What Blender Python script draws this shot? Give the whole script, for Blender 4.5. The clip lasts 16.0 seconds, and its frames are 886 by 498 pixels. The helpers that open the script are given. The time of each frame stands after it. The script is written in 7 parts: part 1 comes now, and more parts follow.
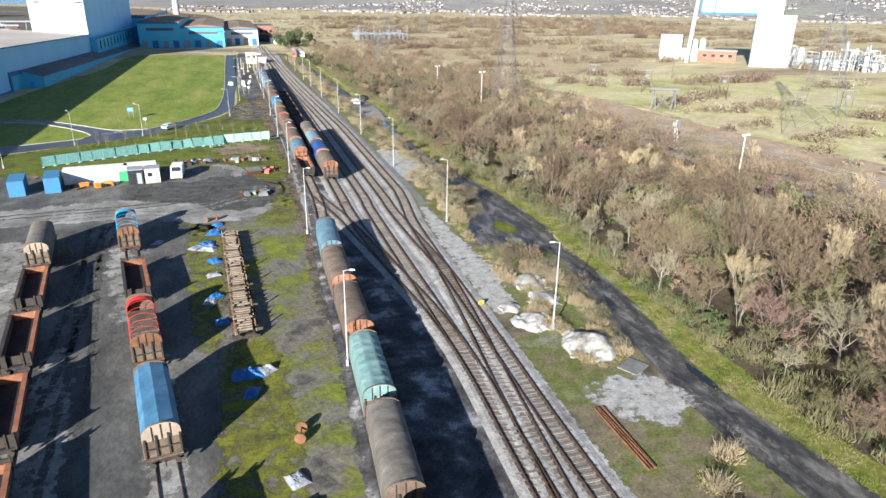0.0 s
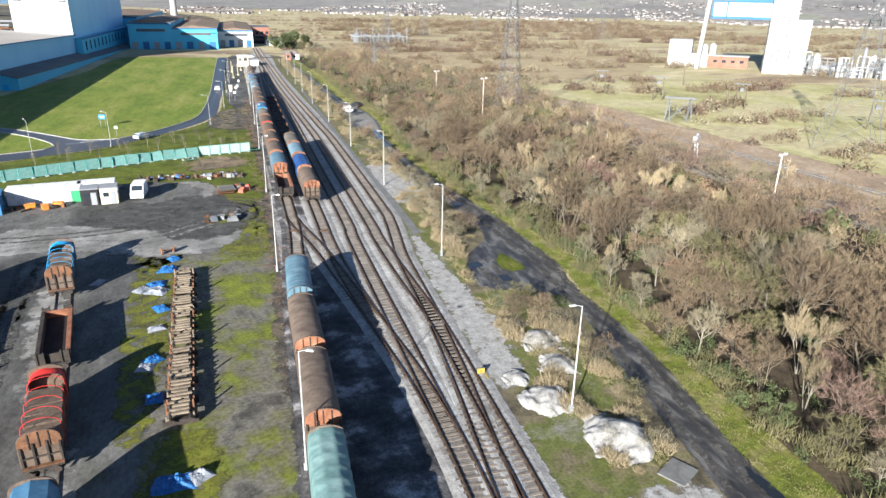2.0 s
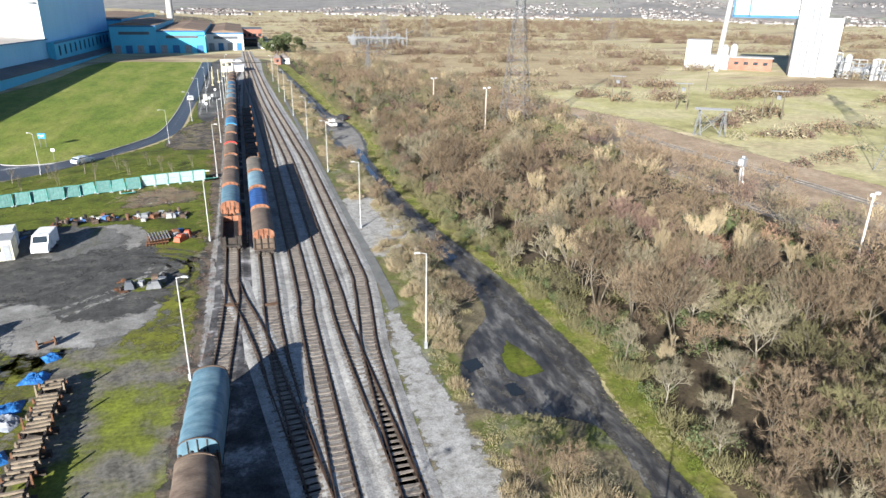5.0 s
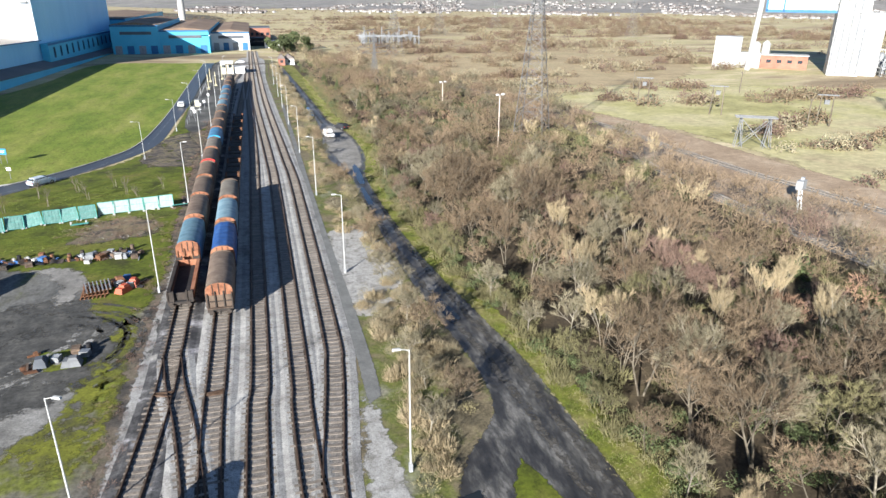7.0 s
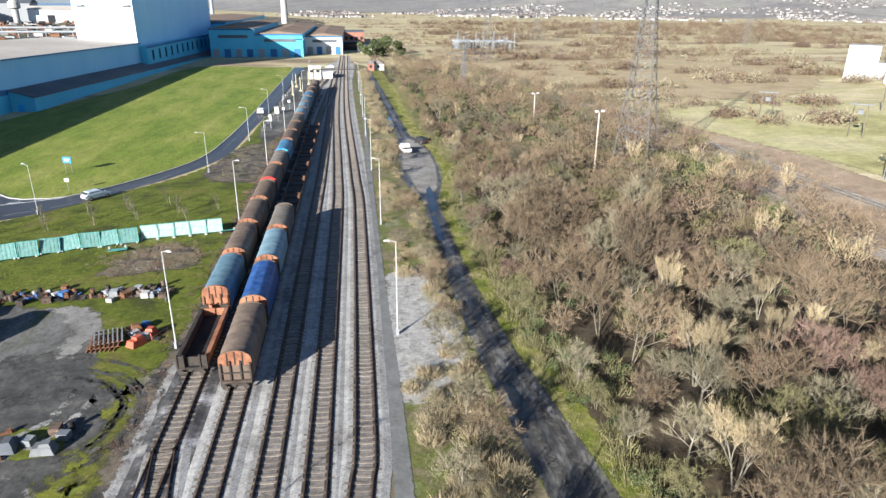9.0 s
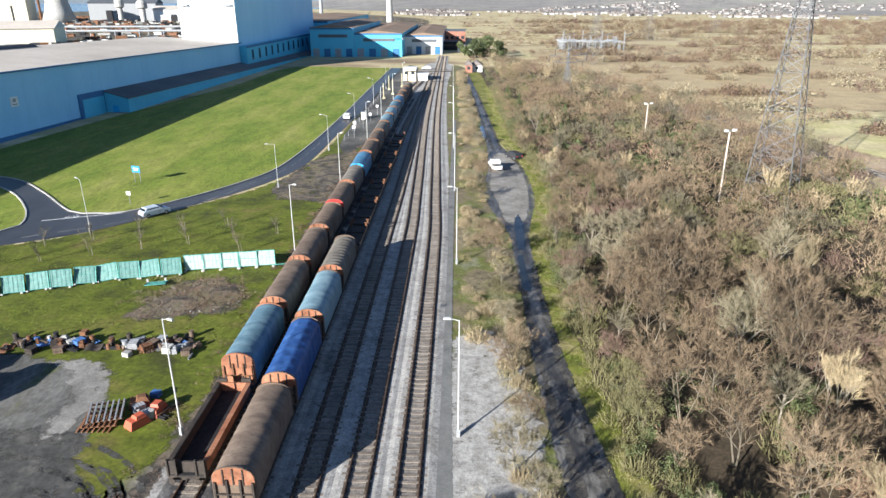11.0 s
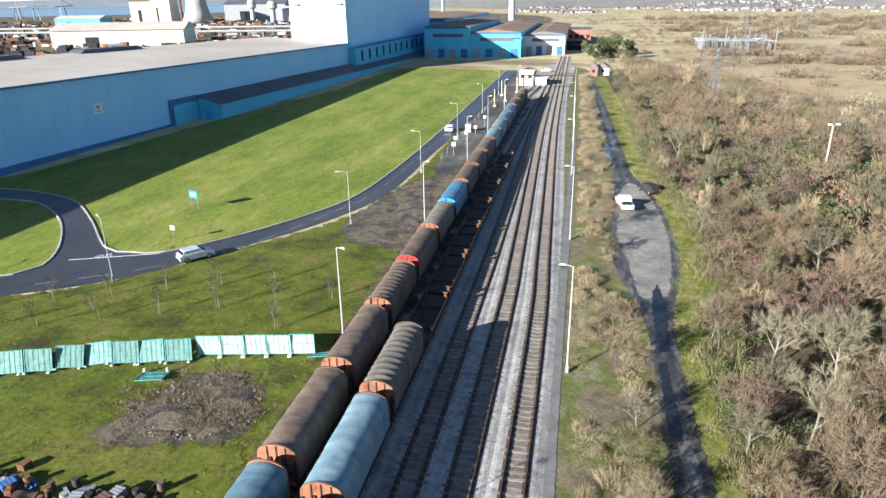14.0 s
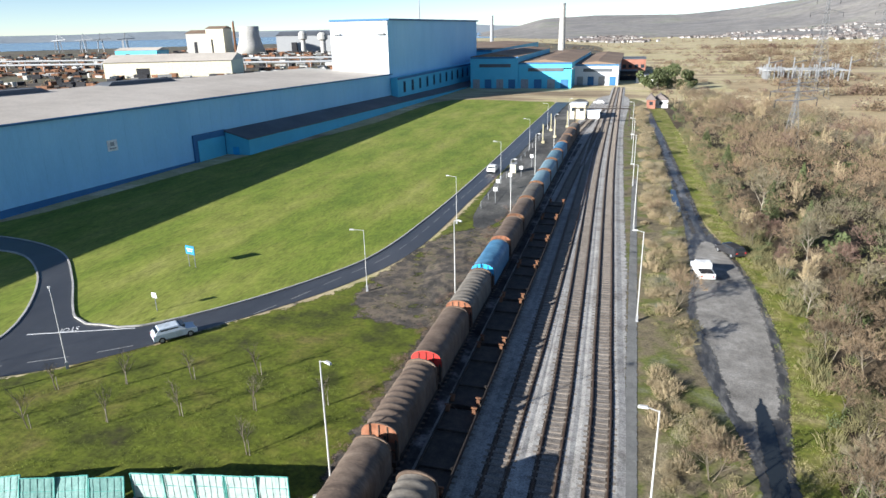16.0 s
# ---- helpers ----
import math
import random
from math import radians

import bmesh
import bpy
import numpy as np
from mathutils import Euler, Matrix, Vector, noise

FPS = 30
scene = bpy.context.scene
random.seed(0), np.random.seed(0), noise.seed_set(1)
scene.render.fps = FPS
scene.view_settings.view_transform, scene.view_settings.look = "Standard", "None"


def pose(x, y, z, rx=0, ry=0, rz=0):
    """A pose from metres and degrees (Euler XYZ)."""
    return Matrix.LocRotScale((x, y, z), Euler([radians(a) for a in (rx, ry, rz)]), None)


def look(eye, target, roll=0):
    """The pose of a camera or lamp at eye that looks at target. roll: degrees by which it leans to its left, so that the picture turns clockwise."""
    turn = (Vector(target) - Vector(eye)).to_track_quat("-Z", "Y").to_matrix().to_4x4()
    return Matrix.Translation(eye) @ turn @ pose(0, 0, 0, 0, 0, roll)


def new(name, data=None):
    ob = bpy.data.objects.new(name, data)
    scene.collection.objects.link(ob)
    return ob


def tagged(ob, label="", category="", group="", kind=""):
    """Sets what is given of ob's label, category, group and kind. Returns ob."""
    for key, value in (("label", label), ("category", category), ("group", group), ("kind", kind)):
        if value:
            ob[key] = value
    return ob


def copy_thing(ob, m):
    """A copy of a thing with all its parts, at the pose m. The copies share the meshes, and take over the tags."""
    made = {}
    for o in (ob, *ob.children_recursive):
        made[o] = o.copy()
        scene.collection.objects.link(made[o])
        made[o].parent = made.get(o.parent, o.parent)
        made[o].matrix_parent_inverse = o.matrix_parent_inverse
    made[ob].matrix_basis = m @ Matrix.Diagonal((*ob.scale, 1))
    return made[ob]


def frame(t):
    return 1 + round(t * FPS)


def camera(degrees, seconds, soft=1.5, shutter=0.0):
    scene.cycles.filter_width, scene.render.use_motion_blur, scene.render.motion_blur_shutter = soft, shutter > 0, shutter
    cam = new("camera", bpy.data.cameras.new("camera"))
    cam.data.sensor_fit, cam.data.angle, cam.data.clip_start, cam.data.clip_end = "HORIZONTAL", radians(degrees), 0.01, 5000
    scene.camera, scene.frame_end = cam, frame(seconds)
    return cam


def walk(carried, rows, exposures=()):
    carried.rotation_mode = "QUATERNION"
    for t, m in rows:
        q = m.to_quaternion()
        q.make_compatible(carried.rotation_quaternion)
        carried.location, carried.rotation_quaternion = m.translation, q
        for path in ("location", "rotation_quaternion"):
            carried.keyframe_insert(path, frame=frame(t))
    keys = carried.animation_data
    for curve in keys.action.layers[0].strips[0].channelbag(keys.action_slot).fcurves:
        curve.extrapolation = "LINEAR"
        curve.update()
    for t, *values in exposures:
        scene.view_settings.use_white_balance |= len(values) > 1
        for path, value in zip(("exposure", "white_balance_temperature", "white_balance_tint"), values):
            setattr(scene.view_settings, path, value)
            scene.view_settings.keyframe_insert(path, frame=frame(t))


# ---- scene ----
cam = camera(68.4, 16.0)
PATH = [
    (0, (-26.334, -4.052, 32.532), (-25.769, -2.275, 31.811), 0.8),
    (0.5, (-25.112, -0.731, 32.359), (-24.548, 1.048, 31.64), 0.9),
    (1, (-23.844, 2.757, 32.195), (-23.279, 4.536, 31.478), 1.0),
    (1.5, (-22.439, 6.393, 32.071), (-21.875, 8.173, 31.355), 1.1),
    (2, (-21.08, 10.044, 31.89), (-20.515, 11.825, 31.176), 1.2),
    (2.5, (-19.721, 13.755, 31.858), (-19.156, 15.536, 31.145), 1.1),
    (3, (-18.176, 17.704, 31.662), (-17.611, 19.487, 30.952), 1.2),
    (3.5, (-16.652, 21.741, 31.453), (-16.087, 23.524, 30.746), 1.2),
    (4, (-15.153, 25.638, 31.334), (-14.589, 27.422, 30.628), 1.2),
    (6.5, (-6.268, 46.712, 31.419), (-5.745, 48.5, 30.692), 0.2),
    (7, (-4.775, 50.716, 31.318), (-4.272, 52.512, 30.595), 0.4),
    (7.5, (-3.326, 54.561, 31.225), (-2.875, 56.371, 30.504), 0.3),
    (8, (-2.033, 58.54, 30.986), (-1.648, 60.367, 30.271), 0.5),
    (8.5, (-0.9, 62.545, 30.855), (-0.585, 64.387, 30.141), 0.6),
    (9, (0.319, 66.527, 30.899), (0.563, 68.38, 30.186), 0.4),
    (11.5, (3.516, 87.269, 30.812), (3.397, 89.131, 30.093), -0.1),
    (12, (3.63, 91.6, 30.693), (3.439, 93.456, 29.972), -0.3),
    (12.5, (3.571, 95.841, 30.62), (3.32, 97.689, 29.897), -0.5),
    (13, (3.35, 100.082, 30.431), (3.055, 101.924, 29.711), -0.6),
    (13.5, (3.154, 104.205, 30.207), (2.817, 106.04, 29.487), -0.7),
    (14, (2.809, 108.793, 30.04), (2.425, 110.618, 29.319), -0.8),
    (14.5, (2.329, 112.819, 29.841), (1.907, 114.637, 29.124), -0.9),
    (15, (1.738, 117.399, 29.651), (1.278, 119.217, 28.955), -1.0),
    (15.5, (1.213, 121.435, 29.485), (0.721, 123.254, 28.815), -1.1),
    (16, (0.523, 125.848, 29.389), (-0.003, 127.668, 28.749), -1.2),
]
walk(cam, [(t, look(e, g, r)) for t, e, g, r in PATH], ((0, 1.32), (4, 1.30), (9, 1.30), (12, 1.38), (14, 1.44), (15, 1.34), (16, 1.22)))

# ---- world, sun, exposure ----
SUN_AZ, SUN_EL = 219.0, 18.5          # compass-like: degrees from +y towards +x
world = bpy.data.worlds.new("sky")
scene.world = world
world.use_nodes = True
_wn = world.node_tree.nodes
_sky = _wn.new("ShaderNodeTexSky")
_sky.sky_type, _sky.sun_disc = "NISHITA", False
_sky.sun_elevation, _sky.sun_rotation = radians(SUN_EL), radians(SUN_AZ)
_sky.air_density, _sky.dust_density, _sky.ozone_density = 0.55, 0.0, 1.5
world.node_tree.links.new(_sky.outputs[0], _wn["Background"].inputs[0])
_wn["Background"].inputs[1].default_value = 0.069
sun = new("sun", bpy.data.lights.new("sun", "SUN"))
sun.data.energy, sun.data.angle, sun.data.color = 5.0, radians(0.53), (1.0, 0.984, 0.95)
_d = Vector((math.sin(radians(SUN_AZ)) * math.cos(radians(SUN_EL)), math.cos(radians(SUN_AZ)) * math.cos(radians(SUN_EL)), math.sin(radians(SUN_EL))))
sun.matrix_world = look(_d * 300, (0, 0, 0))


# ---- materials ----
def surf(name, ramp, scale=0.3, fine=6.0, amount=0.35, rough=0.9, bump=0.25, metal=0.0, vary=0.0, spec=0.3, island=0.0, detail=6.0, stretch=(1, 1, 1)):
    """A procedural surface: a colour ramp over coarse noise, fine grain on top, relief, and a tint that varies by object or by island."""
    m = bpy.data.materials.new(name)
    m.use_nodes = True
    nt = m.node_tree
    n, l = nt.nodes, nt.links
    b = n["Principled BSDF"]
    tc, mp = n.new("ShaderNodeTexCoord"), n.new("ShaderNodeMapping")
    mp.inputs["Scale"].default_value = stretch
    info = n.new("ShaderNodeObjectInfo")
    off = n.new("ShaderNodeVectorMath")
    off.operation = "MULTIPLY_ADD"
    l.new(info.outputs["Random"], off.inputs[0])
    off.inputs[1].default_value = (37, 53, 11) if vary else (0, 0, 0)
    l.new(tc.outputs["Object"], off.inputs[2])
    l.new(off.outputs[0], mp.inputs[0])
    a, f = n.new("ShaderNodeTexNoise"), n.new("ShaderNodeTexNoise")
    a.inputs["Scale"].default_value, a.inputs["Detail"].default_value, a.inputs["Roughness"].default_value = scale, detail, 0.62
    f.inputs["Scale"].default_value, f.inputs["Detail"].default_value, f.inputs["Roughness"].default_value = fine, 5, 0.7
    l.new(mp.outputs[0], a.inputs["Vector"]), l.new(mp.outputs[0], f.inputs["Vector"])
    cr = n.new("ShaderNodeValToRGB")
    e = cr.color_ramp.elements
    while len(e) < len(ramp):
        e.new(0.5)
    for k, (p, c) in enumerate(ramp):
        e[k].position, e[k].color = p, (*c, 1)
    l.new(a.outputs["Fac"], cr.inputs[0])
    mr = n.new("ShaderNodeMapRange")
    mr.inputs["From Min"].default_value, mr.inputs["From Max"].default_value = 0.36, 0.64
    mr.inputs["To Min"].default_value, mr.inputs["To Max"].default_value = 1 - amount, 1 + amount
    d = n.new("ShaderNodeTexNoise")
    d.inputs["Scale"].default_value, d.inputs["Detail"].default_value, d.inputs["Roughness"].default_value = (scale * fine) ** 0.5, 4, 0.65
    l.new(mp.outputs[0], d.inputs["Vector"])
    both = n.new("ShaderNodeMix")
    both.inputs["Factor"].default_value = 0.38
    l.new(f.outputs["Fac"], both.inputs["A"]), l.new(d.outputs["Fac"], both.inputs["B"])
    l.new(both.outputs["Result"], mr.inputs["Value"])
    mul = n.new("ShaderNodeVectorMath")
    mul.operation = "SCALE"
    l.new(cr.outputs[0], mul.inputs[0]), l.new(mr.outputs[0], mul.inputs["Scale"])
    out = mul.outputs[0]
    if vary or island:
        src = info.outputs["Random"]
        amt = vary
        if island:
            geo = n.new("ShaderNodeNewGeometry")
            src, amt = geo.outputs["Random Per Island"], island
        mv = n.new("ShaderNodeMapRange")
        mv.inputs["To Min"].default_value, mv.inputs["To Max"].default_value = 1 - amt, 1 + amt
        l.new(src, mv.inputs["Value"])
        m2 = n.new("ShaderNodeVectorMath")
        m2.operation = "SCALE"
        l.new(out, m2.inputs[0]), l.new(mv.outputs[0], m2.inputs["Scale"])
        out = m2.outputs[0]
    l.new(out, b.inputs["Base Color"])
    b.inputs["Roughness"].default_value, b.inputs["Metallic"].default_value = rough, metal
    b.inputs["Specular IOR Level"].default_value = spec
    if bump:
        bp = n.new("ShaderNodeBump")
        bp.inputs["Strength"].default_value, bp.inputs["Distance"].default_value = bump, 0.05
        l.new(f.outputs["Fac"], bp.inputs["Height"]), l.new(bp.outputs[0], b.inputs["Normal"])
    return m


def paint(name, c, rough=0.6, dirt=(0.16, 0.13, 0.1), vary=0.0, metal=0.0, scale=0.8):
    return surf(name, [(0.3, tuple(0.6 * a + 0.25 * d for a, d in zip(c, dirt))), (0.48, c), (0.75, tuple(min(1, a * 1.1) for a in c))], scale, 9, 0.12, rough, 0.08, metal, vary, 0.4)


field_m = surf("marsh_grass", [(0.3, (0.2, 0.145, 0.09)), (0.41, (0.34, 0.26, 0.16)), (0.47, (0.5, 0.41, 0.25)), (0.53, (0.43, 0.38, 0.19)), (0.59, (0.62, 0.52, 0.33)), (0.66, (0.36, 0.27, 0.17)), (0.75, (0.62, 0.53, 0.34))], 0.02, 1.2, 0.3, stretch=(0.5, 1.5, 1))
lawn_m = surf("mown_lawn", [(0.28, (0.096, 0.1488, 0.01555)), (0.45, (0.1584, 0.2064, 0.02592)), (0.58, (0.216, 0.24, 0.0432)), (0.75, (0.2688, 0.264, 0.07344))], 0.07, 1.6, 0.42, bump=0.5, stretch=(1.6, 0.5, 1))
rough_m = surf("rough_grass", [(0.3, (0.03844, 0.03593, 0.01324)), (0.4, (0.06519, 0.07856, 0.009628)), (0.5, (0.1019, 0.1253, 0.01144)), (0.6, (0.1253, 0.1304, 0.02047)), (0.72, (0.1671, 0.1379, 0.04513))], 0.16, 2.2, 0.5, bump=0.6)
moss_m = surf("mossy_gravel", [(0.34, (0.0765, 0.0702, 0.0594)), (0.43, (0.171, 0.1575, 0.1305)), (0.5, (0.153, 0.1458, 0.0855)), (0.56, (0.1395, 0.153, 0.0315)), (0.72, (0.198, 0.2295, 0.0198))], 0.16, 2.6, 0.55, bump=0.5)
tarmac_m = surf("worn_yard_tarmac", [(0.3, (0.0418, 0.0418, 0.03952)), (0.42, (0.0722, 0.07068, 0.06536)), (0.52, (0.1102, 0.1064, 0.09652)), (0.6, (0.1672, 0.1619, 0.1482)), (0.66, (0.1216, 0.1178, 0.0988)), (0.74, (0.0988, 0.114, 0.0304))], 0.13, 3, 0.42, 0.8, stretch=(1, 0.5, 1))
gravel_m = surf("pale_dusty_gravel", [(0.3, (0.1214, 0.1164, 0.1063)), (0.5, (0.2328, 0.2226, 0.2024)), (0.7, (0.4048, 0.3896, 0.3643))], 0.2, 6, 0.4)
ballast_m = surf("grey_ballast", [(0.3, (0.21, 0.197, 0.178)), (0.44, (0.335, 0.32, 0.298)), (0.56, (0.38, 0.366, 0.343)), (0.72, (0.44, 0.427, 0.405))], 0.22, 7, 0.5, bump=0.8)
rustbed_m = surf("rust_stained_ballast", [(0.3, (0.16, 0.14, 0.12)), (0.5, (0.225, 0.20, 0.175)), (0.72, (0.31, 0.285, 0.255))], 0.3, 8, 0.55, bump=0.8)
oily_m = surf("oily_dark_dirt", [(0.3, (0.046, 0.04485, 0.0414)), (0.5, (0.07475, 0.07245, 0.0667)), (0.65, (0.115, 0.1092, 0.09775))], 0.5, 3, 0.4)
white_m = surf("white_crushed_stone", [(0.32, (0.24, 0.228, 0.20)), (0.46, (0.36, 0.345, 0.32)), (0.66, (0.47, 0.455, 0.43))], 0.9, 9, 0.45, bump=0.9)
walkway_m = surf("grey_walkway", [(0.3, (0.13, 0.13, 0.125)), (0.6, (0.20, 0.20, 0.19))], 0.5, 12, 0.25)
road_m = surf("asphalt_road", [(0.3, (0.035, 0.037, 0.042)), (0.6, (0.055, 0.057, 0.062)), (0.75, (0.075, 0.075, 0.078))], 0.15, 14, 0.2, 0.42, 0.1, stretch=(1, 0.4, 1), spec=0.6)
path_m = surf("wet_black_track", [(0.3, (0.022, 0.021, 0.02)), (0.46, (0.048, 0.045, 0.042)), (0.54, (0.095, 0.09, 0.08)), (0.62, (0.19, 0.178, 0.16)), (0.72, (0.07, 0.066, 0.06))], 0.45, 4, 0.4, 0.45, spec=0.6, stretch=(1.6, 0.5, 1))
lay_m = surf("stony_lay_by", [(0.3, (0.11, 0.102, 0.092)), (0.42, (0.20, 0.188, 0.17)), (0.55, (0.27, 0.255, 0.232)), (0.75, (0.36, 0.342, 0.315))], 0.2, 7, 0.4)
litter_m = surf("leaf_litter", [(0.3, (0.035, 0.028, 0.02)), (0.5, (0.08, 0.06, 0.038)), (0.62, (0.11, 0.085, 0.05)), (0.75, (0.06, 0.075, 0.022))], 0.2, 3, 0.5, bump=0.6)
scrubfloor_m = surf("scrub_floor", [(0.3, (0.068, 0.0595, 0.0391)), (0.45, (0.187, 0.153, 0.09384)), (0.55, (0.119, 0.136, 0.03128)), (0.7, (0.255, 0.238, 0.1955))], 0.16, 4, 0.5, bump=0.6)
brownbed_m = surf("brown_ballast", [(0.3, (0.27, 0.19, 0.125)), (0.55, (0.42, 0.31, 0.21)), (0.75, (0.53, 0.43, 0.315))], 0.12, 5, 0.4)
coal_m = surf("coal_spoil", [(0.3, (0.03, 0.028, 0.026)), (0.46, (0.085, 0.074, 0.062)), (0.56, (0.17, 0.135, 0.10)), (0.63, (0.12, 0.105, 0.07)), (0.75, (0.15, 0.14, 0.07))], 0.35, 5, 0.5, bump=0.6)
steel_m = surf("rusty_rail", [(0.3, (0.07, 0.042, 0.028)), (0.7, (0.13, 0.085, 0.06))], 1.2, 10, 0.3, 0.6, 0.1, 0.3)
# Rust tone darkened to include the shadow beside each rail.
rust_shadow_m = surf("rail_rust_stain", [(0.3, (0.055, 0.04, 0.03)), (0.5, (0.09, 0.068, 0.052)), (0.72, (0.16, 0.13, 0.105))], 0.4, 8, 0.5, bump=0.8)
sleeper_m = surf("weathered_sleeper", [(0.3, (0.175, 0.145, 0.118)), (0.7, (0.28, 0.24, 0.20))], 1.5, 9, 0.35, vary=0.25)
wood_m = surf("twig_wood", [(0.3, (0.0858, 0.06864, 0.04891)), (0.7, (0.1888, 0.163, 0.1222))], 1, 8, 0.3, vary=0.2)
pale_bark_m = surf("pale_bark", [(0.3, (0.164, 0.1435, 0.1091)), (0.7, (0.328, 0.2952, 0.2337))], 1, 8, 0.3, vary=0.2)
TW = {
    "brown": surf("brown_twigs", [(0.3, (0.1491, 0.1077, 0.06887)), (0.7, (0.2501, 0.1828, 0.1163))], 0.35, 4, 0.3, bump=0, vary=0.3),
    "tan": surf("tan_twigs", [(0.3, (0.2767, 0.2194, 0.1331)), (0.7, (0.4102, 0.3291, 0.2041))], 0.35, 4, 0.3, bump=0, vary=0.25),
    "grey": surf("grey_twigs", [(0.3, (0.1572, 0.1362, 0.08861)), (0.7, (0.262, 0.2267, 0.1488))], 0.35, 4, 0.3, bump=0, vary=0.3),
    "purple": surf("purple_twigs", [(0.3, (0.1452, 0.0924, 0.07106)), (0.7, (0.2332, 0.1566, 0.1212))], 0.35, 4, 0.3, bump=0, vary=0.25),
    "olive": surf("olive_twigs", [(0.3, (0.1189, 0.1082, 0.05166)), (0.7, (0.1968, 0.1779, 0.08856))], 0.35, 4, 0.3, bump=0, vary=0.3),
    "rust": surf("rust_twigs", [(0.3, (0.23, 0.14, 0.09)), (0.7, (0.34, 0.215, 0.145))], 0.35, 4, 0.3, bump=0, vary=0.2),
    "green": surf("evergreen_leaves", [(0.3, (0.05, 0.066, 0.027)), (0.7, (0.11, 0.13, 0.055))], 0.5, 4, 0.4, 0.6, bump=0, vary=0.3),
    "dry": surf("dry_grass", [(0.3, (0.22, 0.19, 0.09)), (0.7, (0.36, 0.31, 0.17))], 0.3, 4, 0.3, bump=0),
    "blade": surf("grass_blades", [(0.3, (0.10, 0.14, 0.02)), (0.7, (0.20, 0.235, 0.05))], 0.3, 4, 0.3, bump=0),
}
rust_m = surf("rusty_steel", [(0.3, (0.10, 0.05, 0.03)), (0.55, (0.20, 0.095, 0.05)), (0.75, (0.30, 0.15, 0.08))], 0.9, 7, 0.3, 0.8, vary=0.15)
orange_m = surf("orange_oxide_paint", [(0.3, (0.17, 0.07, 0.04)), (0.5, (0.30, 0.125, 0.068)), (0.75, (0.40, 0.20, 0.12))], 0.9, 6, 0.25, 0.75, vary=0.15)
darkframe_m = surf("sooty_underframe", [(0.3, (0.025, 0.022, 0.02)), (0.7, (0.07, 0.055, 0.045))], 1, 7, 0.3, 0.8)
bulk_m = surf("brown_bulkhead", [(0.3, (0.085, 0.06, 0.045)), (0.6, (0.16, 0.115, 0.085)), (0.78, (0.22, 0.15, 0.10))], 0.8, 7, 0.25, 0.8, vary=0.2)
black_m = surf("black_coal_dust", [(0.3, (0.012, 0.012, 0.014)), (0.7, (0.035, 0.033, 0.035))], 1, 8, 0.3)
galv_m = surf("galvanised_steel", [(0.3, (0.27, 0.28, 0.29)), (0.7, (0.38, 0.39, 0.40))], 1, 6, 0.1, 0.5, 0.05, 0.5)
oldsteel_m = surf("weathered_lattice_steel", [(0.3, (0.13, 0.135, 0.14)), (0.7, (0.21, 0.215, 0.22))], 1, 6, 0.1, 0.7, 0.05, 0.2)
dark_m = surf("dark_void", [(0.3, (0.02, 0.02, 0.022)), (0.7, (0.04, 0.04, 0.045))], 1, 5, 0.2)
white_p = paint("white_paint", (0.78, 0.78, 0.77))
cream_p = paint("cream_paint", (0.68, 0.62, 0.46))
grey_p = paint("grey_paint", (0.30, 0.31, 0.32))
lampw_p = paint("pale_lamp_post", (0.50, 0.50, 0.48), 0.5)
HOOD = {
    "brown": surf("brown_canvas", [(0.3, (0.095, 0.068, 0.052)), (0.5, (0.155, 0.115, 0.088)), (0.75, (0.215, 0.165, 0.125))], 0.5, 4, 0.2, 0.8, vary=0.12, stretch=(1, 2.2, 0.6)),
    "grey": surf("grey_canvas", [(0.3, (0.10, 0.088, 0.075)), (0.5, (0.15, 0.135, 0.115)), (0.75, (0.21, 0.19, 0.165))], 0.5, 4, 0.2, 0.8, vary=0.12, stretch=(1, 2.2, 0.6)),
    "blue": surf("faded_blue_canvas", [(0.3, (0.07, 0.135, 0.175)), (0.5, (0.11, 0.195, 0.245)), (0.75, (0.20, 0.29, 0.33))], 0.6, 4, 0.15, 0.6, vary=0.1, stretch=(1, 2.2, 0.6)),
    "sky": surf("pale_blue_canvas", [(0.3, (0.13, 0.225, 0.275)), (0.5, (0.195, 0.305, 0.36)), (0.75, (0.30, 0.40, 0.44))], 0.6, 4, 0.15, 0.6, vary=0.1, stretch=(1, 2.2, 0.6)),
    "teal": surf("pale_teal_canvas", [(0.3, (0.11, 0.20, 0.19)), (0.5, (0.17, 0.28, 0.265)), (0.75, (0.26, 0.37, 0.35))], 0.6, 4, 0.15, 0.6, stretch=(1, 2.2, 0.6)),
    "royal": surf("deep_blue_tarpaulin", [(0.3, (0.015, 0.045, 0.15)), (0.5, (0.02625, 0.0825, 0.2475)), (0.75, (0.06, 0.1425, 0.3375))], 0.8, 4, 0.2, 0.5, vary=0.1),
    "steelblue": surf("mid_blue_canvas", [(0.3, (0.045, 0.13, 0.22)), (0.5, (0.07, 0.19, 0.31)), (0.75, (0.13, 0.27, 0.39))], 0.6, 4, 0.15, 0.55, vary=0.1),
}
red_p = paint("red_paint", (0.62, 0.035, 0.03))
bright_blue_p = paint("bright_blue_paint", (0.02, 0.36, 0.72))
tarpblue_m = surf("bright_blue_tarpaulin", [(0.3, (0.012, 0.075, 0.24)), (0.6, (0.03, 0.16, 0.42)), (0.8, (0.14, 0.28, 0.46))], 1.6, 7, 0.35, 0.5, 0.4)
tarpgrey_m = surf("grey_tarpaulin", [(0.3, (0.15, 0.16, 0.18)), (0.7, (0.36, 0.38, 0.42))], 1.2, 6, 0.25, 0.5, 0.4)
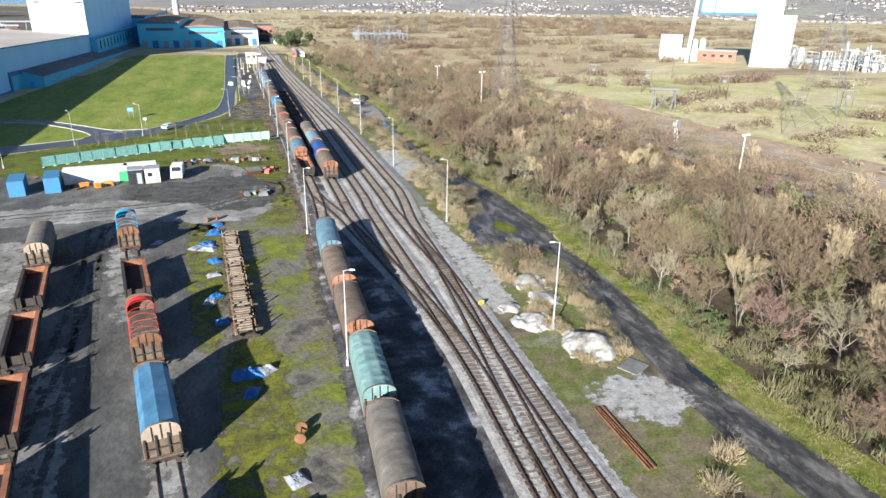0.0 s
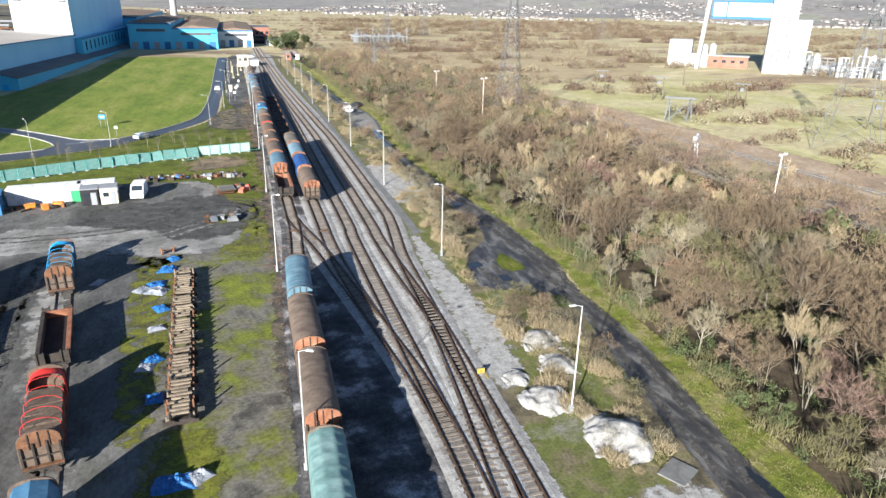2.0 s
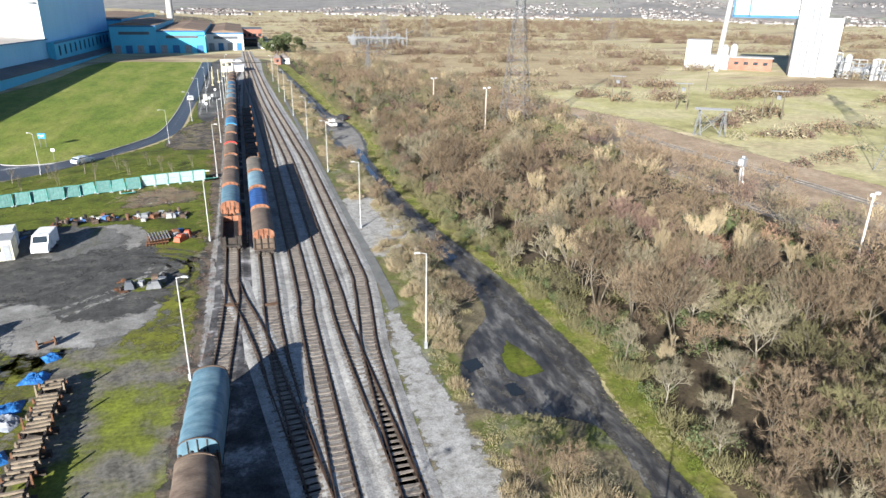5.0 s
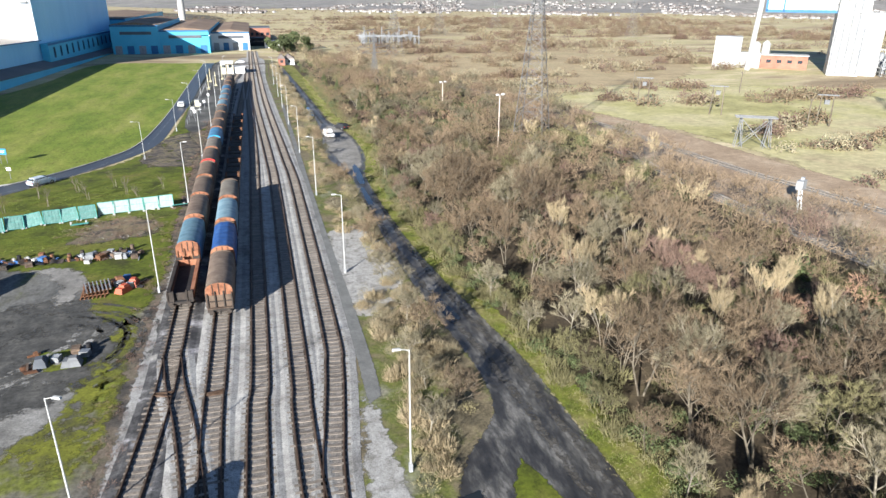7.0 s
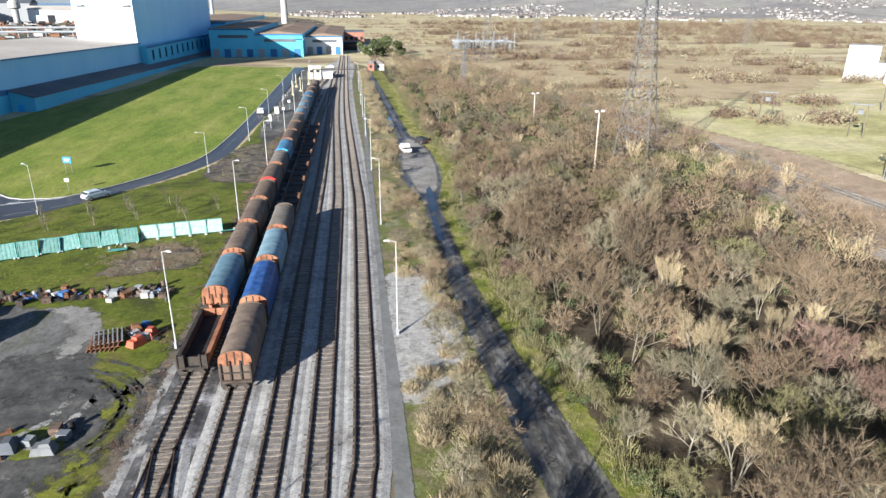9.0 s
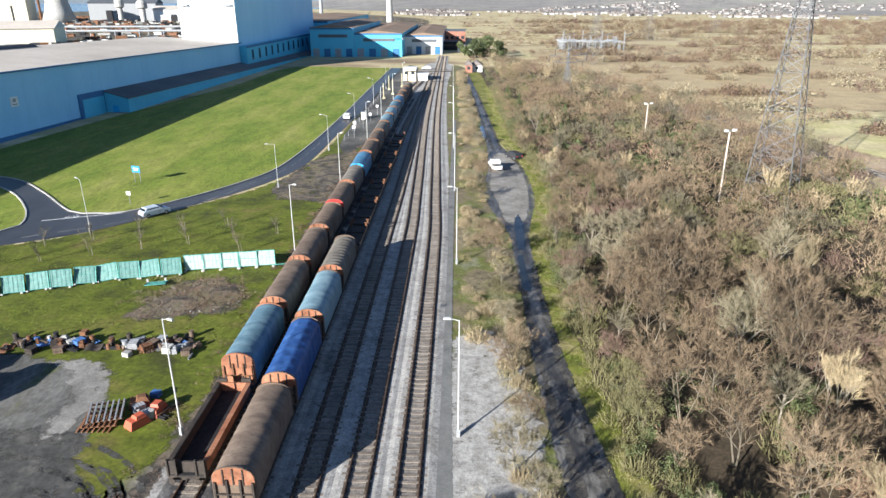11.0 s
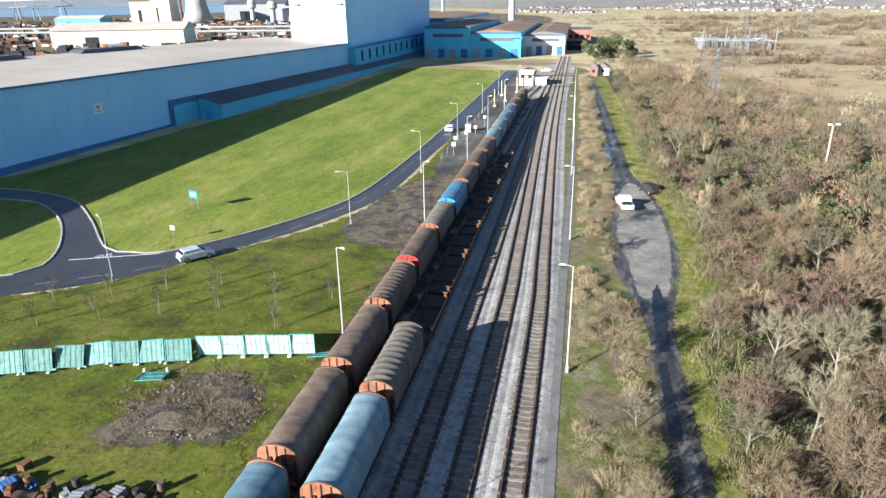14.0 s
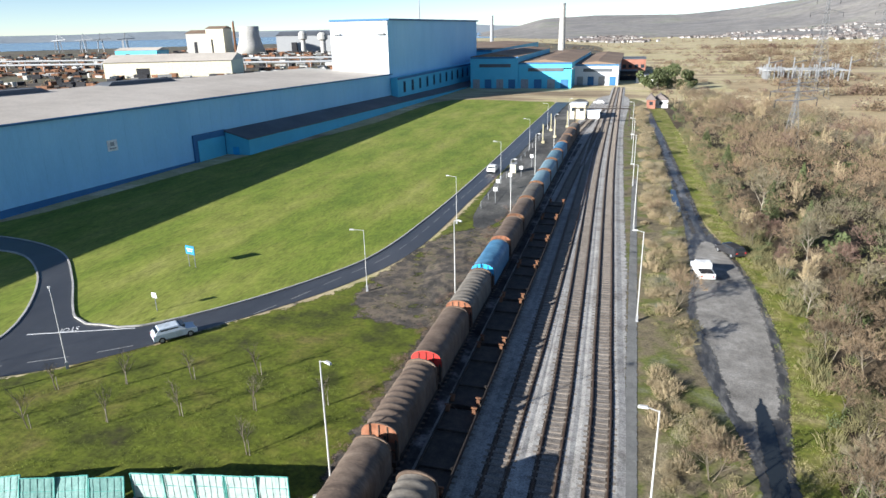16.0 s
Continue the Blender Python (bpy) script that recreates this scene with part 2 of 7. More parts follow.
teal_net_m = surf("teal_fence_netting", [(0.3, (0.045, 0.235, 0.20)), (0.7, (0.12, 0.40, 0.35))], 2, 9, 0.25, 0.6)
greynet_m = surf("worn_grey_teal_netting", [(0.3, (0.11, 0.25, 0.225)), (0.7, (0.19, 0.34, 0.31))], 2, 9, 0.25, 0.6)
# Netting paled to hold the sunlight that falls on these panels.
palenet_m = surf("faded_pale_netting", [(0.3, (0.33, 0.43, 0.41)), (0.7, (0.44, 0.53, 0.51))], 2, 9, 0.15, 0.6)
concrete_m = surf("concrete", [(0.3, (0.33, 0.32, 0.30)), (0.7, (0.50, 0.49, 0.46))], 0.6, 6, 0.2)
# Pale cladding coloured bluer, as the sky-lit shade shows the long walls.
clad_m = surf("blue_wall_cladding", [(0.3, (0.25, 0.56, 0.80)), (0.5, (0.30, 0.62, 0.85)), (0.75, (0.35, 0.66, 0.87))], 0.05, 3, 0.05, 0.55, 0.03, stretch=(1, 1, 0.3))
cladteal_m = surf("teal_wall_cladding", [(0.3, (0.07, 0.42, 0.60)), (0.5, (0.09, 0.48, 0.67)), (0.75, (0.12, 0.53, 0.71))], 0.06, 3, 0.06, 0.55, 0.03)
cladwhite_m = surf("white_wall_cladding", [(0.3, (0.54, 0.58, 0.61)), (0.6, (0.63, 0.66, 0.69))], 0.06, 3, 0.05, 0.55, 0.03)
cladnavy_m = surf("navy_trim_cladding", [(0.3, (0.03, 0.13, 0.28)), (0.7, (0.05, 0.18, 0.36))], 0.08, 3, 0.08, 0.6, 0.03)
roof_m = surf("dusty_sheet_roof", [(0.3, (0.42, 0.37, 0.315)), (0.5, (0.52, 0.465, 0.40)), (0.75, (0.60, 0.54, 0.47))], 0.04, 2, 0.12, 0.85, 0.1)
roofdark_m = surf("dark_sheet_roof", [(0.3, (0.075, 0.085, 0.10)), (0.7, (0.14, 0.15, 0.165))], 0.06, 2, 0.12, 0.7, 0.1)
roofbrown_m = surf("rusty_sheet_roof", [(0.3, (0.15, 0.10, 0.07)), (0.7, (0.28, 0.20, 0.14))], 0.05, 2, 0.15, 0.85, 0.1)
brick_m = surf("orange_brickwork", [(0.3, (0.27, 0.115, 0.08)), (0.7, (0.38, 0.18, 0.13))], 0.2, 5, 0.2)
# Hillside browns lightened and greyed to carry the distance haze.
hill_m = surf("winter_hillside", [(0.3, (0.1683, 0.159, 0.1543)), (0.45, (0.229, 0.2151, 0.201)), (0.56, (0.2664, 0.2478, 0.2244)), (0.68, (0.2431, 0.2618, 0.187))], 0.0045, 0.06, 0.3, bump=0, detail=10)
# Distance haze is put into the blue of the far shore.
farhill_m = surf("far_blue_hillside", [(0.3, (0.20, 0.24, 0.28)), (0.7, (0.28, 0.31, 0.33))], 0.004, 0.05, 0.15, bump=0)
sea_m = surf("sea_water", [(0.3, (0.14, 0.24, 0.33)), (0.7, (0.22, 0.33, 0.42))], 0.003, 0.05, 0.1, 0.25, 0, spec=0.5)
cinder_m = surf("industrial_waste_ground", [(0.3, (0.06, 0.05, 0.042)), (0.46, (0.12, 0.10, 0.08)), (0.55, (0.13, 0.12, 0.07)), (0.72, (0.24, 0.21, 0.17))], 0.02, 0.5, 0.4)
house_m = surf("pale_house_render", [(0.3, (0.20, 0.19, 0.18)), (0.7, (0.36, 0.35, 0.34))], 0.01, 1, 0.1, bump=0, island=0.55)
tile_m = surf("house_roof_tiles", [(0.3, (0.13, 0.11, 0.10)), (0.7, (0.24, 0.205, 0.19))], 0.01, 1, 0.1, bump=0, island=0.35)
water_m = bpy.data.materials.new("puddle_water")
water_m.use_nodes = True
_p = water_m.node_tree.nodes["Principled BSDF"]
_p.inputs["Base Color"].default_value, _p.inputs["Roughness"].default_value = (0.02, 0.024, 0.026, 1), 0.04
glass_m = bpy.data.materials.new("window_glass")
glass_m.use_nodes = True
_p = glass_m.node_tree.nodes["Principled BSDF"]
_p.inputs["Base Color"].default_value, _p.inputs["Roughness"].default_value = (0.03, 0.04, 0.05, 1), 0.08


# ---- mesh building ----
class Build:
    """Collects vertices and faces of one part."""

    def __init__(self):
        self.v, self.f = [], []

    def add(self, vs, fs):
        o = len(self.v)
        self.v += [tuple(p) for p in vs]
        self.f += [tuple(i + o for i in q) for q in fs]
        return self

    def box(self, c, s, rz=0.0, taper=1.0):
        x, y, z = (k / 2 for k in s)
        ca, sa = math.cos(radians(rz)), math.sin(radians(rz))
        vs = []
        for k, (dx, dy, dz) in enumerate(((-x, -y, -z), (x, -y, -z), (x, y, -z), (-x, y, -z), (-x, -y, z), (x, -y, z), (x, y, z), (-x, y, z))):
            q = taper if k > 3 else 1
            dx, dy = dx * q, dy * q
            vs.append((c[0] + ca * dx - sa * dy, c[1] + sa * dx + ca * dy, c[2] + dz))
        return self.add(vs, ((3, 2, 1, 0), (4, 5, 6, 7), (0, 1, 5, 4), (1, 2, 6, 5), (2, 3, 7, 6), (3, 0, 4, 7)))

    def beam(self, p, q, w, h=None):
        p, q = Vector(p), Vector(q)
        d = (q - p).normalized()
        side = d.cross(Vector((0, 0, 1)))
        side = side.normalized() if side.length > 1e-4 else Vector((1, 0, 0))
        up = side.cross(d)
        a, b = side * w / 2, up * (h or w) / 2
        vs = [p - a - b, p + a - b, p + a + b, p - a + b, q - a - b, q + a - b, q + a + b, q - a + b]
        return self.add(vs, ((0, 1, 2, 3), (7, 6, 5, 4), (4, 5, 1, 0), (5, 6, 2, 1), (6, 7, 3, 2), (7, 4, 0, 3)))

    def tube(self, p, q, r, r2=None, n=8, caps=True):
        p, q = Vector(p), Vector(q)
        d = (q - p).normalized()
        a = d.orthogonal().normalized()
        b = d.cross(a)
        r2 = r if r2 is None else r2
        vs = [p + (a * math.cos(t) + b * math.sin(t)) * r for t in (2 * math.pi * k / n for k in range(n))]
        vs += [q + (a * math.cos(t) + b * math.sin(t)) * r2 for t in (2 * math.pi * k / n for k in range(n))]
        fs = [(k, (k + 1) % n, n + (k + 1) % n, n + k) for k in range(n)]
        if caps:
            fs += [tuple(range(n - 1, -1, -1)), tuple(range(n, 2 * n))]
        return self.add(vs, fs)

    def lathe(self, rings, n=20, c=(0, 0)):
        vs, fs = [], []
        for r, z in rings:
            vs += [(c[0] + r * math.cos(2 * math.pi * k / n), c[1] + r * math.sin(2 * math.pi * k / n), z) for k in range(n)]
        for j in range(len(rings) - 1):
            fs += [(j * n + k, j * n + (k + 1) % n, (j + 1) * n + (k + 1) % n, (j + 1) * n + k) for k in range(n)]
        fs += [tuple(range(n - 1, -1, -1)), tuple(range((len(rings) - 1) * n, len(rings) * n))]
        return self.add(vs, fs)

    def grid(self, fn, nu, nv):
        vs = [fn(i / nu, j / nv) for j in range(nv + 1) for i in range(nu + 1)]
        fs = [(j * (nu + 1) + i, j * (nu + 1) + i + 1, (j + 1) * (nu + 1) + i + 1, (j + 1) * (nu + 1) + i) for j in range(nv) for i in range(nu)]
        return self.add(vs, fs)

    def sweep(self, line, profile):
        """A closed profile (offset to the right, height) along a line of (x, y, z)."""
        n, vs, fs = len(profile), [], []
        for k, p in enumerate(line):
            a, b = Vector(line[max(k - 1, 0)]), Vector(line[min(k + 1, len(line) - 1)])
            d = (b - a).normalized()
            r = Vector((d.y, -d.x, 0)).normalized()
            vs += [(p[0] + r.x * u, p[1] + r.y * u, p[2] + h) for u, h in profile]
        for k in range(len(line) - 1):
            fs += [(k * n + j, (k + 1) * n + j, (k + 1) * n + (j + 1) % n, k * n + (j + 1) % n) for j in range(n)]
        fs += [tuple(range(n)), tuple(range(len(vs) - 1, len(vs) - 1 - n, -1))]
        return self.add(vs, fs)

    def mesh(self, name, mat, smooth=False):
        me = bpy.data.meshes.new(name)
        me.from_pydata(self.v, [], self.f)
        me.materials.append(mat)
        if smooth:
            me.polygons.foreach_set("use_smooth", [True] * len(me.polygons))
        me.update()
        return me


def part(name, b, mat, parent, label="", smooth=False):
    ob = new(name, b if isinstance(b, bpy.types.Mesh) else b.mesh(name, mat, smooth))
    ob.parent = parent
    return tagged(ob, label)


def thing(name, label, category, m=None, group="", kind=""):
    ob = new(name)
    ob.empty_display_size = 0.3
    if m is not None:
        ob.matrix_basis = m
    return tagged(ob, label, category, group, kind)


def single(name, b, mat, label, category, group="", kind="", m=None, smooth=False):
    ob = new(name, b.mesh(name, mat, smooth))
    if m is not None:
        ob.matrix_basis = m
    return tagged(ob, label, category, group, kind)


def smooth_line(pts, step=2.0, closed=False):
    """A Catmull-Rom curve through the points, about one point a step."""
    P = [Vector(p) for p in pts]
    n, out = len(P), []
    for k in range(n if closed else n - 1):
        a, b, c, d = (P[(k + j) % n] if closed else P[min(max(k + j, 0), n - 1)] for j in (-1, 0, 1, 2))
        m = max(1, int((c - b).length / step))
        for i in range(m):
            t = i / m
            out.append(0.5 * (2 * b + (c - a) * t + (2 * a - 5 * b + 4 * c - d) * t * t + (3 * b - a - 3 * c + d) * t ** 3))
    if not closed:
        out.append(P[-1])
    return out


def sheet(name, outline, z, mat, label, category, jitter=0.5, step=0.8, curved=True, kind="structure"):
    """A sheet of ground with a sharp edge."""
    pts = smooth_line(outline, step, True) if curved else smooth_poly(outline, step)
    bm = bmesh.new()
    vs = []
    for p in pts:
        q = noise.noise_vector(Vector((p[0] * 0.35, p[1] * 0.35, z * 50))) + noise.noise_vector(Vector((p[0] * 1.1, p[1] * 1.1, 7 + z * 50))) * 0.6 + noise.noise_vector(Vector((p[0] * 2.9, p[1] * 2.9, 3))) * 0.3
        vs.append(bm.verts.new((p[0] + q.x * jitter, p[1] + q.y * jitter, z)))
    f = bm.faces.new(vs)
    f.normal_update()
    if f.normal.z < 0:
        f.normal_flip()
    bmesh.ops.triangulate(bm, faces=[f])
    me = bpy.data.meshes.new(name)
    bm.to_mesh(me)
    bm.free()
    me.materials.append(mat)
    return tagged(new(name, me), label, category, "", kind)


def smooth_poly(pts, step):
    out, n = [], len(pts)
    for k in range(n):
        a, b = Vector(pts[k]), Vector(pts[(k + 1) % n])
        m = max(1, int((b - a).length / step))
        out += [a.lerp(b, i / m) for i in range(m)]
    return out


def mesh_np(name, V, F, mat):
    me = bpy.data.meshes.new(name)
    me.vertices.add(len(V)), me.loops.add(F.size), me.polygons.add(len(F))
    me.vertices.foreach_set("co", np.ascontiguousarray(V, np.float32).ravel())
    me.loops.foreach_set("vertex_index", np.ascontiguousarray(F, np.int32).ravel())
    me.polygons.foreach_set("loop_start", np.arange(0, F.size, F.shape[1], dtype=np.int32))
    me.update(calc_edges=True)
    me.materials.append(mat)
    return me


SOFT = {}


def soft(mat, grain):
    """The same surface, breaking up into patches and crumbs where its cover runs out."""
    key = (mat.name, grain)
    if key not in SOFT:
        m = mat.copy()
        m.name = mat.name + "_scattered"
        n, l = m.node_tree.nodes, m.node_tree.links
        at, tc, nz, sub, mr = n.new("ShaderNodeAttribute"), n.new("ShaderNodeTexCoord"), n.new("ShaderNodeTexNoise"), n.new("ShaderNodeMath"), n.new("ShaderNodeMapRange")
        at.attribute_name = "cover"
        nz.inputs["Scale"].default_value, nz.inputs["Detail"].default_value, nz.inputs["Roughness"].default_value = grain, 7, 0.68
        l.new(tc.outputs["Object"], nz.inputs["Vector"])
        sub.operation = "MULTIPLY_ADD"
        sub.inputs[1].default_value = 1.5
        l.new(nz.outputs["Fac"], sub.inputs[0]), l.new(at.outputs["Fac"], sub.inputs[2])
        mr.inputs["From Min"].default_value, mr.inputs["From Max"].default_value = 1.17, 1.33
        l.new(sub.outputs[0], mr.inputs["Value"])
        mix, clear = n.new("ShaderNodeMixShader"), n.new("ShaderNodeBsdfTransparent")
        l.new(mr.outputs[0], mix.inputs[0]), l.new(clear.outputs[0], mix.inputs[1]), l.new(n["Principled BSDF"].outputs[0], mix.inputs[2])
        l.new(mix.outputs[0], n["Material Output"].inputs["Surface"])
        SOFT[key] = m
    return SOFT[key]


def covered(name, V, F, cover, mat):
    me = mesh_np(name, V, F, mat)
    me.attributes.new("cover", "FLOAT", "POINT").data.foreach_set("value", np.ascontiguousarray(cover, np.float32))
    return me


def patch(name, outline, z, mat, label, category, jitter=0.5, step=2.0, curved=True, kind="structure", most=1.0):
    """A sheet of ground whose edge frays into the ground round it."""
    P = np.array([p[:2] for p in (smooth_line(outline, max(step, 2.0), True) if curved else smooth_poly(outline, max(step, 2.0)))])
    lo, hi = P.min(0) - jitter * 1.5, P.max(0) + jitter * 1.5
    g = max(jitter * 0.6, math.sqrt(float((hi - lo).prod()) / 36000), 0.15)
    fade = max(jitter, g)
    nx, ny = (int(k) + 2 for k in (hi - lo) / g)
    X, Y = np.meshgrid(lo[0] + g * np.arange(nx), lo[1] + g * np.arange(ny))
    Q = np.stack([X.ravel(), Y.ravel()], 1)
    A, B = P, np.roll(P, -1, 0)
    D = B - A
    L2 = (D * D).sum(1) + 1e-9
    sd = np.empty(len(Q))
    for k in range(0, len(Q), 4000):
        q = Q[k:k + 4000, None, :]
        t_ = np.clip(((q - A) * D).sum(2) / L2, 0, 1)
        near_ = np.sqrt((((A + t_[..., None] * D) - q) ** 2).sum(2).min(1))
        qx, qy = q[..., 0], q[..., 1]
        up_ = (A[:, 1] > qy) != (B[:, 1] > qy)
        dy = np.where(np.abs(D[:, 1]) < 1e-9, 1e-9, D[:, 1])
        odd = (up_ & (qx < D[:, 0] * (qy - A[:, 1]) / dy + A[:, 0])).sum(1) % 2
        sd[k:k + 4000] = np.where(odd, near_, -near_)
    cover = np.clip(0.5 + sd / (2 * fade), 0, most)
    I = np.arange(nx * ny).reshape(ny, nx)
    F = np.stack([I[:-1, :-1], I[:-1, 1:], I[1:, 1:], I[1:, :-1]], -1).reshape(-1, 4)
    F = F[(cover[F] > 0.01).any(1)]
    ids, F2 = np.unique(F, return_inverse=True)
    V = np.column_stack([Q[ids], np.full(len(ids), z)])
    me = covered(name, V, F2.reshape(-1, 4), cover[ids], soft(mat, max(0.02, min(1.6, 0.9 / fade))))
    return tagged(new(name, me), label, category, "", kind)


def inside(x, y, poly):
    r = False
    for (x0, y0), (x1, y1) in zip(poly, poly[1:] + poly[:1]):
        if (y0 > y) != (y1 > y) and x < (x1 - x0) * (y - y0) / (y1 - y0) + x0:
            r = not r
    return r


# ---- ground ----
bm = bmesh.new()
bmesh.ops.create_circle(bm, cap_ends=True, segments=64, radius=4900)
me = bpy.data.meshes.new("ground")
bm.to_mesh(me)
bm.free()
me.materials.append(field_m)
tagged(new("ground", me), "straw-coloured and olive winter marsh grassland", "ground", kind="structure").location = (0, 150, -0.03)

patch("grass_verge", [(-110, 60), (-110, 175), (-85, 152), (-57.5, 163), (-48.5, 169), (-40.7, 179), (-31, 193), (-26, 215), (-25, 300), (-24, 400), (-19, 400), (-18, 300), (-18, 120), (-19, 60), (-22, -10), (-60, -20), (-100, -10)], -0.01, rough_m, "rough mossy green grass beside the sidings", "grass", 0.6)
patch("lawn", [(-48, 177.6), (-41.6, 185.4), (-35.6, 195.7), (-32, 206), (-30.4, 226), (-29.6, 261), (-29.4, 330), (-29, 395), (-40, 402), (-76, 402), (-82, 330), (-92, 268), (-98, 215), (-102, 203), (-89, 200), (-77, 196.2), (-67.3, 188.2), (-57, 178.2)], 0.0, lawn_m, "broad mown green lawn before the steelworks hall", "lawn", 0.15)
patch("lawn", [(-61.8, 168.2), (-60.2, 171), (-63.6, 177.6), (-71.8, 187.2), (-81.3, 193.6), (-100, 195), (-130, 190), (-130, 140), (-85, 159)], 0.0, lawn_m, "mown green lawn inside the road bend", "lawn", 0.15)
YARD = [(-120, -30), (-29.5, -30), (-29.5, 20), (-29.8, 45), (-31.5, 80), (-33, 93), (-24, 97), (-20.5, 104), (-20.5, 118), (-24, 124), (-27, 132), (-38, 135), (-55, 132), (-80, 134), (-120, 130)]
patch("yard_moss", [(-33, -30), (-19.5, -30), (-18.8, 20), (-18.3, 60), (-17.4, 100), (-17.2, 135), (-20, 142), (-33, 136), (-34, 100), (-34, 40)], 0.005, moss_m, "patchy green moss on dark cinder gravel", "ground", 0.7)
patch("yard", YARD, 0.015, tarmac_m, "worn dark grey tarmac of the wagon yard", "yard", 0.7)
patch("gravel_strip", [(-100, 99), (-60, 101), (-42, 100), (-34, 96), (-26, 97), (-22, 103), (-25, 107), (-36, 108), (-46, 112), (-70, 110), (-100, 112)], 0.025, gravel_m, "pale dusty gravel across the yard", "gravel", 2.0)
patch("gravel_strip", [(-34, 134.5), (-29, 134), (-26.5, 131), (-25.8, 126), (-27.2, 122), (-28.2, 124), (-28.6, 128.5), (-30.5, 131.5)], 0.03, lay_m, "pale crushed stone at the edge of the turning place", "gravel", 1.6)
patch("spoil_ground", [(-31, 142.7), (-29, 150.5), (-24, 153), (-20.6, 148), (-21, 144), (-26, 142.4)], 0.012, coal_m, "black cinder spoil in the grass", "spoil", 2.0)
patch("spoil_ground", [(-28.5, 188), (-19.4, 184.5), (-16.2, 187.8), (-16.5, 220), (-22.9, 219), (-27, 209)], 0.012, coal_m, "dark cinder ground beside the sidings", "spoil", 2.2, most=0.66)
patch("grass_island", [(-26.5, 112), (-22.3, 111.5), (-22, 108.6), (-27, 108.5)], 0.03, rough_m, "green island of moss under scrap", "grass", 0.4)
def wheel_track(pts, w, mat, label, most=0.52):
    ln = [p + noise.noise_vector(Vector((p[0] * 0.5, p[1] * 0.5, w))).xy * 0.35 for p in smooth_line([Vector(p) for p in pts], 0.6)]
    for s in (-0.9, 0.9):
        V, cover = [], []
        for k, p in enumerate(ln):
            d = (ln[min(k + 1, len(ln) - 1)] - ln[max(k - 1, 0)]).normalized()
            for u, c in ((-1, 0), (-0.5, most), (0, most), (0.5, most), (1, 0)):
                V.append((p[0] + d.y * (s + u * w), p[1] - d.x * (s + u * w), 0.036))
                cover.append(c * min(1, k / 6, (len(ln) - 1 - k) / 6))
        F = np.array([(5 * k + j, 5 * k + j + 1, 5 * k + j + 6, 5 * k + j + 5) for k in range(len(ln) - 1) for j in range(4)])
        tagged(new("wheel_track", covered("wheel_track", np.array(V), F, cover, soft(mat, 1.1))), label, "wheel track", kind="structure")


for r, w in ((6.0, 0.45), (7.6, 0.3), (8.9, 0.4)):
    wheel_track([(-26.5 + r * math.cos(a_) * 1.05, 112.5 + r * math.sin(a_)) for a_ in (k * 0.3 + (r * 1.3) % 1.2 - 1.7 for k in range(11))], w, oily_m, "dark curved wheel track in the yard")
for pts in ([(-75, 106), (-55, 107), (-40, 108), (-33, 112), (-29, 120)], [(-47, 30), (-45, 60), (-46, 85), (-44, 104)], [(-40, 20), (-42, 50), (-45.5, 80), (-48, 100)]):
    wheel_track(pts, 0.55, oily_m, "dark wheel track across the yard")
wheel_track([(-60, 103), (-45, 104), (-36, 102), (-30, 106), (-24, 112), (-23, 119)], 0.6, gravel_m, "pale wheel track across the yard")
patch("turning_place", [(-42, 122), (-35, 121), (-30, 123.5), (-24, 122), (-20.6, 114), (-21.5, 106), (-25, 101.5), (-31, 102.5), (-36, 108), (-44, 112)], 0.027, oily_m, "black cinder surface of the turning place", "ground", 2.2, most=0.68)
patch("forecourt", [(-24.4, 240), (-17.5, 232), (-17, 330), (-16, 400), (-23.5, 400)], 0.02, tarmac_m, "dark tarmac beside the loading gantry", "yard", 0.2)

BALLAST = [(-20.5, -20), (-19.8, 30), (-18.4, 60), (-17.6, 85), (-17.3, 110), (-16.7, 150), (-16.4, 260), (-15.8, 340), (-13, 420), (-1, 420), (-1.2, 330), (0.2, 250), (1.6, 190), (1.7, 110), (0.4, 95), (-1.0, 75), (-1.6, 50), (-2.2, 25), (-2.5, -20)]
patch("rubble_strip", [(-19.6, 62), (-18.4, 90), (-18.3, 118), (-18.2, 150), (-18.4, 180), (-17.8, 240), (-15.5, 240), (-15.5, 60)], 0.026, coal_m, "dark rubble strip beside the siding", "rubble", 1.3)
patch("ballast_bed", BALLAST, 0.03, ballast_m, "light grey stone ballast under the tracks", "ballast", 0.25)
patch("walkway", [(1.75, 96), (2.9, 97), (3.1, 112), (2.7, 150), (2.5, 260), (1.7, 260), (1.72, 150), (1.9, 112)], 0.032, walkway_m, "narrow grey cess walkway beside the track", "walkway", 0.12)
patch("scrub_ground", [(-5, -20), (-5, 60), (-3, 85), (-2, 110), (-2, 260), (-4, 400), (6, 400), (9.5, 300), (11, 240), (13.5, 200), (12, 170), (12, 120), (15, 95), (15, 75), (13, 54), (11, 30), (12, -20)], 0.0, scrubfloor_m, "stony scrub ground between track and lane", "ground", 0.4)
patch("stone_patch", [(-1.0, 55), (1.6, 57), (3.2, 66), (3.0, 76), (2.2, 92), (1.6, 97), (0.6, 92), (-0.8, 72)], 0.02, white_m, "white crushed stone beside the track", "gravel", 1.3, most=0.75)
patch("stone_patch", [(1.2, 39.4), (2.0, 35), (6.2, 33), (9, 35), (9.2, 37.5), (7.9, 39.9), (4.1, 40.6)], 0.02, white_m, "white crushed stone spread on the ground", "gravel", 2.0, most=0.72)
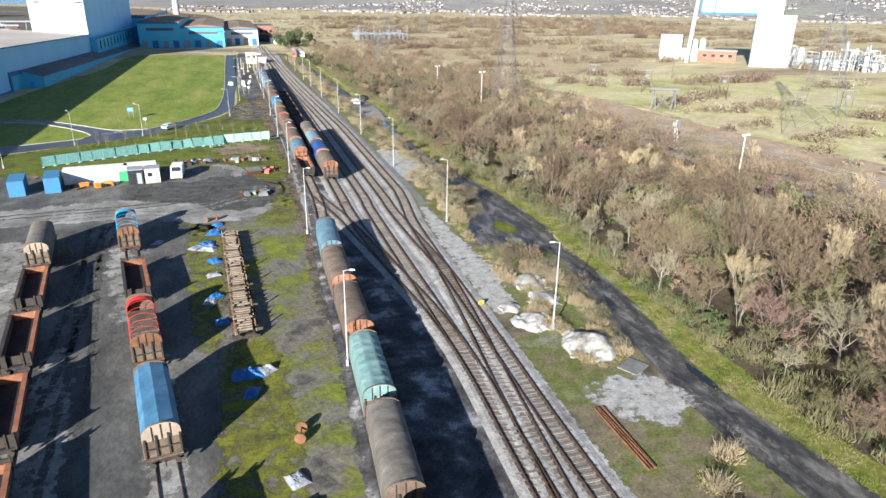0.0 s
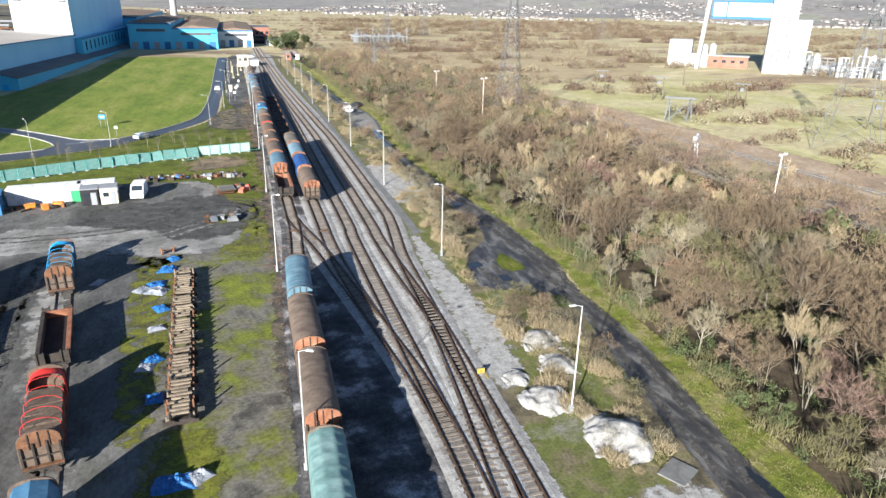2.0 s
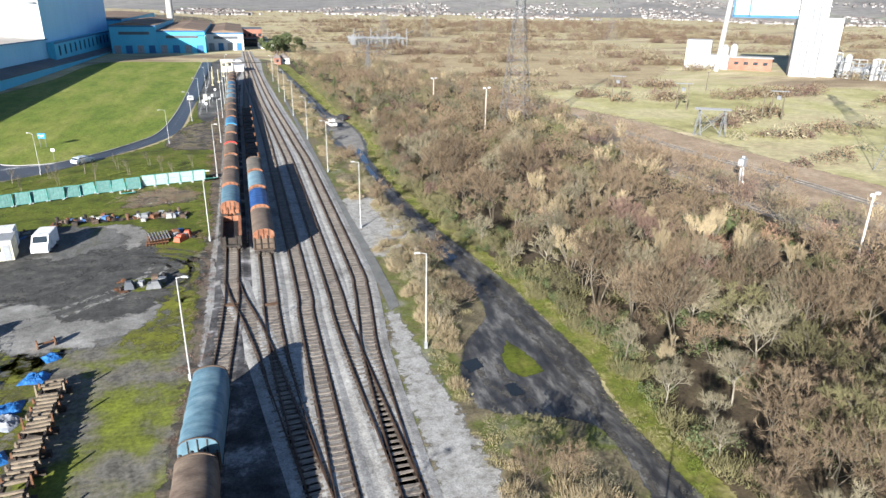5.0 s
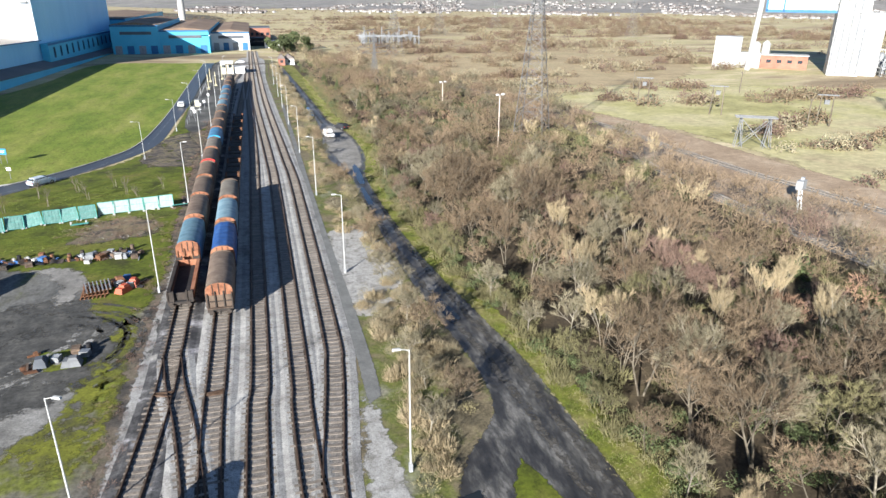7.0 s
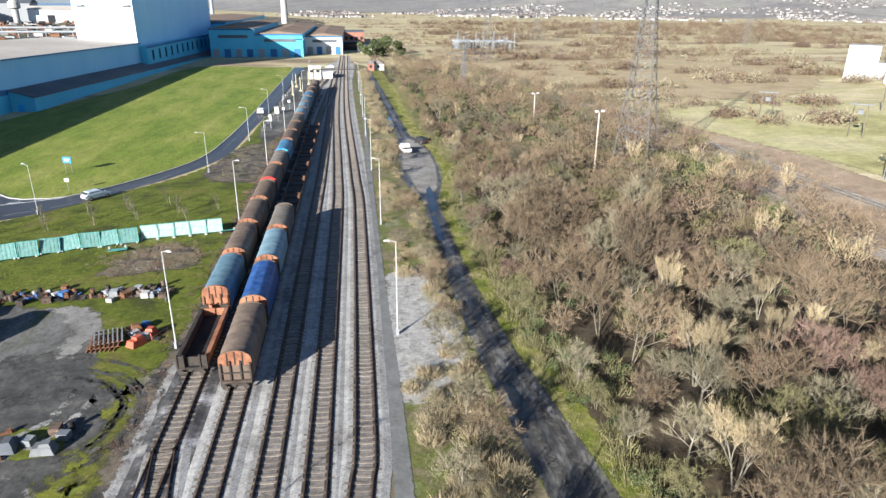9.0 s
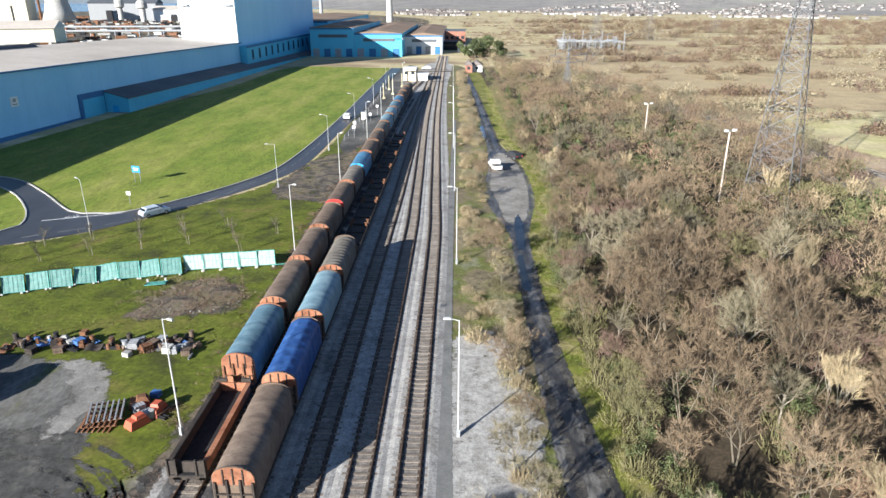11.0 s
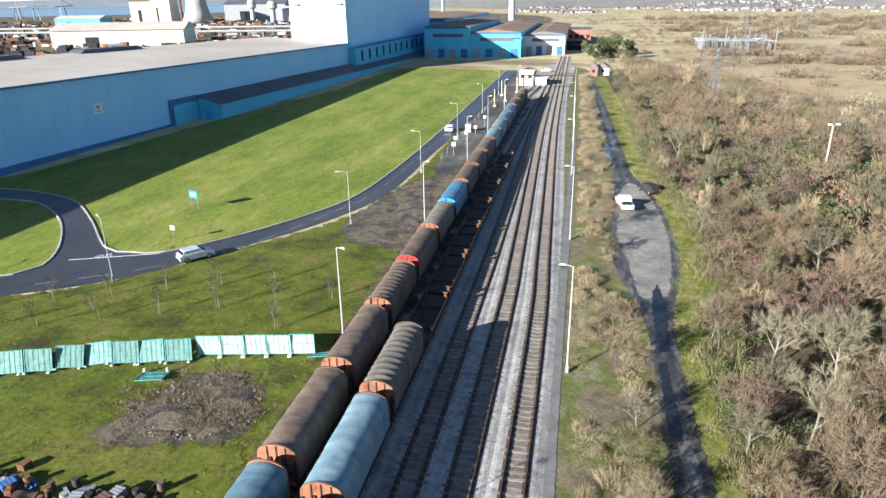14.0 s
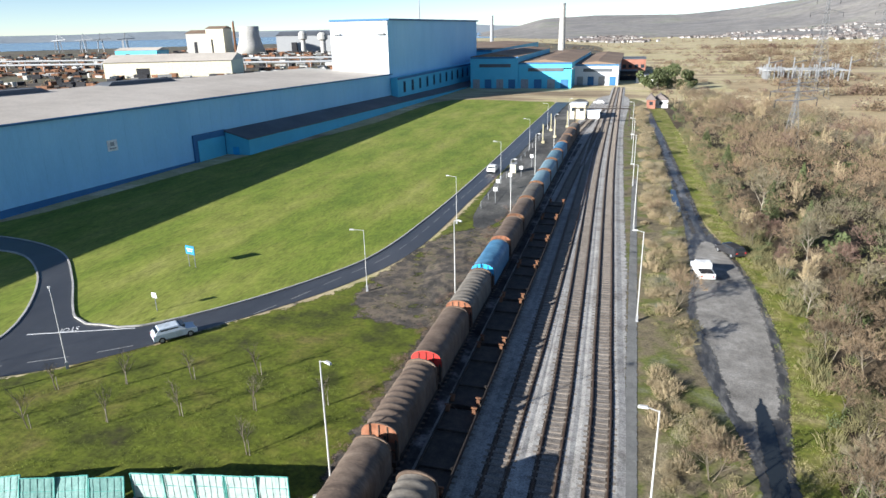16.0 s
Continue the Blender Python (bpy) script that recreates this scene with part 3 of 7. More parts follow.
patch("stone_patch", [(3.2, 112), (7.5, 114), (8.3, 122), (8.6, 130), (7, 136), (4.2, 134), (3.1, 124)], 0.02, white_m, "white crushed stone among scrub", "gravel", 1.8)

# Oily dirt with pale dust, darkened further to deepen the wagons' shade.
shade_dirt_m = surf("black_siding_dirt", [(0.32, (0.033, 0.0315, 0.03308)), (0.45, (0.0675, 0.0645, 0.06458)), (0.54, (0.12, 0.1155, 0.1134)), (0.61, (0.315, 0.3, 0.2993)), (0.72, (0.495, 0.48, 0.4725))], 0.3, 5, 0.55, bump=0.6)
patch("siding_dirt", [(-22.5, -5), (-20.4, 30), (-19, 56), (-18, 80), (-15, 90), (-12.2, 88), (-10.4, 79), (-8.9, 66), (-8.2, 52), (-7.8, 36), (-9, -5)], 0.034, shade_dirt_m, "oily dirt with pale dust between the sidings, blackened for shade", "dirt", 0.8)
# Strip along the rakes' shadow side; its dark tone holds that shade.
patch("siding_dirt", [(-13.2, 95), (-13.2, 118), (-12.2, 140), (-12.2, 300), (-8.6, 300), (-8.8, 140), (-9, 100), (-10, 94)], 0.034, shade_dirt_m, "oily dirt blackened with the shade of the standing wagons", "dirt", 0.6, most=0.75)
for o in ([(-45, 34), (-41, 36), (-43, 56), (-46, 60)], [(-40.5, 64), (-38.6, 64), (-42, 90), (-44.5, 88)], [(-33.8, 30), (-31.8, 32), (-35, 56), (-36.6, 52)], [(-58, 60), (-52, 58), (-54, 90), (-60, 92)]):
    patch("yard_dust", o, 0.02, gravel_m, "pale dusty patch on the yard tarmac", "dust", 1.6, most=0.62)
for o in ([(-30.5, 56), (-32.6, 60), (-34.6, 92), (-31, 96), (-29.6, 70)], [(-30, 20), (-26, 16), (-24, 50), (-29, 56)], [(-36, 96), (-33, 92), (-29, 97), (-33, 101)], [(-25, 96), (-18.6, 94), (-17.8, 112), (-20, 116), (-23, 106)]):
    patch("yard_moss", o, 0.022, surf("bright_moss", [(0.35, (0.085, 0.083, 0.03)), (0.5, (0.145, 0.15, 0.022)), (0.7, (0.20, 0.205, 0.026))], 0.4, 4, 0.45, bump=0.5), "bright green moss over the yard edge", "moss", 1.3, most=0.56)

patch("grass_verge", [(-37, 139), (-36, 134.5), (-29, 133.5), (-26, 129), (-23.5, 120), (-20.5, 117), (-18.4, 120), (-18.2, 142), (-28, 142)], 0.032, rough_m, "rough mossy grass beside the scrap row", "grass", 1.3, most=0.8)
patch("stone_patch", [(2.9, 116), (6.5, 116), (9.3, 119), (9.4, 128), (8.4, 137), (6, 141), (3.0, 139)], 0.024, white_m, "white crushed stone rubble beside the lane", "gravel", 1.2, most=0.72)

LANE = [(8.5, -20), (9.3, 20), (8.6, 32), (9.4, 42), (11, 54.5), (13.0, 66), (12.8, 72), (8.4, 74.4), (4.8, 76.5), (5.0, 82), (7.8, 88), (11.2, 92), (12.0, 99), (11.2, 110), (10.4, 124), (10.3, 142), (10.5, 160), (10.3, 170), (8.2, 182), (7.8, 193), (9, 207), (9.3, 216), (9.6, 235), (9.0, 255), (7.6, 318), (4.5, 380), (6.5, 380), (9.5, 318), (11.8, 255), (12.5, 230), (14.8, 216), (16, 202), (15.8, 186), (13.6, 172), (12.9, 165), (12.9, 142), (13.9, 123.5), (15.6, 109), (16.8, 99), (16.9, 92), (17.2, 80), (15.8, 74), (15.9, 60), (14.6, 50), (13.7, 45), (12.9, 35), (14.5, 20), (16, -20)]
verge_m = surf("verge_grass", [(0.3, (0.092, 0.1058, 0.0207)), (0.45, (0.1472, 0.1656, 0.02484)), (0.56, (0.2024, 0.1886, 0.05796)), (0.7, (0.3128, 0.2622, 0.1325))], 0.3, 2, 0.5, bump=0.6)
patch("verge", [(16, -20), (14.3, 20), (12.7, 35), (13.5, 45), (15, 55), (15.7, 70), (17, 80), (16.6, 99), (13.7, 123.5), (12.8, 142), (12.8, 165), (15.4, 184), (15.8, 203), (14.7, 216), (12.3, 235), (11.5, 255), (9.2, 318), (7.5, 380), (12, 380), (14, 318), (15.4, 255), (15.4, 235), (18, 216), (19.5, 203), (19, 180), (15.2, 165), (14.8, 142), (16.2, 123), (19, 99), (20.5, 80), (18.6, 70), (18.2, 55), (17.5, 45), (17, 30), (18, 20), (20, -20)], -0.005, verge_m, "mossy green verge with dry grass along the lane", "verge", 0.5)
patch("lane", LANE, 0.012, path_m, "wet black unsurfaced lane", "lane", 0.35)
mud_m = surf("dried_mud", [(0.3, (0.06, 0.056, 0.05)), (0.55, (0.10, 0.092, 0.082)), (0.75, (0.16, 0.148, 0.13))], 0.5, 5, 0.4)
for pts in ([(10.9, 20), (10.6, 36), (12.2, 50), (14.2, 63), (14.6, 72), (15.2, 82), (14.8, 96), (13.4, 110), (12.2, 124), (11.6, 142), (11.7, 160)], [(9.2, 86), (7.6, 81), (9.6, 77), (13, 76)], [(11.8, 222), (11, 240), (10.4, 256), (8.6, 318)]):
    wheel_track(pts, 0.6, mud_m, "dried brown wheel track along the lane", 0.5)
patch("lane_island", [(11.2, 86.4), (9.6, 83.6), (9.3, 81.4), (10.2, 79.8), (12.4, 80.3), (12.4, 82.2)], 0.03, rough_m, "mossy green island in the lane", "grass", 0.3)
patch("lay_by", [(10.5, 174), (9.5, 186), (8.7, 193), (9.4, 205), (10.0, 214), (12, 221), (14.3, 214), (15.3, 202), (15.0, 188), (13.2, 175)], 0.022, lay_m, "pale stony lay-by on the lane", "gravel", 0.5)
for o, lab in (([(11.2, 163), (12.0, 163), (12.7, 172), (12.4, 178), (11.7, 176), (11.3, 170)], "large still puddle on the lane"),
               ([(5.8, 81.8), (7.4, 82.5), (7.2, 84), (5.6, 83.8)], "small still puddle on the lane"), ([(8.0, 77.2), (9.4, 77.4), (9.0, 79.3), (8.1, 79.0)], "small still puddle on the lane"),
               ([(12.2, 108), (13.4, 108.6), (12.6, 114), (11.8, 114)], "narrow puddle in a wheel track"), ([(12.3, 36), (13.0, 37), (12.6, 41), (12.0, 40)], "narrow puddle in a wheel track"),
               ([(8.6, 236), (9.6, 236), (9.4, 252), (8.6, 252)], "long puddle in a wheel track"), ([(10.7, 150), (11.5, 150), (11.6, 161), (10.9, 161)], "long puddle in a wheel track")):
    patch("puddle", o, 0.042, water_m, lab, "puddle", 0.3, 0.6)
WOODS = [(19, -20), (16.8, 30), (17, 45), (17.6, 60), (18.3, 70), (19.5, 82), (18, 98), (15.8, 122), (14.4, 142), (14.8, 165), (17.4, 180), (18.4, 203), (17, 216), (15.4, 240), (14.5, 320), (11, 395), (30, 400), (55, 330), (70, 260), (74, 215), (70, 185), (66.5, 160), (66.5, 130), (70, 100), (76, 60), (80, -20)]
patch("wood_floor", WOODS, -0.008, litter_m, "brown leaf litter under the trees", "ground", 0.8)
patch("railway_land", [(80, 40), (67, 110), (66.5, 140), (67, 165), (72, 200), (66, 260), (50, 340), (62, 345), (80, 262), (94, 200), (98, 150), (106, 100), (120, 40)], -0.006, brownbed_m, "brown bare ground of the distant railway", "ground", 1.2)
patch("cinder_plain", [(-170, 100), (-170, 420), (-120, 560), (-60, 640), (-100, 1300), (-700, 1900), (-1500, 1300), (-1200, 300), (-500, 0)], -0.015, cinder_m, "dark industrial land around the steelworks", "ground", 8, 30)
patch("reed_bed", [(90, 300), (160, 290), (240, 420), (180, 560), (60, 520), (50, 420)], -0.02, surf("dry_reeds", [(0.3, (0.30, 0.23, 0.13)), (0.5, (0.44, 0.34, 0.20)), (0.7, (0.36, 0.30, 0.17))], 0.03, 1, 0.3), "pale dry reed bed on the marsh", "reeds", 6, 10)
patch("pasture", [(98, 120), (100, 180), (88, 250), (150, 270), (230, 240), (270, 150), (200, 60), (130, 60)], -0.018, surf("pale_pasture", [(0.32, (0.30, 0.27, 0.11)), (0.44, (0.44, 0.40, 0.18)), (0.56, (0.53, 0.47, 0.26)), (0.70, (0.42, 0.33, 0.20))], 0.03, 0.6, 0.3), "pale olive pasture beyond the railway", "pasture", 4, 6)

# ---- road ----
ROAD_R = [(-85, 152), (-70, 156.5), (-57.5, 163), (-48.5, 169.1), (-40.7, 179.0), (-31.8, 193.5), (-27.2, 209), (-26.2, 238), (-25.2, 268), (-24.4, 328), (-24, 400)]
ROAD_L = [(-29, 400), (-29.4, 328), (-29.6, 261), (-30.4, 226), (-32, 206), (-35.6, 195.7), (-41.6, 185.4), (-48, 177.9)]
SIDE_R = [(-52.4, 177.0), (-57, 178.0), (-67.3, 188.2), (-77, 196.2), (-89.1, 200), (-103, 200.5)]
SIDE_L = [(-103, 194.8), (-89.7, 194.9), (-81.3, 193.8), (-71.8, 187.2), (-63.6, 177.6), (-60.4, 171), (-61.8, 168)]
sheet("road", smooth_line(ROAD_R) + smooth_line(ROAD_L + SIDE_R) + smooth_line(SIDE_L + [(-72, 163.5), (-85, 159)]), 0.02, road_m, "smooth dark asphalt road with a faint centre line", "road", 0.0, 3, False)
for line in (ROAD_L + SIDE_R, SIDE_L + [(-72, 163.5), (-85, 159)]):
    single("kerb", Build().sweep([(p[0], p[1], 0) for p in smooth_line(line)], [(-0.12, -0.05), (-0.12, 0.14), (0.1, 0.14), (0.12, -0.05)]), concrete_m, "pale concrete kerb along the road", "kerb", kind="structure")
mid = smooth_line([(-57, 166), (-46.5, 173), (-38.5, 182.5), (-33.5, 195), (-29.6, 208), (-28.3, 235), (-27.4, 268), (-27, 330), (-26.6, 395)], 1.0)
b = Build()
for k in range(0, len(mid) - 3, 5):
    b.beam((*mid[k], 0.026), (*mid[k + 3], 0.026), 0.1, 0.006)
single("road_marking", b, paint("worn_road_paint", (0.33, 0.33, 0.32)), "worn white centre line", "marking", kind="structure")
b = Build().beam((-58.5, 173.2, 0.027), (-48.4, 177.2, 0.027), 0.18, 0.006)
single("road_marking", b, white_p, "white give-way line across the side road", "marking", kind="structure")
txt = bpy.data.curves.new("road_word", "FONT")
txt.body, txt.size, txt.extrude, txt.align_x = "STOP", 1.0, 0.002, "CENTER"
txt.materials.append(white_p)
ob = tagged(new("road_word", txt), "white STOP lettering painted on the road", "marking", kind="structure")
ob.matrix_basis = pose(-55.4, 175.6, 0.027, 0, 0, 214) @ Matrix.Diagonal((0.85, 1.5, 1, 1))

# ---- railway tracks ----
RAIL = [(-0.07, 0.10), (-0.07, 0.125), (-0.012, 0.14), (-0.012, 0.21), (-0.036, 0.22), (-0.036, 0.255), (0.036, 0.255), (0.036, 0.22), (0.012, 0.21), (0.012, 0.14), (0.07, 0.125), (0.07, 0.10)]
SLEEPER = Build().box((0, 0, 0.06), (2.55, 0.26, 0.10), taper=0.97).mesh("sleeper", sleeper_m)
TRACKS = {
    "T1": [(-4.8, 5), (-4.5, 22), (-4.2, 35), (-3.7, 46), (-3.1, 62), (-2.85, 72), (-2.1, 87.5), (-1.35, 94), (-0.4, 102.3), (0, 112), (0, 165), (-0.7, 190), (-2.9, 269), (-4.1, 368), (-5, 470)],
    "T2": [(-2.95, 69), (-3.2, 76), (-3.6, 88), (-3.65, 97), (-3.45, 106), (-3.4, 165), (-3.9, 190), (-6, 269), (-6.9, 367), (-7.2, 470)],
    "T3": [(-9.2, 5), (-8.5, 22), (-8.0, 33), (-7.4, 44), (-7.3, 56), (-7.25, 75), (-7.2, 89), (-7.1, 98), (-6.8, 107), (-6.8, 165), (-6.8, 190), (-7.4, 243), (-8.4, 300), (-8.8, 360)],
    "T4": [(-7.35, 50), (-7.9, 60), (-9.0, 70), (-10.1, 83), (-10.5, 92), (-10.6, 100), (-10.5, 115), (-10.4, 235), (-9.6, 290), (-8.8, 330)],
    "T5": [(-20.2, 5), (-19.0, 20), (-17.9, 35), (-17.2, 48), (-16.8, 60), (-16.5, 73), (-15.8, 85), (-15.2, 93), (-14.75, 101), (-14.6, 112), (-14.5, 200), (-14.4, 300), (-12.8, 340), (-9.5, 380)],
    "T5b": [(-14.75, 109), (-13.9, 103), (-12.7, 97), (-11.6, 90), (-10.7, 83), (-9.8, 76), (-9.0, 70)],
    "Tm": [(-9.0, 8), (-7.8, 20), (-7.1, 27.6), (-6.4, 35), (-5.3, 46), (-4.1, 57), (-3.2, 68)],
    "Y2": [(-27.5, 0), (-31.4, 25), (-36.9, 58.2), (-43.4, 97)],
    "Y1": [(-38.5, 0), (-44.3, 36), (-48.2, 61), (-53.5, 96)],
    "R1": [(96, 60), (90.5, 105), (88.4, 135), (85.5, 152), (83.6, 175), (82.4, 204), (73, 262), (56, 342)],
    "R2": [(74, 60), (68.6, 110), (68.6, 139), (70.1, 168), (71.5, 200), (68, 255)],
}


def track(key, label, singles=(0, 0), sink=0.0, spacing=0.72):
    line = smooth_line(TRACKS[key], 1.5)
    t = thing("railway_track", label, "track", pose(0, 0, -sink), "railway tracks", "structure")
    for s in (-0.7525, 0.7525):
        part("rail", Build().sweep([(p[0], p[1], 0) for p in line], [(u + s, h) for u, h in RAIL]), rustbed_m if key[0] == "R" else steel_m, t)
    if not sink:
        path3 = [(p[0], p[1], 0) for p in line]
        part("track_bed", Build().sweep(path3, [(-0.84, 0.02), (-0.84, 0.075), (0.84, 0.075), (0.84, 0.02)]), rustbed_m, t, "rust-stained ballast between the rails")
        # Bands of rust and painted rail shadow widen the dark rail lines.
        for s in (-0.7525, 0.7525):
            part("rust_stain", Build().sweep(path3, [(s - 0.2, 0.02), (s - 0.2, 0.104), (s + 0.2, 0.104), (s + 0.2, 0.02)]), rust_shadow_m, t, "rusty stones along the rail, darkened with its shadow")
        for s in (-1, 1):
            # T5 shoulders take the shade-darkened dirt too.
            part("ballast_shoulder", Build().sweep(path3, [(s * 0.95, 0.02), (s * 0.96, 0.105), (s * 1.34, 0.114), (s * 1.95, 0.024)][::s]), shade_dirt_m if key == "T5" else ballast_m, t)
    else:
        path3 = [(p[0], p[1], 0) for p in line]
        part("track_bed", Build().sweep(path3, [(-1.7, sink - 0.02), (-1.35, sink + 0.012), (1.35, sink + 0.012), (1.7, sink - 0.02)]), lay_m, t, "pale stone ballast of the distant railway")
    far, near, walked, rest = Build(), 0, 0.0, 0.0
    for a, c in zip(line, line[1:]):
        d = c - a
        turn = math.degrees(math.atan2(d.y, d.x)) - 90
        while rest < walked + d.length:
            p = a + d * ((rest - walked) / d.length)
            rest += spacing
            if singles[0] <= p.y <= singles[1] and near < 290:
                o = new("sleeper", SLEEPER)
                o.parent, near = t, near + 1
                o.matrix_basis = pose(p.x, p.y, random.uniform(-0.01, 0.01), 0, 0, turn + random.uniform(-1.5, 1.5))
            else:
                far.box((p.x, p.y, 0.06), (2.55, 0.26, 0.10), turn)
        walked += d.length
    if far.v:
        tagged(part("sleepers", far, sleeper_m, t), kind="stuff")
    return t


for key, span in (("T1", (26, 200)), ("T2", (69, 200)), ("T3", (26, 200)), ("T4", (50, 165)), ("T5", (70, 120)), ("T5b", (69, 110)), ("Tm", (20, 66))):
    track(key, "railway track with rusty rails on weathered sleepers", span)
for key in ("Y2", "Y1"):
    track(key, "yard track with rails sunk in tarmac", (0, 0), 0.13)
for key in ("R1", "R2"):
    track(key, "distant main line track on brown ballast", (0, 0), 0.05)

# ---- wagons: body 10.2 m long, along y, standing on rails 0.25 m high ----
def arch(half, z0, zs, zt, n=12):
    """Points of an arched end: up one side, over the crown, down the other."""
    out = [(-half, z0)]
    for k in range(n + 1):
        a = math.pi * (1 - k / n)
        out.append((half * math.cos(a), zs + (zt - zs) * math.sin(a) ** 0.75 if 0 < k < n else zs))
    return out + [(half, z0)]


def under(w, deck=True, deck_m=None, length=10.2):
    h = length / 2
    for s in (-1, 1):
        part("sole_bar", Build().box((s * 1.18, 0, 1.12), (0.16, length, 0.30)), darkframe_m, w)
        part("headstock", Build().box((0, s * (h - 0.1), 1.1), (2.5, 0.22, 0.34)), darkframe_m, w)
        for y in (-3.2, 3.2):
            part("axle_guard", Build().box((s * 0.98, y, 0.78), (0.14, 0.9, 0.55)).box((s * 1.0, y, 0.62), (0.2, 0.34, 0.3)), darkframe_m, w)
    for y in (-1.6, 1.6):
        part("cross_member", Build().box((0, y, 1.02), (2.2, 0.14, 0.2)), darkframe_m, w)
    if deck:
        part("deck", Build().box((0, 0, 1.30), (2.55, length - 0.02, 0.07)), deck_m or bulk_m, w)
    for y in (-3.2, 3.2):
        ws = Build()
        for s in (-0.75, 0.75):
            ws.tube((s - 0.065, y, 0.71), (s + 0.065, y, 0.71), 0.46, n=16)
        ws.tube((-0.75, y, 0.71), (0.75, y, 0.71), 0.09, n=8)
        part("wheelset", ws, darkframe_m, w)
    for e in (-1, 1):
        for s in (-0.87, 0.87):
            part("buffer", Build().tube((s, e * h, 1.06), (s, e * (h + 0.32), 1.06), 0.09).tube((s, e * (h + 0.30), 1.06), (s, e * (h + 0.36), 1.06), 0.23, n=12), darkframe_m, w)
        part("coupling", Build().beam((0, e * h, 1.0), (0, e * (h + 0.4), 0.85), 0.1, 0.14), darkframe_m, w)


def bulkhead(w, y, e, mat, crest_m, top=4.05):
    b = Build()
    prof = arch(1.36, 1.28, 3.05, top)
    n = len(prof)
    b.add([(x, y - 0.06, z) for x, z in prof] + [(x, y + 0.06, z) for x, z in prof], [tuple(range(n)), tuple(range(2 * n - 1, n - 1, -1))] + [(k, n + k, n + (k + 1) % n, (k + 1) % n) for k in range(n)])
    o = part("bulkhead", b, mat, w)
    r = Build()
    for x in (-1.2, -0.42, 0.42, 1.2):
        r.box((x, y + e * 0.13, 2.2 if abs(x) < 1 else 2.1), (0.13, 0.14, 1.85 if abs(x) < 1 else 1.65))
    r.box((0, y + e * 0.12, 2.0), (2.5, 0.10, 0.10))
    part("stiffener", r, darkframe_m if mat is bulk_m else rust_m, o)
    c = Build()
    pc = [p for p in arch(1.33, 2.7, 3.05, top - 0.03)]
    m = len(pc)
    c.add([(x, y + e * 0.065, z) for x, z in pc] + [(x, y + e * 0.085, z) for x, z in pc], [tuple(range(m)), tuple(range(2 * m - 1, m - 1, -1))] + [(k, m + k, m + (k + 1) % m, (k + 1) % m) for k in range(m)])
    part("crest", c, crest_m, o, "rust-streaked arched crest plate")
    for x in (-0.62, 0, 0.62):
        part("crest_rib", Build().box((x, y + e * 0.11, 3.35 - 0.12 * abs(x)), (0.07, 0.06, 1.2)), darkframe_m, o)


def hood(w, mat, style, seed, label=""):
    """A canvas hood over hoops; sag between hoops by style."""
    sag = {"taut": 0.006, "soft": 0.012, "ribbed": 0.075, "quilted": 0.06, "facet": 0.015}[style]
    pitch = {"taut": 1.0, "soft": 1.0, "ribbed": 0.85, "quilted": 1.25, "facet": 2.4}[style]
    prof = arch(1.36, 1.38, 2.95, 3.98, 14 if style != "facet" else 4)
    L = 4.58

    def at(u, v):
        y = -L + 2 * L * v
        k = u * (len(prof) - 1)
        i = min(int(k), len(prof) - 2)
        x = prof[i][0] + (prof[i + 1][0] - prof[i][0]) * (k - i)
        z = prof[i][1] + (prof[i + 1][1] - prof[i][1]) * (k - i)
        hoop = abs(math.sin(math.pi * (y + L) / pitch)) ** 0.7
        wr = noise.noise(Vector((x * 1.2 + seed * 9, y * 1.1, z * 1.2)))
        s = sag * hoop * (1.0 if style != "ribbed" else 1.4) + 0.03 * wr
        if style == "quilted":
            s = sag * hoop * abs(math.sin(u * math.pi * 5)) + 0.03 * wr
        q = 1 - s / 1.4
        return (x * q, y, 1.38 + (z - 1.38) * (1 - s / 2.4 * (1 if z > 2.5 else 0.2)))

    part("hood", Build().grid(at, 30 if style != "facet" else 6, 64), mat, w, label, smooth=style != "facet")
    part("hood_edge", Build().sweep([(-1.37, -L, 0), (-1.37, L, 0)], [(-0.03, 1.30), (-0.03, 1.42), (0.03, 1.42), (0.03, 1.30)]).sweep([(1.37, -L, 0), (1.37, L, 0)], [(-0.03, 1.30), (-0.03, 1.42), (0.03, 1.42), (0.03, 1.30)]), darkframe_m, w)


def covered_wagon(m, colour, style="taut", ends=None, crest=None, label="", seed=1, group="covered wagons"):
    w = thing("covered_wagon", label, "wagon", m, group)
    under(w)
    for e in (-1, 1):
        bulkhead(w, e * 4.68, e, ends or bulk_m, crest or orange_m)
    hood(w, HOOD[colour], style, seed)
    return w


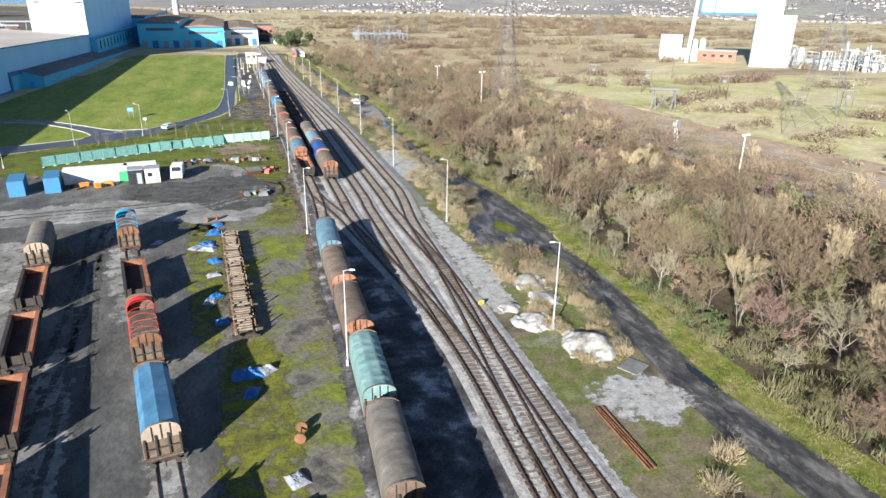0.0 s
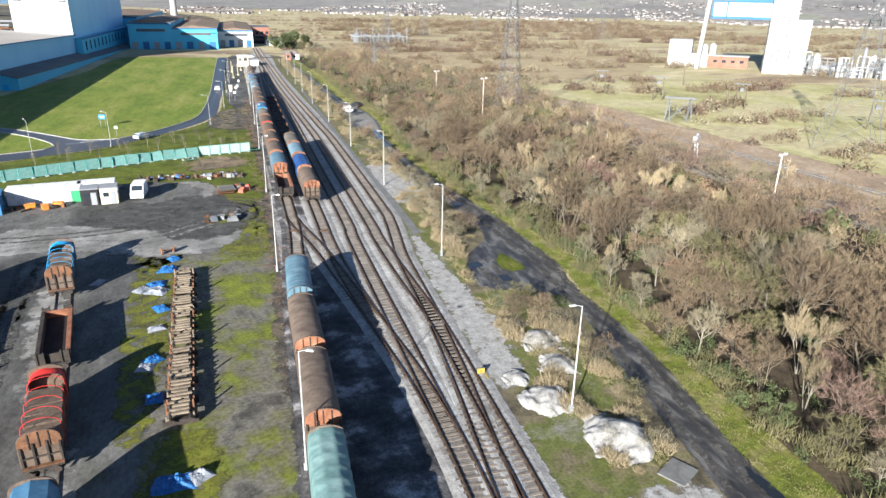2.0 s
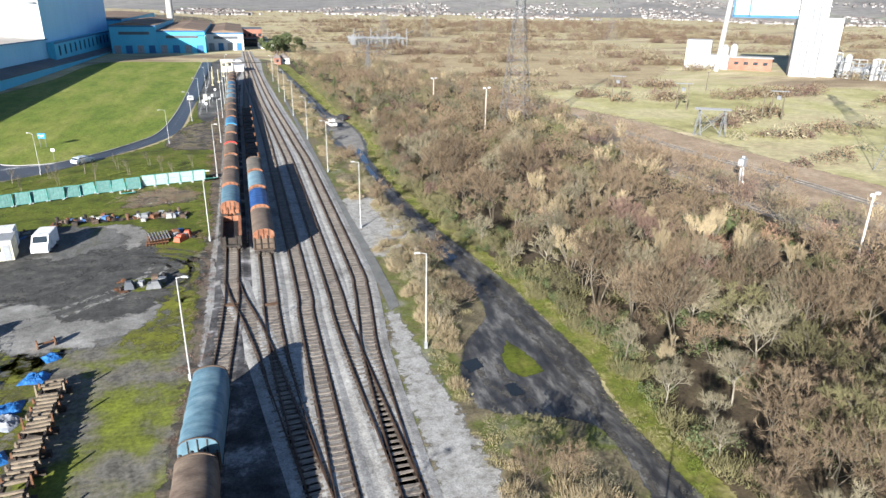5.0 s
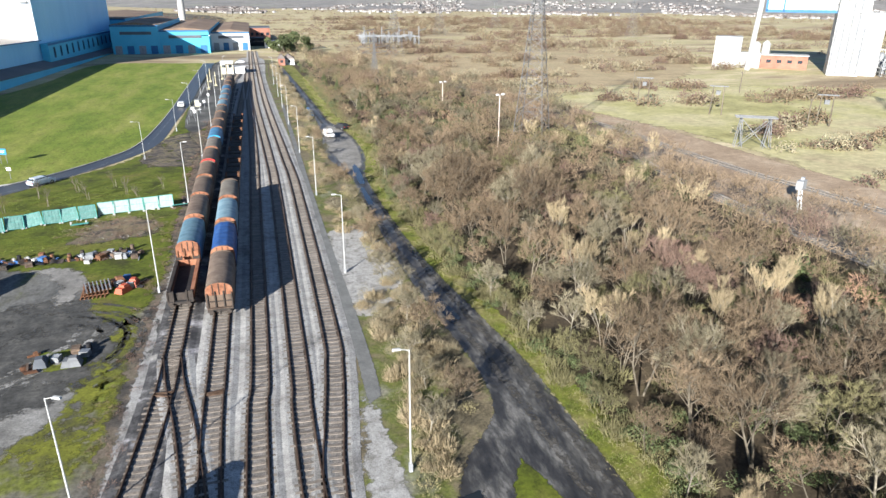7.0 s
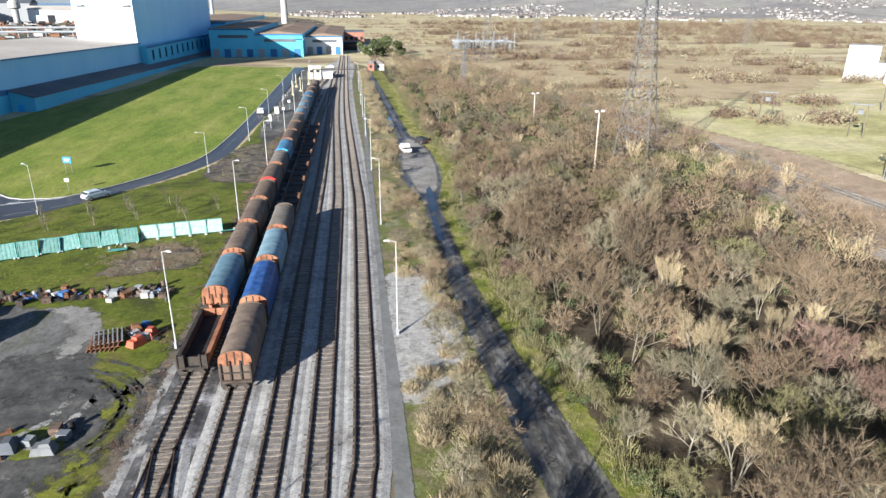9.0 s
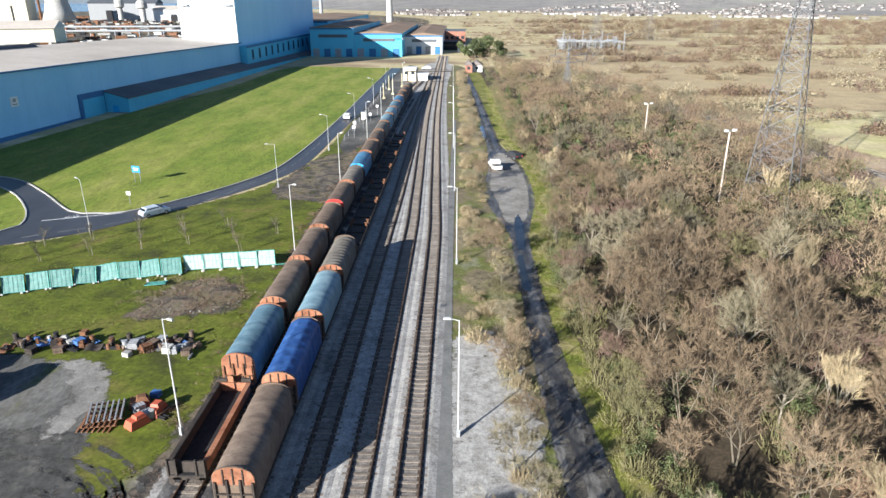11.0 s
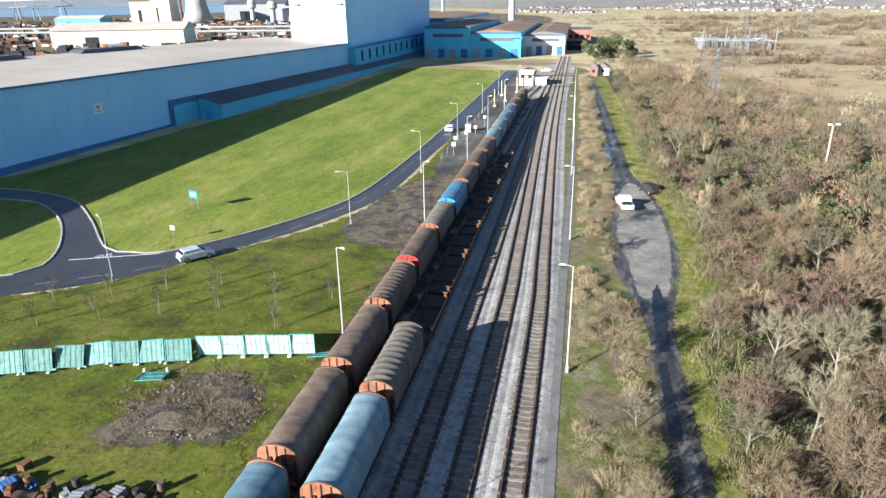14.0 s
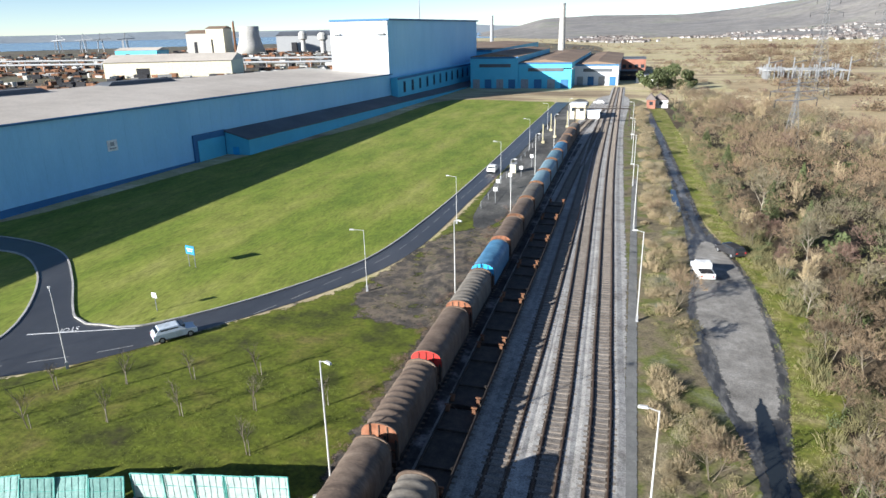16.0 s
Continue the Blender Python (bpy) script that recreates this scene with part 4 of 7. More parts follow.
def hoop_wagon(m, colour, label):
    w = thing("hooped_wagon", label, "wagon", m, "yard wagons")
    under(w, deck_m=rust_m)
    for e in (-1, 1):
        bulkhead(w, e * 4.68, e, bulk_m, rust_m if e < 0 else colour)
    for k in range(6):
        y = -4.4 + k * 1.5
        pr = arch(1.3, 1.35, 2.95, 3.86, 10)
        b = Build()
        for p, q in zip(pr, pr[1:]):
            b.beam((p[0], y, p[1]), (q[0], y, q[1]), 0.035)
        part("hoop", b, colour, w)
    prof = arch(1.24, 1.4, 2.9, 3.78, 12)

    def at(u, v):
        k = u * (len(prof) - 1)
        i = min(int(k), len(prof) - 2)
        x = prof[i][0] + (prof[i + 1][0] - prof[i][0]) * (k - i)
        z = prof[i][1] + (prof[i + 1][1] - prof[i][1]) * (k - i)
        y = 3.6 + 1.3 * v
        return (x + 0.05 * noise.noise(Vector((x, y * 2, z))), y, z + 0.06 * noise.noise(Vector((x * 2, y * 2, z))))
    part("torn_hood", Build().grid(at, 24, 12), colour, w, "remains of a torn hood", True)
    for k in range(6):
        part("steel_plate", Build().box((random.uniform(-0.1, 0.1), -4.1 + k * 1.25, 2.0 + random.uniform(0, 0.5)), (2.35, 1.18, 1.3), random.uniform(-4, 4)), bulk_m, w)
    return w


def open_wagon(m, label):
    w = thing("open_wagon", label, "wagon", m, "yard wagons")
    under(w, deck_m=black_m)
    for s in (-1, 1):
        # Right side and far end are orange, left side and near end dark.
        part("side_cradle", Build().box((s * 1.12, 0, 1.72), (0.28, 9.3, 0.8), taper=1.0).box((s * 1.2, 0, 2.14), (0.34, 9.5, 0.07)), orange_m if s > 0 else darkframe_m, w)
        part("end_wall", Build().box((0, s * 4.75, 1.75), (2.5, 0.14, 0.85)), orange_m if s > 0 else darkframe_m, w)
        for x in (-0.95, 0.95):
            b = Build().box((x, s * 4.98, 1.85), (0.75, 0.16, 1.15))
            for q in (-0.28, 0.28):
                b.box((x + q, s * 5.08, 1.9), (0.12, 0.14, 1.3))
            part("end_post", b, darkframe_m, w)
    part("liner", Build().box((0, 0, 1.40), (2.0, 9.3, 0.1)), black_m, w)
    return w


def flat_wagon(m, label):
    w = thing("flat_wagon", label, "wagon", m, "empty flat wagons")
    under(w, deck_m=darkframe_m)
    for s in (-1, 1):
        part("side_rail", Build().box((s * 1.25, 0, 1.42), (0.08, 10.0, 0.2)), darkframe_m, w)
        for y in (-4.7, 4.7):
            part("stanchion", Build().box((s * 1.05, y, 1.62), (0.28, 0.4, 0.42), taper=0.9).box((s * 1.05, y, 1.9), (0.46, 0.14, 0.1)), rust_m, w)
        part("cross_bolster", Build().box((0, s * 2.2, 1.42), (2.3, 0.3, 0.18)), darkframe_m, w)
    return w


def on_track(key, y):
    line = smooth_line(TRACKS[key], 1.5)
    a, c = min(zip(line, line[1:]), key=lambda s: abs((s[0].y + s[1].y) / 2 - y))
    f = (y - a.y) / (c.y - a.y)
    d = c - a
    return pose(a.x + d.x * f, y, -0.13 if key[0] == "Y" else 0, 0, 0, math.degrees(math.atan2(d.y, d.x)) - 90)


LAB = {"brown": "sooty brown canvas-hooded steel wagon on the siding", "grey": "grey-brown canvas-hooded steel wagon on the siding", "blue": "faded blue canvas-hooded steel wagon on the siding",
       "sky": "pale blue canvas-hooded steel wagon on the siding", "teal": "pale teal canvas-hooded wagon with ribbed roof", "royal": "deep blue quilted tarpaulin-hooded steel wagon", "steelblue": "mid blue canvas-hooded steel wagon"}
for k, (y, col, st) in enumerate(((77.6, "blue", "soft"), (66.6, "brown", "taut"), (55.4, "brown", "taut"), (44.0, "teal", "quilted"), (32.8, "grey", "soft"), (21.7, "grey", "soft"), (10.8, "brown", "soft"))):
    covered_wagon(on_track("T5", y), col, st, crest=orange_m if k in (1, 2) else HOOD[col] if col in ("teal", "blue") else bulk_m, label=LAB[col], seed=k, group="wagons of the near rake")
P0, STEP = 128.0, 10.87
open_wagon(on_track("T5", P0 - 5.4), "empty open wagon with one orange side and one orange end")
rake = ["blue:soft", "brown:soft", "brown:soft", "brown:ribbed", "brown:soft", "grey:ribbed", "steelblue:soft", "brown:soft", "brown:taut", "grey:soft", "sky:soft", "sky:taut", "blue:soft", "steelblue:soft", "brown:soft", "brown:soft", "grey:ribbed"]
for k, s in enumerate(rake):
    col, st = s.split(":")
    crest = red_p if k == 4 else bright_blue_p if k == 6 else orange_m if k < 8 else rust_m
    covered_wagon(on_track("T5", P0 + STEP * (k + 0.5)), col, st, orange_m if k == 0 else bulk_m, crest, LAB[col] + (" with a red end" if k == 4 else " with a bright blue end" if k == 6 else ""), k + 20, "wagons of the long rake")
for k, s in enumerate(("brown:soft", "royal:quilted", "sky:taut", "grey:ribbed")):
    col, st = s.split(":")
    covered_wagon(on_track("T4", 114.4 + STEP * (k + 0.5)), col, st, bulk_m, orange_m, LAB[col], k + 50, "wagons of the short rake")
first = None
for k in range(7):
    m = on_track("T4", 114.4 + STEP * (k + 4.5))
    first = flat_wagon(m, "empty rusty flat wagon with rusty stanchions") if first is None else (copy_thing(first, m) and first)
# yard rows
tan_p = paint("tan_end_paint", (0.36, 0.28, 0.21))
covered_wagon(on_track("Y2", 43.7), "steelblue", "facet", bulk_m, tan_p, "smooth mid blue hooded wagon in the yard", 71, "yard wagons")
hoop_wagon(on_track("Y2", 58.2), red_p, "stripped wagon with bare red hoops and rusty load")
open_wagon(on_track("Y2", 73), "empty open wagon with one orange side in the yard")
hoop_wagon(on_track("Y2", 90), bright_blue_p, "stripped wagon with bare bright blue hoops")
first = open_wagon(on_track("Y2", 27), "empty open wagon with one orange side in the yard")
covered_wagon(on_track("Y1", 86.5), "grey", "taut", bulk_m, tan_p, "dark grey hooded wagon in the yard", 72, "yard wagons")
for y in (73.6, 60.6, 47.8, 35):
    copy_thing(first, on_track("Y1", y))

# ---- lamp posts ----
def lamp_post(m, height, arm, label, group, thick=0.09, base=False):
    t = thing("lamp_post", label, "street lamp", m, group)
    part("pole", Build().tube((0, 0, 0), (0, 0, height), thick, thick * 0.6, 8), lampw_p, t)
    part("arm", Build().tube((0, 0, height - 0.05), (arm, 0, height + 0.12), 0.03, n=6), lampw_p, t)
    h = Build().box((arm + 0.25 * (1 if arm > 0 else -1), 0, height + 0.14), (0.58, 0.22, 0.12), taper=0.75)
    part("lamp_head", h, lampw_p, t)
    part("base_plate", Build().box((0, 0, 0.35), (0.26, 0.26, 0.7)), grey_p if not base else lampw_p, t)
    return t


a = b2 = None
for k, (x, y) in enumerate(((-18.6, 49.3), (-18.1, 87.2), (-17.5, 123.5), (-17.2, 158.8), (-17.0, 191), (-17.0, 226), (-16.8, 252), (-16.6, 282), (-16.6, 318))):
    m = pose(x, y, 0, 0, 0, -25)
    a = lamp_post(m, 9.8, 0.55, "tall pale lamp post beside the sidings", "siding lamp posts", 0.075) if k == 0 else copy_thing(a, m) and a
for k, (x, y) in enumerate(((3.3, 50.6), (3.2, 87.2), (3.4, 123.8), (3.1, 158), (2.6, 191), (2.1, 224.9), (1.8, 253.5), (1.5, 277), (1.2, 310))):
    m = pose(x, y, 0)
    b2 = lamp_post(m, 9.8, -0.6, "tall pale lamp post beside the sidings", "siding lamp posts", 0.075) if k == 0 else copy_thing(b2, m) and b2
a = None
for k, (x, y, r) in enumerate(((-48.5, 168.3, -40), (-28.2, 192.4, 20), (-24.9, 222, 0), (-24.2, 255, 0), (-23.6, 290, 0), (-23.4, 325, 0), (-62, 160.5, -60), (-78, 153, -70), (-71, 141, 0))):
    m = pose(x, y, 0, 0, 0, r)
    a = lamp_post(m, 7.6, -1.1, "slim grey road lamp beside the road", "road lamps", 0.05) if a is None else copy_thing(a, m) and a

# ---- trees ----
def bare_tree(seed, height, spread, twigs, up=0.6, stems=1, reach=0.9, width=0.035):
    """Trunk, limbs, branches and fine twigs that follow them."""
    rnd = random.Random(seed)
    wood, tips = Build(), []

    def grow(p, d, length, r, depth):
        bend = Vector((rnd.gauss(0, 0.13), rnd.gauss(0, 0.13), rnd.uniform(0, 0.16)))
        m = p + d * length * 0.5
        d2 = (d + bend).normalized()
        q = m + d2 * length * 0.5
        n = (5, 4, 3, 3)[depth]
        wood.tube(p, m, r, r * 0.8, n, False).tube(m, q, r * 0.8, r * 0.5, n, False)
        if depth > 1:
            tips.append((m if depth == 2 else p, q, d2))
        if depth == 3:
            return
        first = rnd.uniform(0, 6.283)
        many = (rnd.randint(6, 7) if stems < 3 else 4, rnd.randint(4, 5), rnd.randint(3, 4))[depth]
        for k in range(many):
            a = first + 2.4 * k + rnd.uniform(-0.5, 0.5)
            side = d2.orthogonal().normalized()
            out = side * math.cos(a) + d2.cross(side) * math.sin(a)
            nd = (d2 * up + out * rnd.uniform(0.5, 0.95) * spread + Vector((0, 0, 0.22))).normalized()
            f = 0.38 + 0.62 * (k + rnd.random()) / many
            at = p.lerp(m, f * 2) if f < 0.5 else m.lerp(q, f * 2 - 1)
            grow(at, nd, length * rnd.uniform(0.48, 0.68) * (1.15 - 0.3 * f), r * 0.5, depth + 1)
    for s in range(stems):
        a = rnd.uniform(0, 6.283)
        lean = Vector((math.cos(a), math.sin(a), 0)) * (0.12 if stems == 1 else rnd.uniform(0.15, 0.45) * spread)
        grow(lean * 0.6, (Vector((0, 0, 1)) + lean).normalized(), height * rnd.uniform(0.48, 0.62), 0.0145 * height / stems ** 0.4, 0)
    V, F = [], []
    for k in range(twigs):
        p, q, d = tips[rnd.randrange(len(tips))]
        g = Vector((rnd.gauss(0, 1), rnd.gauss(0, 1), rnd.gauss(0, 1)))
        s = p.lerp(q, rnd.uniform(0.15, 1.02))
        t = (d * 0.9 + g * 0.42 + Vector((0, 0, 0.3 * up))).normalized()
        ln = rnd.uniform(0.35, 1.0) * reach * height / 8
        side = t.cross(Vector((rnd.gauss(0, 1), rnd.gauss(0, 1), rnd.gauss(0, 1)))).normalized() * width * rnd.uniform(0.6, 1.3)
        o = len(V)
        V += [s - side * 0.5, s + side * 0.5, s + t * ln]
        F += [(o, o + 1, o + 2)]
    return wood, np.array(V), np.array(F)


def leafy(seed, r, height, n, size=0.16, cone=False):
    """A crown of many small leaf faces round a few clumps."""
    rnd = random.Random(seed)
    clumps = [(Vector((rnd.gauss(0, r * 0.45), rnd.gauss(0, r * 0.45), height * rnd.uniform(0.15, 0.85))), r * rnd.uniform(0.3, 0.6)) for _ in range(9)]
    V, F = [], []
    for k in range(n):
        if cone:
            z = height * rnd.random() ** 1.3
            rr = r * (1.02 - z / height) * rnd.uniform(0.55, 1.05)
            a = rnd.uniform(0, 6.283)
            p = Vector((rr * math.cos(a), rr * math.sin(a), z + 0.2))
        else:
            c, cr = clumps[rnd.randrange(9)]
            d = Vector((rnd.gauss(0, 1), rnd.gauss(0, 1), rnd.gauss(0, 1))).normalized()
            p = c + d * cr * rnd.uniform(0.7, 1.05)
            p.z = max(p.z, 0.05)
        u = Vector((rnd.gauss(0, 1), rnd.gauss(0, 1), rnd.gauss(0, 1))).normalized() * size * rnd.uniform(0.6, 1.4)
        v = u.cross(Vector((rnd.gauss(0, 1), rnd.gauss(0, 1), rnd.gauss(0, 1)))).normalized() * size * 0.6
        o = len(V)
        V += [p - u, p + v, p + u, p - v]
        F += [(o, o + 1, o + 2), (o, o + 2, o + 3)]
    return np.array(V), np.array(F)


def brush(seed, r, height, n, width=0.03, lean=0.35):
    """A tussock or bush of thin stems rising from the ground."""
    rnd = random.Random(seed)
    V, F = [], []
    for k in range(n):
        a, q = rnd.uniform(0, 6.283), r * rnd.random() ** 0.6
        p = Vector((q * math.cos(a), q * math.sin(a), 0))
        d = Vector((p.x * lean / r + rnd.gauss(0, 0.25), p.y * lean / r + rnd.gauss(0, 0.25), 1)).normalized()
        ln = height * rnd.uniform(0.45, 1.05) * (1.1 - 0.5 * q / r)
        side = d.cross(Vector((rnd.gauss(0, 1), rnd.gauss(0, 1), 0.1))).normalized() * width * rnd.uniform(0.6, 1.4)
        p = p + d * ln * rnd.uniform(0, 0.5)
        o = len(V)
        V += [p - side, p + side, p + d * ln * 0.6 + Vector((rnd.gauss(0, 0.1), rnd.gauss(0, 0.1), 0)) * height]
        F += [(o, o + 1, o + 2)]
    return np.array(V), np.array(F)


def thicket(seed, r, height, n, length=0.8, width=0.11):
    """A low dome of crossing twigs."""
    rnd = random.Random(seed)
    V, F = [], []
    for k in range(n):
        a, e, q = rnd.uniform(0, 6.283), math.asin(rnd.random()), rnd.uniform(0.55, 1.0)
        p = Vector((r * q * math.cos(a) * math.cos(e), r * q * math.sin(a) * math.cos(e), height * q * math.sin(e)))
        d = (Vector((p.x / r, p.y / r, 0.5)) * 0.6 + Vector((rnd.gauss(0, 0.6), rnd.gauss(0, 0.6), rnd.gauss(0, 0.6)))).normalized() * length * rnd.uniform(0.5, 1.2)
        side = d.cross(Vector((rnd.gauss(0, 1), rnd.gauss(0, 1), rnd.gauss(0, 1)))).normalized() * width * rnd.uniform(0.6, 1.5)
        o = len(V)
        V += [p - side, p + side, p + d]
        F += [(o, o + 1, o + 2)]
    return np.array(V), np.array(F)


def scatter(name, spots, protos, mat, label, category):
    """Many plants joined into one mesh: spots of (x, y, size, turn)."""
    Vs, Fs, o = [], [], 0
    for k, (x, y, s, r) in enumerate(spots):
        V, F = protos[k % len(protos)]
        c, n_ = math.cos(r) * s, math.sin(r) * s
        W = np.empty_like(V)
        W[:, 0], W[:, 1], W[:, 2] = V[:, 0] * c - V[:, 1] * n_ + x, V[:, 0] * n_ + V[:, 1] * c + y, V[:, 2] * s
        Vs.append(W), Fs.append(F + o)
        o += len(V)
    if Vs:
        return tagged(new(name, mesh_np(name, np.concatenate(Vs), np.concatenate(Fs), mat)), label, category, "", "stuff")


KINDS = [  # colour, bark, height, spread, up, stems, width, share
    ("brown", wood_m, 8.0, 1.0, 0.65, 2, 0.030, 0.30), ("brown", wood_m, 7.2, 1.1, 0.6, 3, 0.030, 0.17), ("grey", pale_bark_m, 8.4, 0.95, 0.7, 1, 0.028, 0.17),
    ("tan", pale_bark_m, 7.6, 0.5, 1.2, 3, 0.030, 0.085), ("purple", wood_m, 6.8, 1.0, 0.65, 3, 0.028, 0.10), ("olive", wood_m, 6.2, 1.1, 0.6, 3, 0.030, 0.13), ("rust", wood_m, 4.6, 1.0, 0.55, 3, 0.028, 0.008)]
PROTO, LOWP = [], {}
for k, (col, bark, h, sp, up, st, wd, share) in enumerate(KINDS):
    for v in range(2):
        wood, V, F = bare_tree(100 + k * 7 + v, h, sp, 4700, up, st, width=wd)
        t = thing("bare_tree", {"brown": "bare brown winter tree with dense fine twigs", "grey": "bare grey tree with pale trunk", "tan": "pale straw-coloured upright willow, leafless", "purple": "bare purplish birch with fine twigs", "olive": "low olive-brown leafless thicket tree", "rust": "small rust-red leafless tree"}[col], "tree", pose(0, 0, -60), "woodland trees")
        part("trunk", wood, bark, t)
        part("crown", mesh_np("crown", V, F, TW[col]), None, t)
        PROTO.append((t, share / 2))
        w2, V2, F2 = bare_tree(100 + k * 7 + v, h, sp, 580, up, st, width=wd * 2.6)
        LOWP.setdefault(col, []).append((V2, F2))
GREENP = []
for v in range(2):
    V, F = leafy(300 + v, 1.7, 4.2, 4200, 0.09)
    t = thing("ivy_tree", "dark green ivy-clad tree in the wood", "tree", pose(0, 0, -60), "woodland evergreens")
    part("trunk", Build().tube((0, 0, 0), (0.1, 0, 3.0), 0.16, 0.08, 6), wood_m, t)
    part("crown", mesh_np("crown", V, F, TW["green"]), None, t)
    GREENP.append(t)
rnd = random.Random(5)
spots, cell = [], {}
def far_enough(x, y, d):
    i, j = int(x // 4), int(y // 4)
    for a in (-1, 0, 1):
        for c in (-1, 0, 1):
            for (px, py) in cell.get((i + a, j + c), ()):
                if (px - x) ** 2 + (py - y) ** 2 < d * d:
                    return False
    cell.setdefault((i, j), []).append((x, y))
    return True


for _ in range(16000):
    x, y = rnd.uniform(13, 80), rnd.uniform(-5, 395)
    if inside(x - 1.0, y, WOODS) and far_enough(x, y, 3.3):
        spots.append((x, y))
near = sorted((s for s in spots if s[1] < 240), key=lambda s: (s[0] - 8) + abs(s[1] - 90) * 0.22)[:290]
chosen = set(near)
used = [False] * (len(PROTO) + 2)
lows = {}
for x, y in spots:
    n1 = noise.noise(Vector((x * 0.05, y * 0.05, 3.0)))
    edge = not inside(x - 5, y, WOODS)
    s = rnd.uniform(0.7, 1.15) * (0.66 if edge else 1.0) * (1 + 0.2 * n1)
    if rnd.random() < (0.07 if edge else 0.05):
        k = len(PROTO) + rnd.randrange(2)
    else:
        wts = [sh * (1 + 1.6 * noise.noise(Vector((x * 0.04, y * 0.04, 10.0 * (j // 2)))) ) for j, (_, sh) in enumerate(PROTO)]
        k = rnd.choices(range(len(PROTO)), [max(0.01, w) for w in wts])[0]
    if (x, y) in chosen:
        src = PROTO[k][0] if k < len(PROTO) else GREENP[k - len(PROTO)]
        m = pose(x, y, -0.05, 0, 0, rnd.uniform(0, 360)) @ Matrix.Diagonal((s, s, s * rnd.uniform(0.9, 1.1), 1))
        if used[k]:
            ob = copy_thing(src, m)
            ob.matrix_basis = m
        else:
            src.matrix_basis = m
            used[k] = True
    elif k < len(PROTO):
        lows.setdefault(KINDS[k // 2][0], []).append((x, y, s, rnd.uniform(0, 6.28)))
    else:
        lows.setdefault("green", []).append((x, y, s, rnd.uniform(0, 6.28)))
for k, u in enumerate(used):
    if not u:
        src = PROTO[k][0] if k < len(PROTO) else GREENP[k - len(PROTO)]
        src.matrix_basis = pose(40 + k, 150, -0.05)
LOWP["green"] = [leafy(310 + v, 1.7, 4.2, 420, 0.36) for v in range(2)]
for col, sp in lows.items():
    scatter("far_woodland", sp, LOWP[col], TW[col], "dense leafless winter woodland", "woodland")
# shrub layer and scrub
BR = {c: [brush(400 + v, 1.0, 1.5, 420, 0.028) for v in range(3)] for c in ("tan",)}
under_sp = [(rnd.uniform(14, 70), rnd.uniform(0, 300), rnd.uniform(0.7, 1.5), rnd.uniform(0, 6.28)) for _ in range(3000)]
under_sp = [s for s in under_sp if inside(s[0], s[1], WOODS)]
EDGE = [s for s in ((rnd.uniform(13.5, 25), rnd.uniform(5, 330), rnd.uniform(0.5, 1.25), rnd.uniform(0, 6.28)) for _ in range(3400)) if inside(s[0], s[1], WOODS) and not inside(s[0] - 3.4, s[1], WOODS)][:760]
lp = [leafy(500 + v, 0.9, 1.2, 300, 0.07) for v in range(3)]
scatter("bramble", [s for s in under_sp if noise.noise(Vector((s[0] * 0.07, s[1] * 0.07, 1))) > -0.05][:560] + EDGE[::4], lp, TW["green"], "green bramble and ivy under the trees", "bramble")
scatter("undergrowth", [s for s in under_sp if noise.noise(Vector((s[0] * 0.07, s[1] * 0.07, 1))) < 0.05][:620] + EDGE[1::2], [brush(410 + v, 1.0, 1.6, 190, 0.03) for v in range(3)], TW["olive"], "brown leafless undergrowth", "undergrowth")
STRIP = [(0.5, -10), (1.0, 50), (3.6, 76), (4.0, 100), (3.6, 260), (2.4, 390), (5, 390), (8.2, 260), (8.6, 215), (7.2, 195), (8.6, 178), (9.6, 150), (9.6, 124), (10.6, 104), (9.5, 92), (4.2, 84), (4.2, 74), (11, 71), (9.6, 54), (7.4, 40), (8, 20), (7.5, -10)]
sp = [(rnd.uniform(0, 12), rnd.uniform(5, 385), rnd.uniform(0.35, 1.15), rnd.uniform(0, 6.28)) for _ in range(4200)]
sp = [s for s in sp if inside(s[0], s[1], STRIP) and noise.noise(Vector((s[0] * 0.25, s[1] * 0.12, 5))) > -0.22 and not (0 < s[0] < 9.5 and 30 < s[1] < 42) and not (s[1] < 75 and s[0] < 3) and not (118 < s[1] < 138 and s[0] < 7.6)]
scatter("dry_scrub", sp[0::3], BR["tan"], TW["tan"], "straw-coloured leafless scrub beside the track", "scrub")
scatter("brown_scrub", sp[1::3], [bare_tree(600 + v, 2.4, 1.2, 260, 0.4, 4, width=0.02, reach=1.5)[1:] for v in range(3)], TW["grey"], "grey-brown leafless scrub bushes", "scrub")
scatter("dry_grass", sp[2::3], [brush(420 + v, 0.9, 0.6, 200, 0.02, 0.8) for v in range(3)], TW["dry"], "tufts of dry grass", "grass")
scatter("siding_bramble", [(rnd.uniform(-19.4, -16.9), rnd.uniform(64, 236), rnd.uniform(0.25, 0.6), rnd.uniform(0, 6.28)) for _ in range(260)], [brush(450 + v, 1.0, 1.1, 90, 0.02, 0.9) for v in range(3)], TW["purple"], "dead brown bramble along the siding", "bramble")
for col_, many_ in (("grey", 230), ("purple", 170)):
    scatter("spoil_weeds", [(rnd.gauss(-25.6, 2.6), rnd.gauss(147.8, 2.0), rnd.uniform(0.35, 0.9), rnd.uniform(0, 6.28)) for _ in range(many_)], [brush(460 + v, 1.0, 0.7, 80, 0.018, 1.3) for v in range(3)], TW[col_], "dead bramble and weeds on the spoil", "weeds")
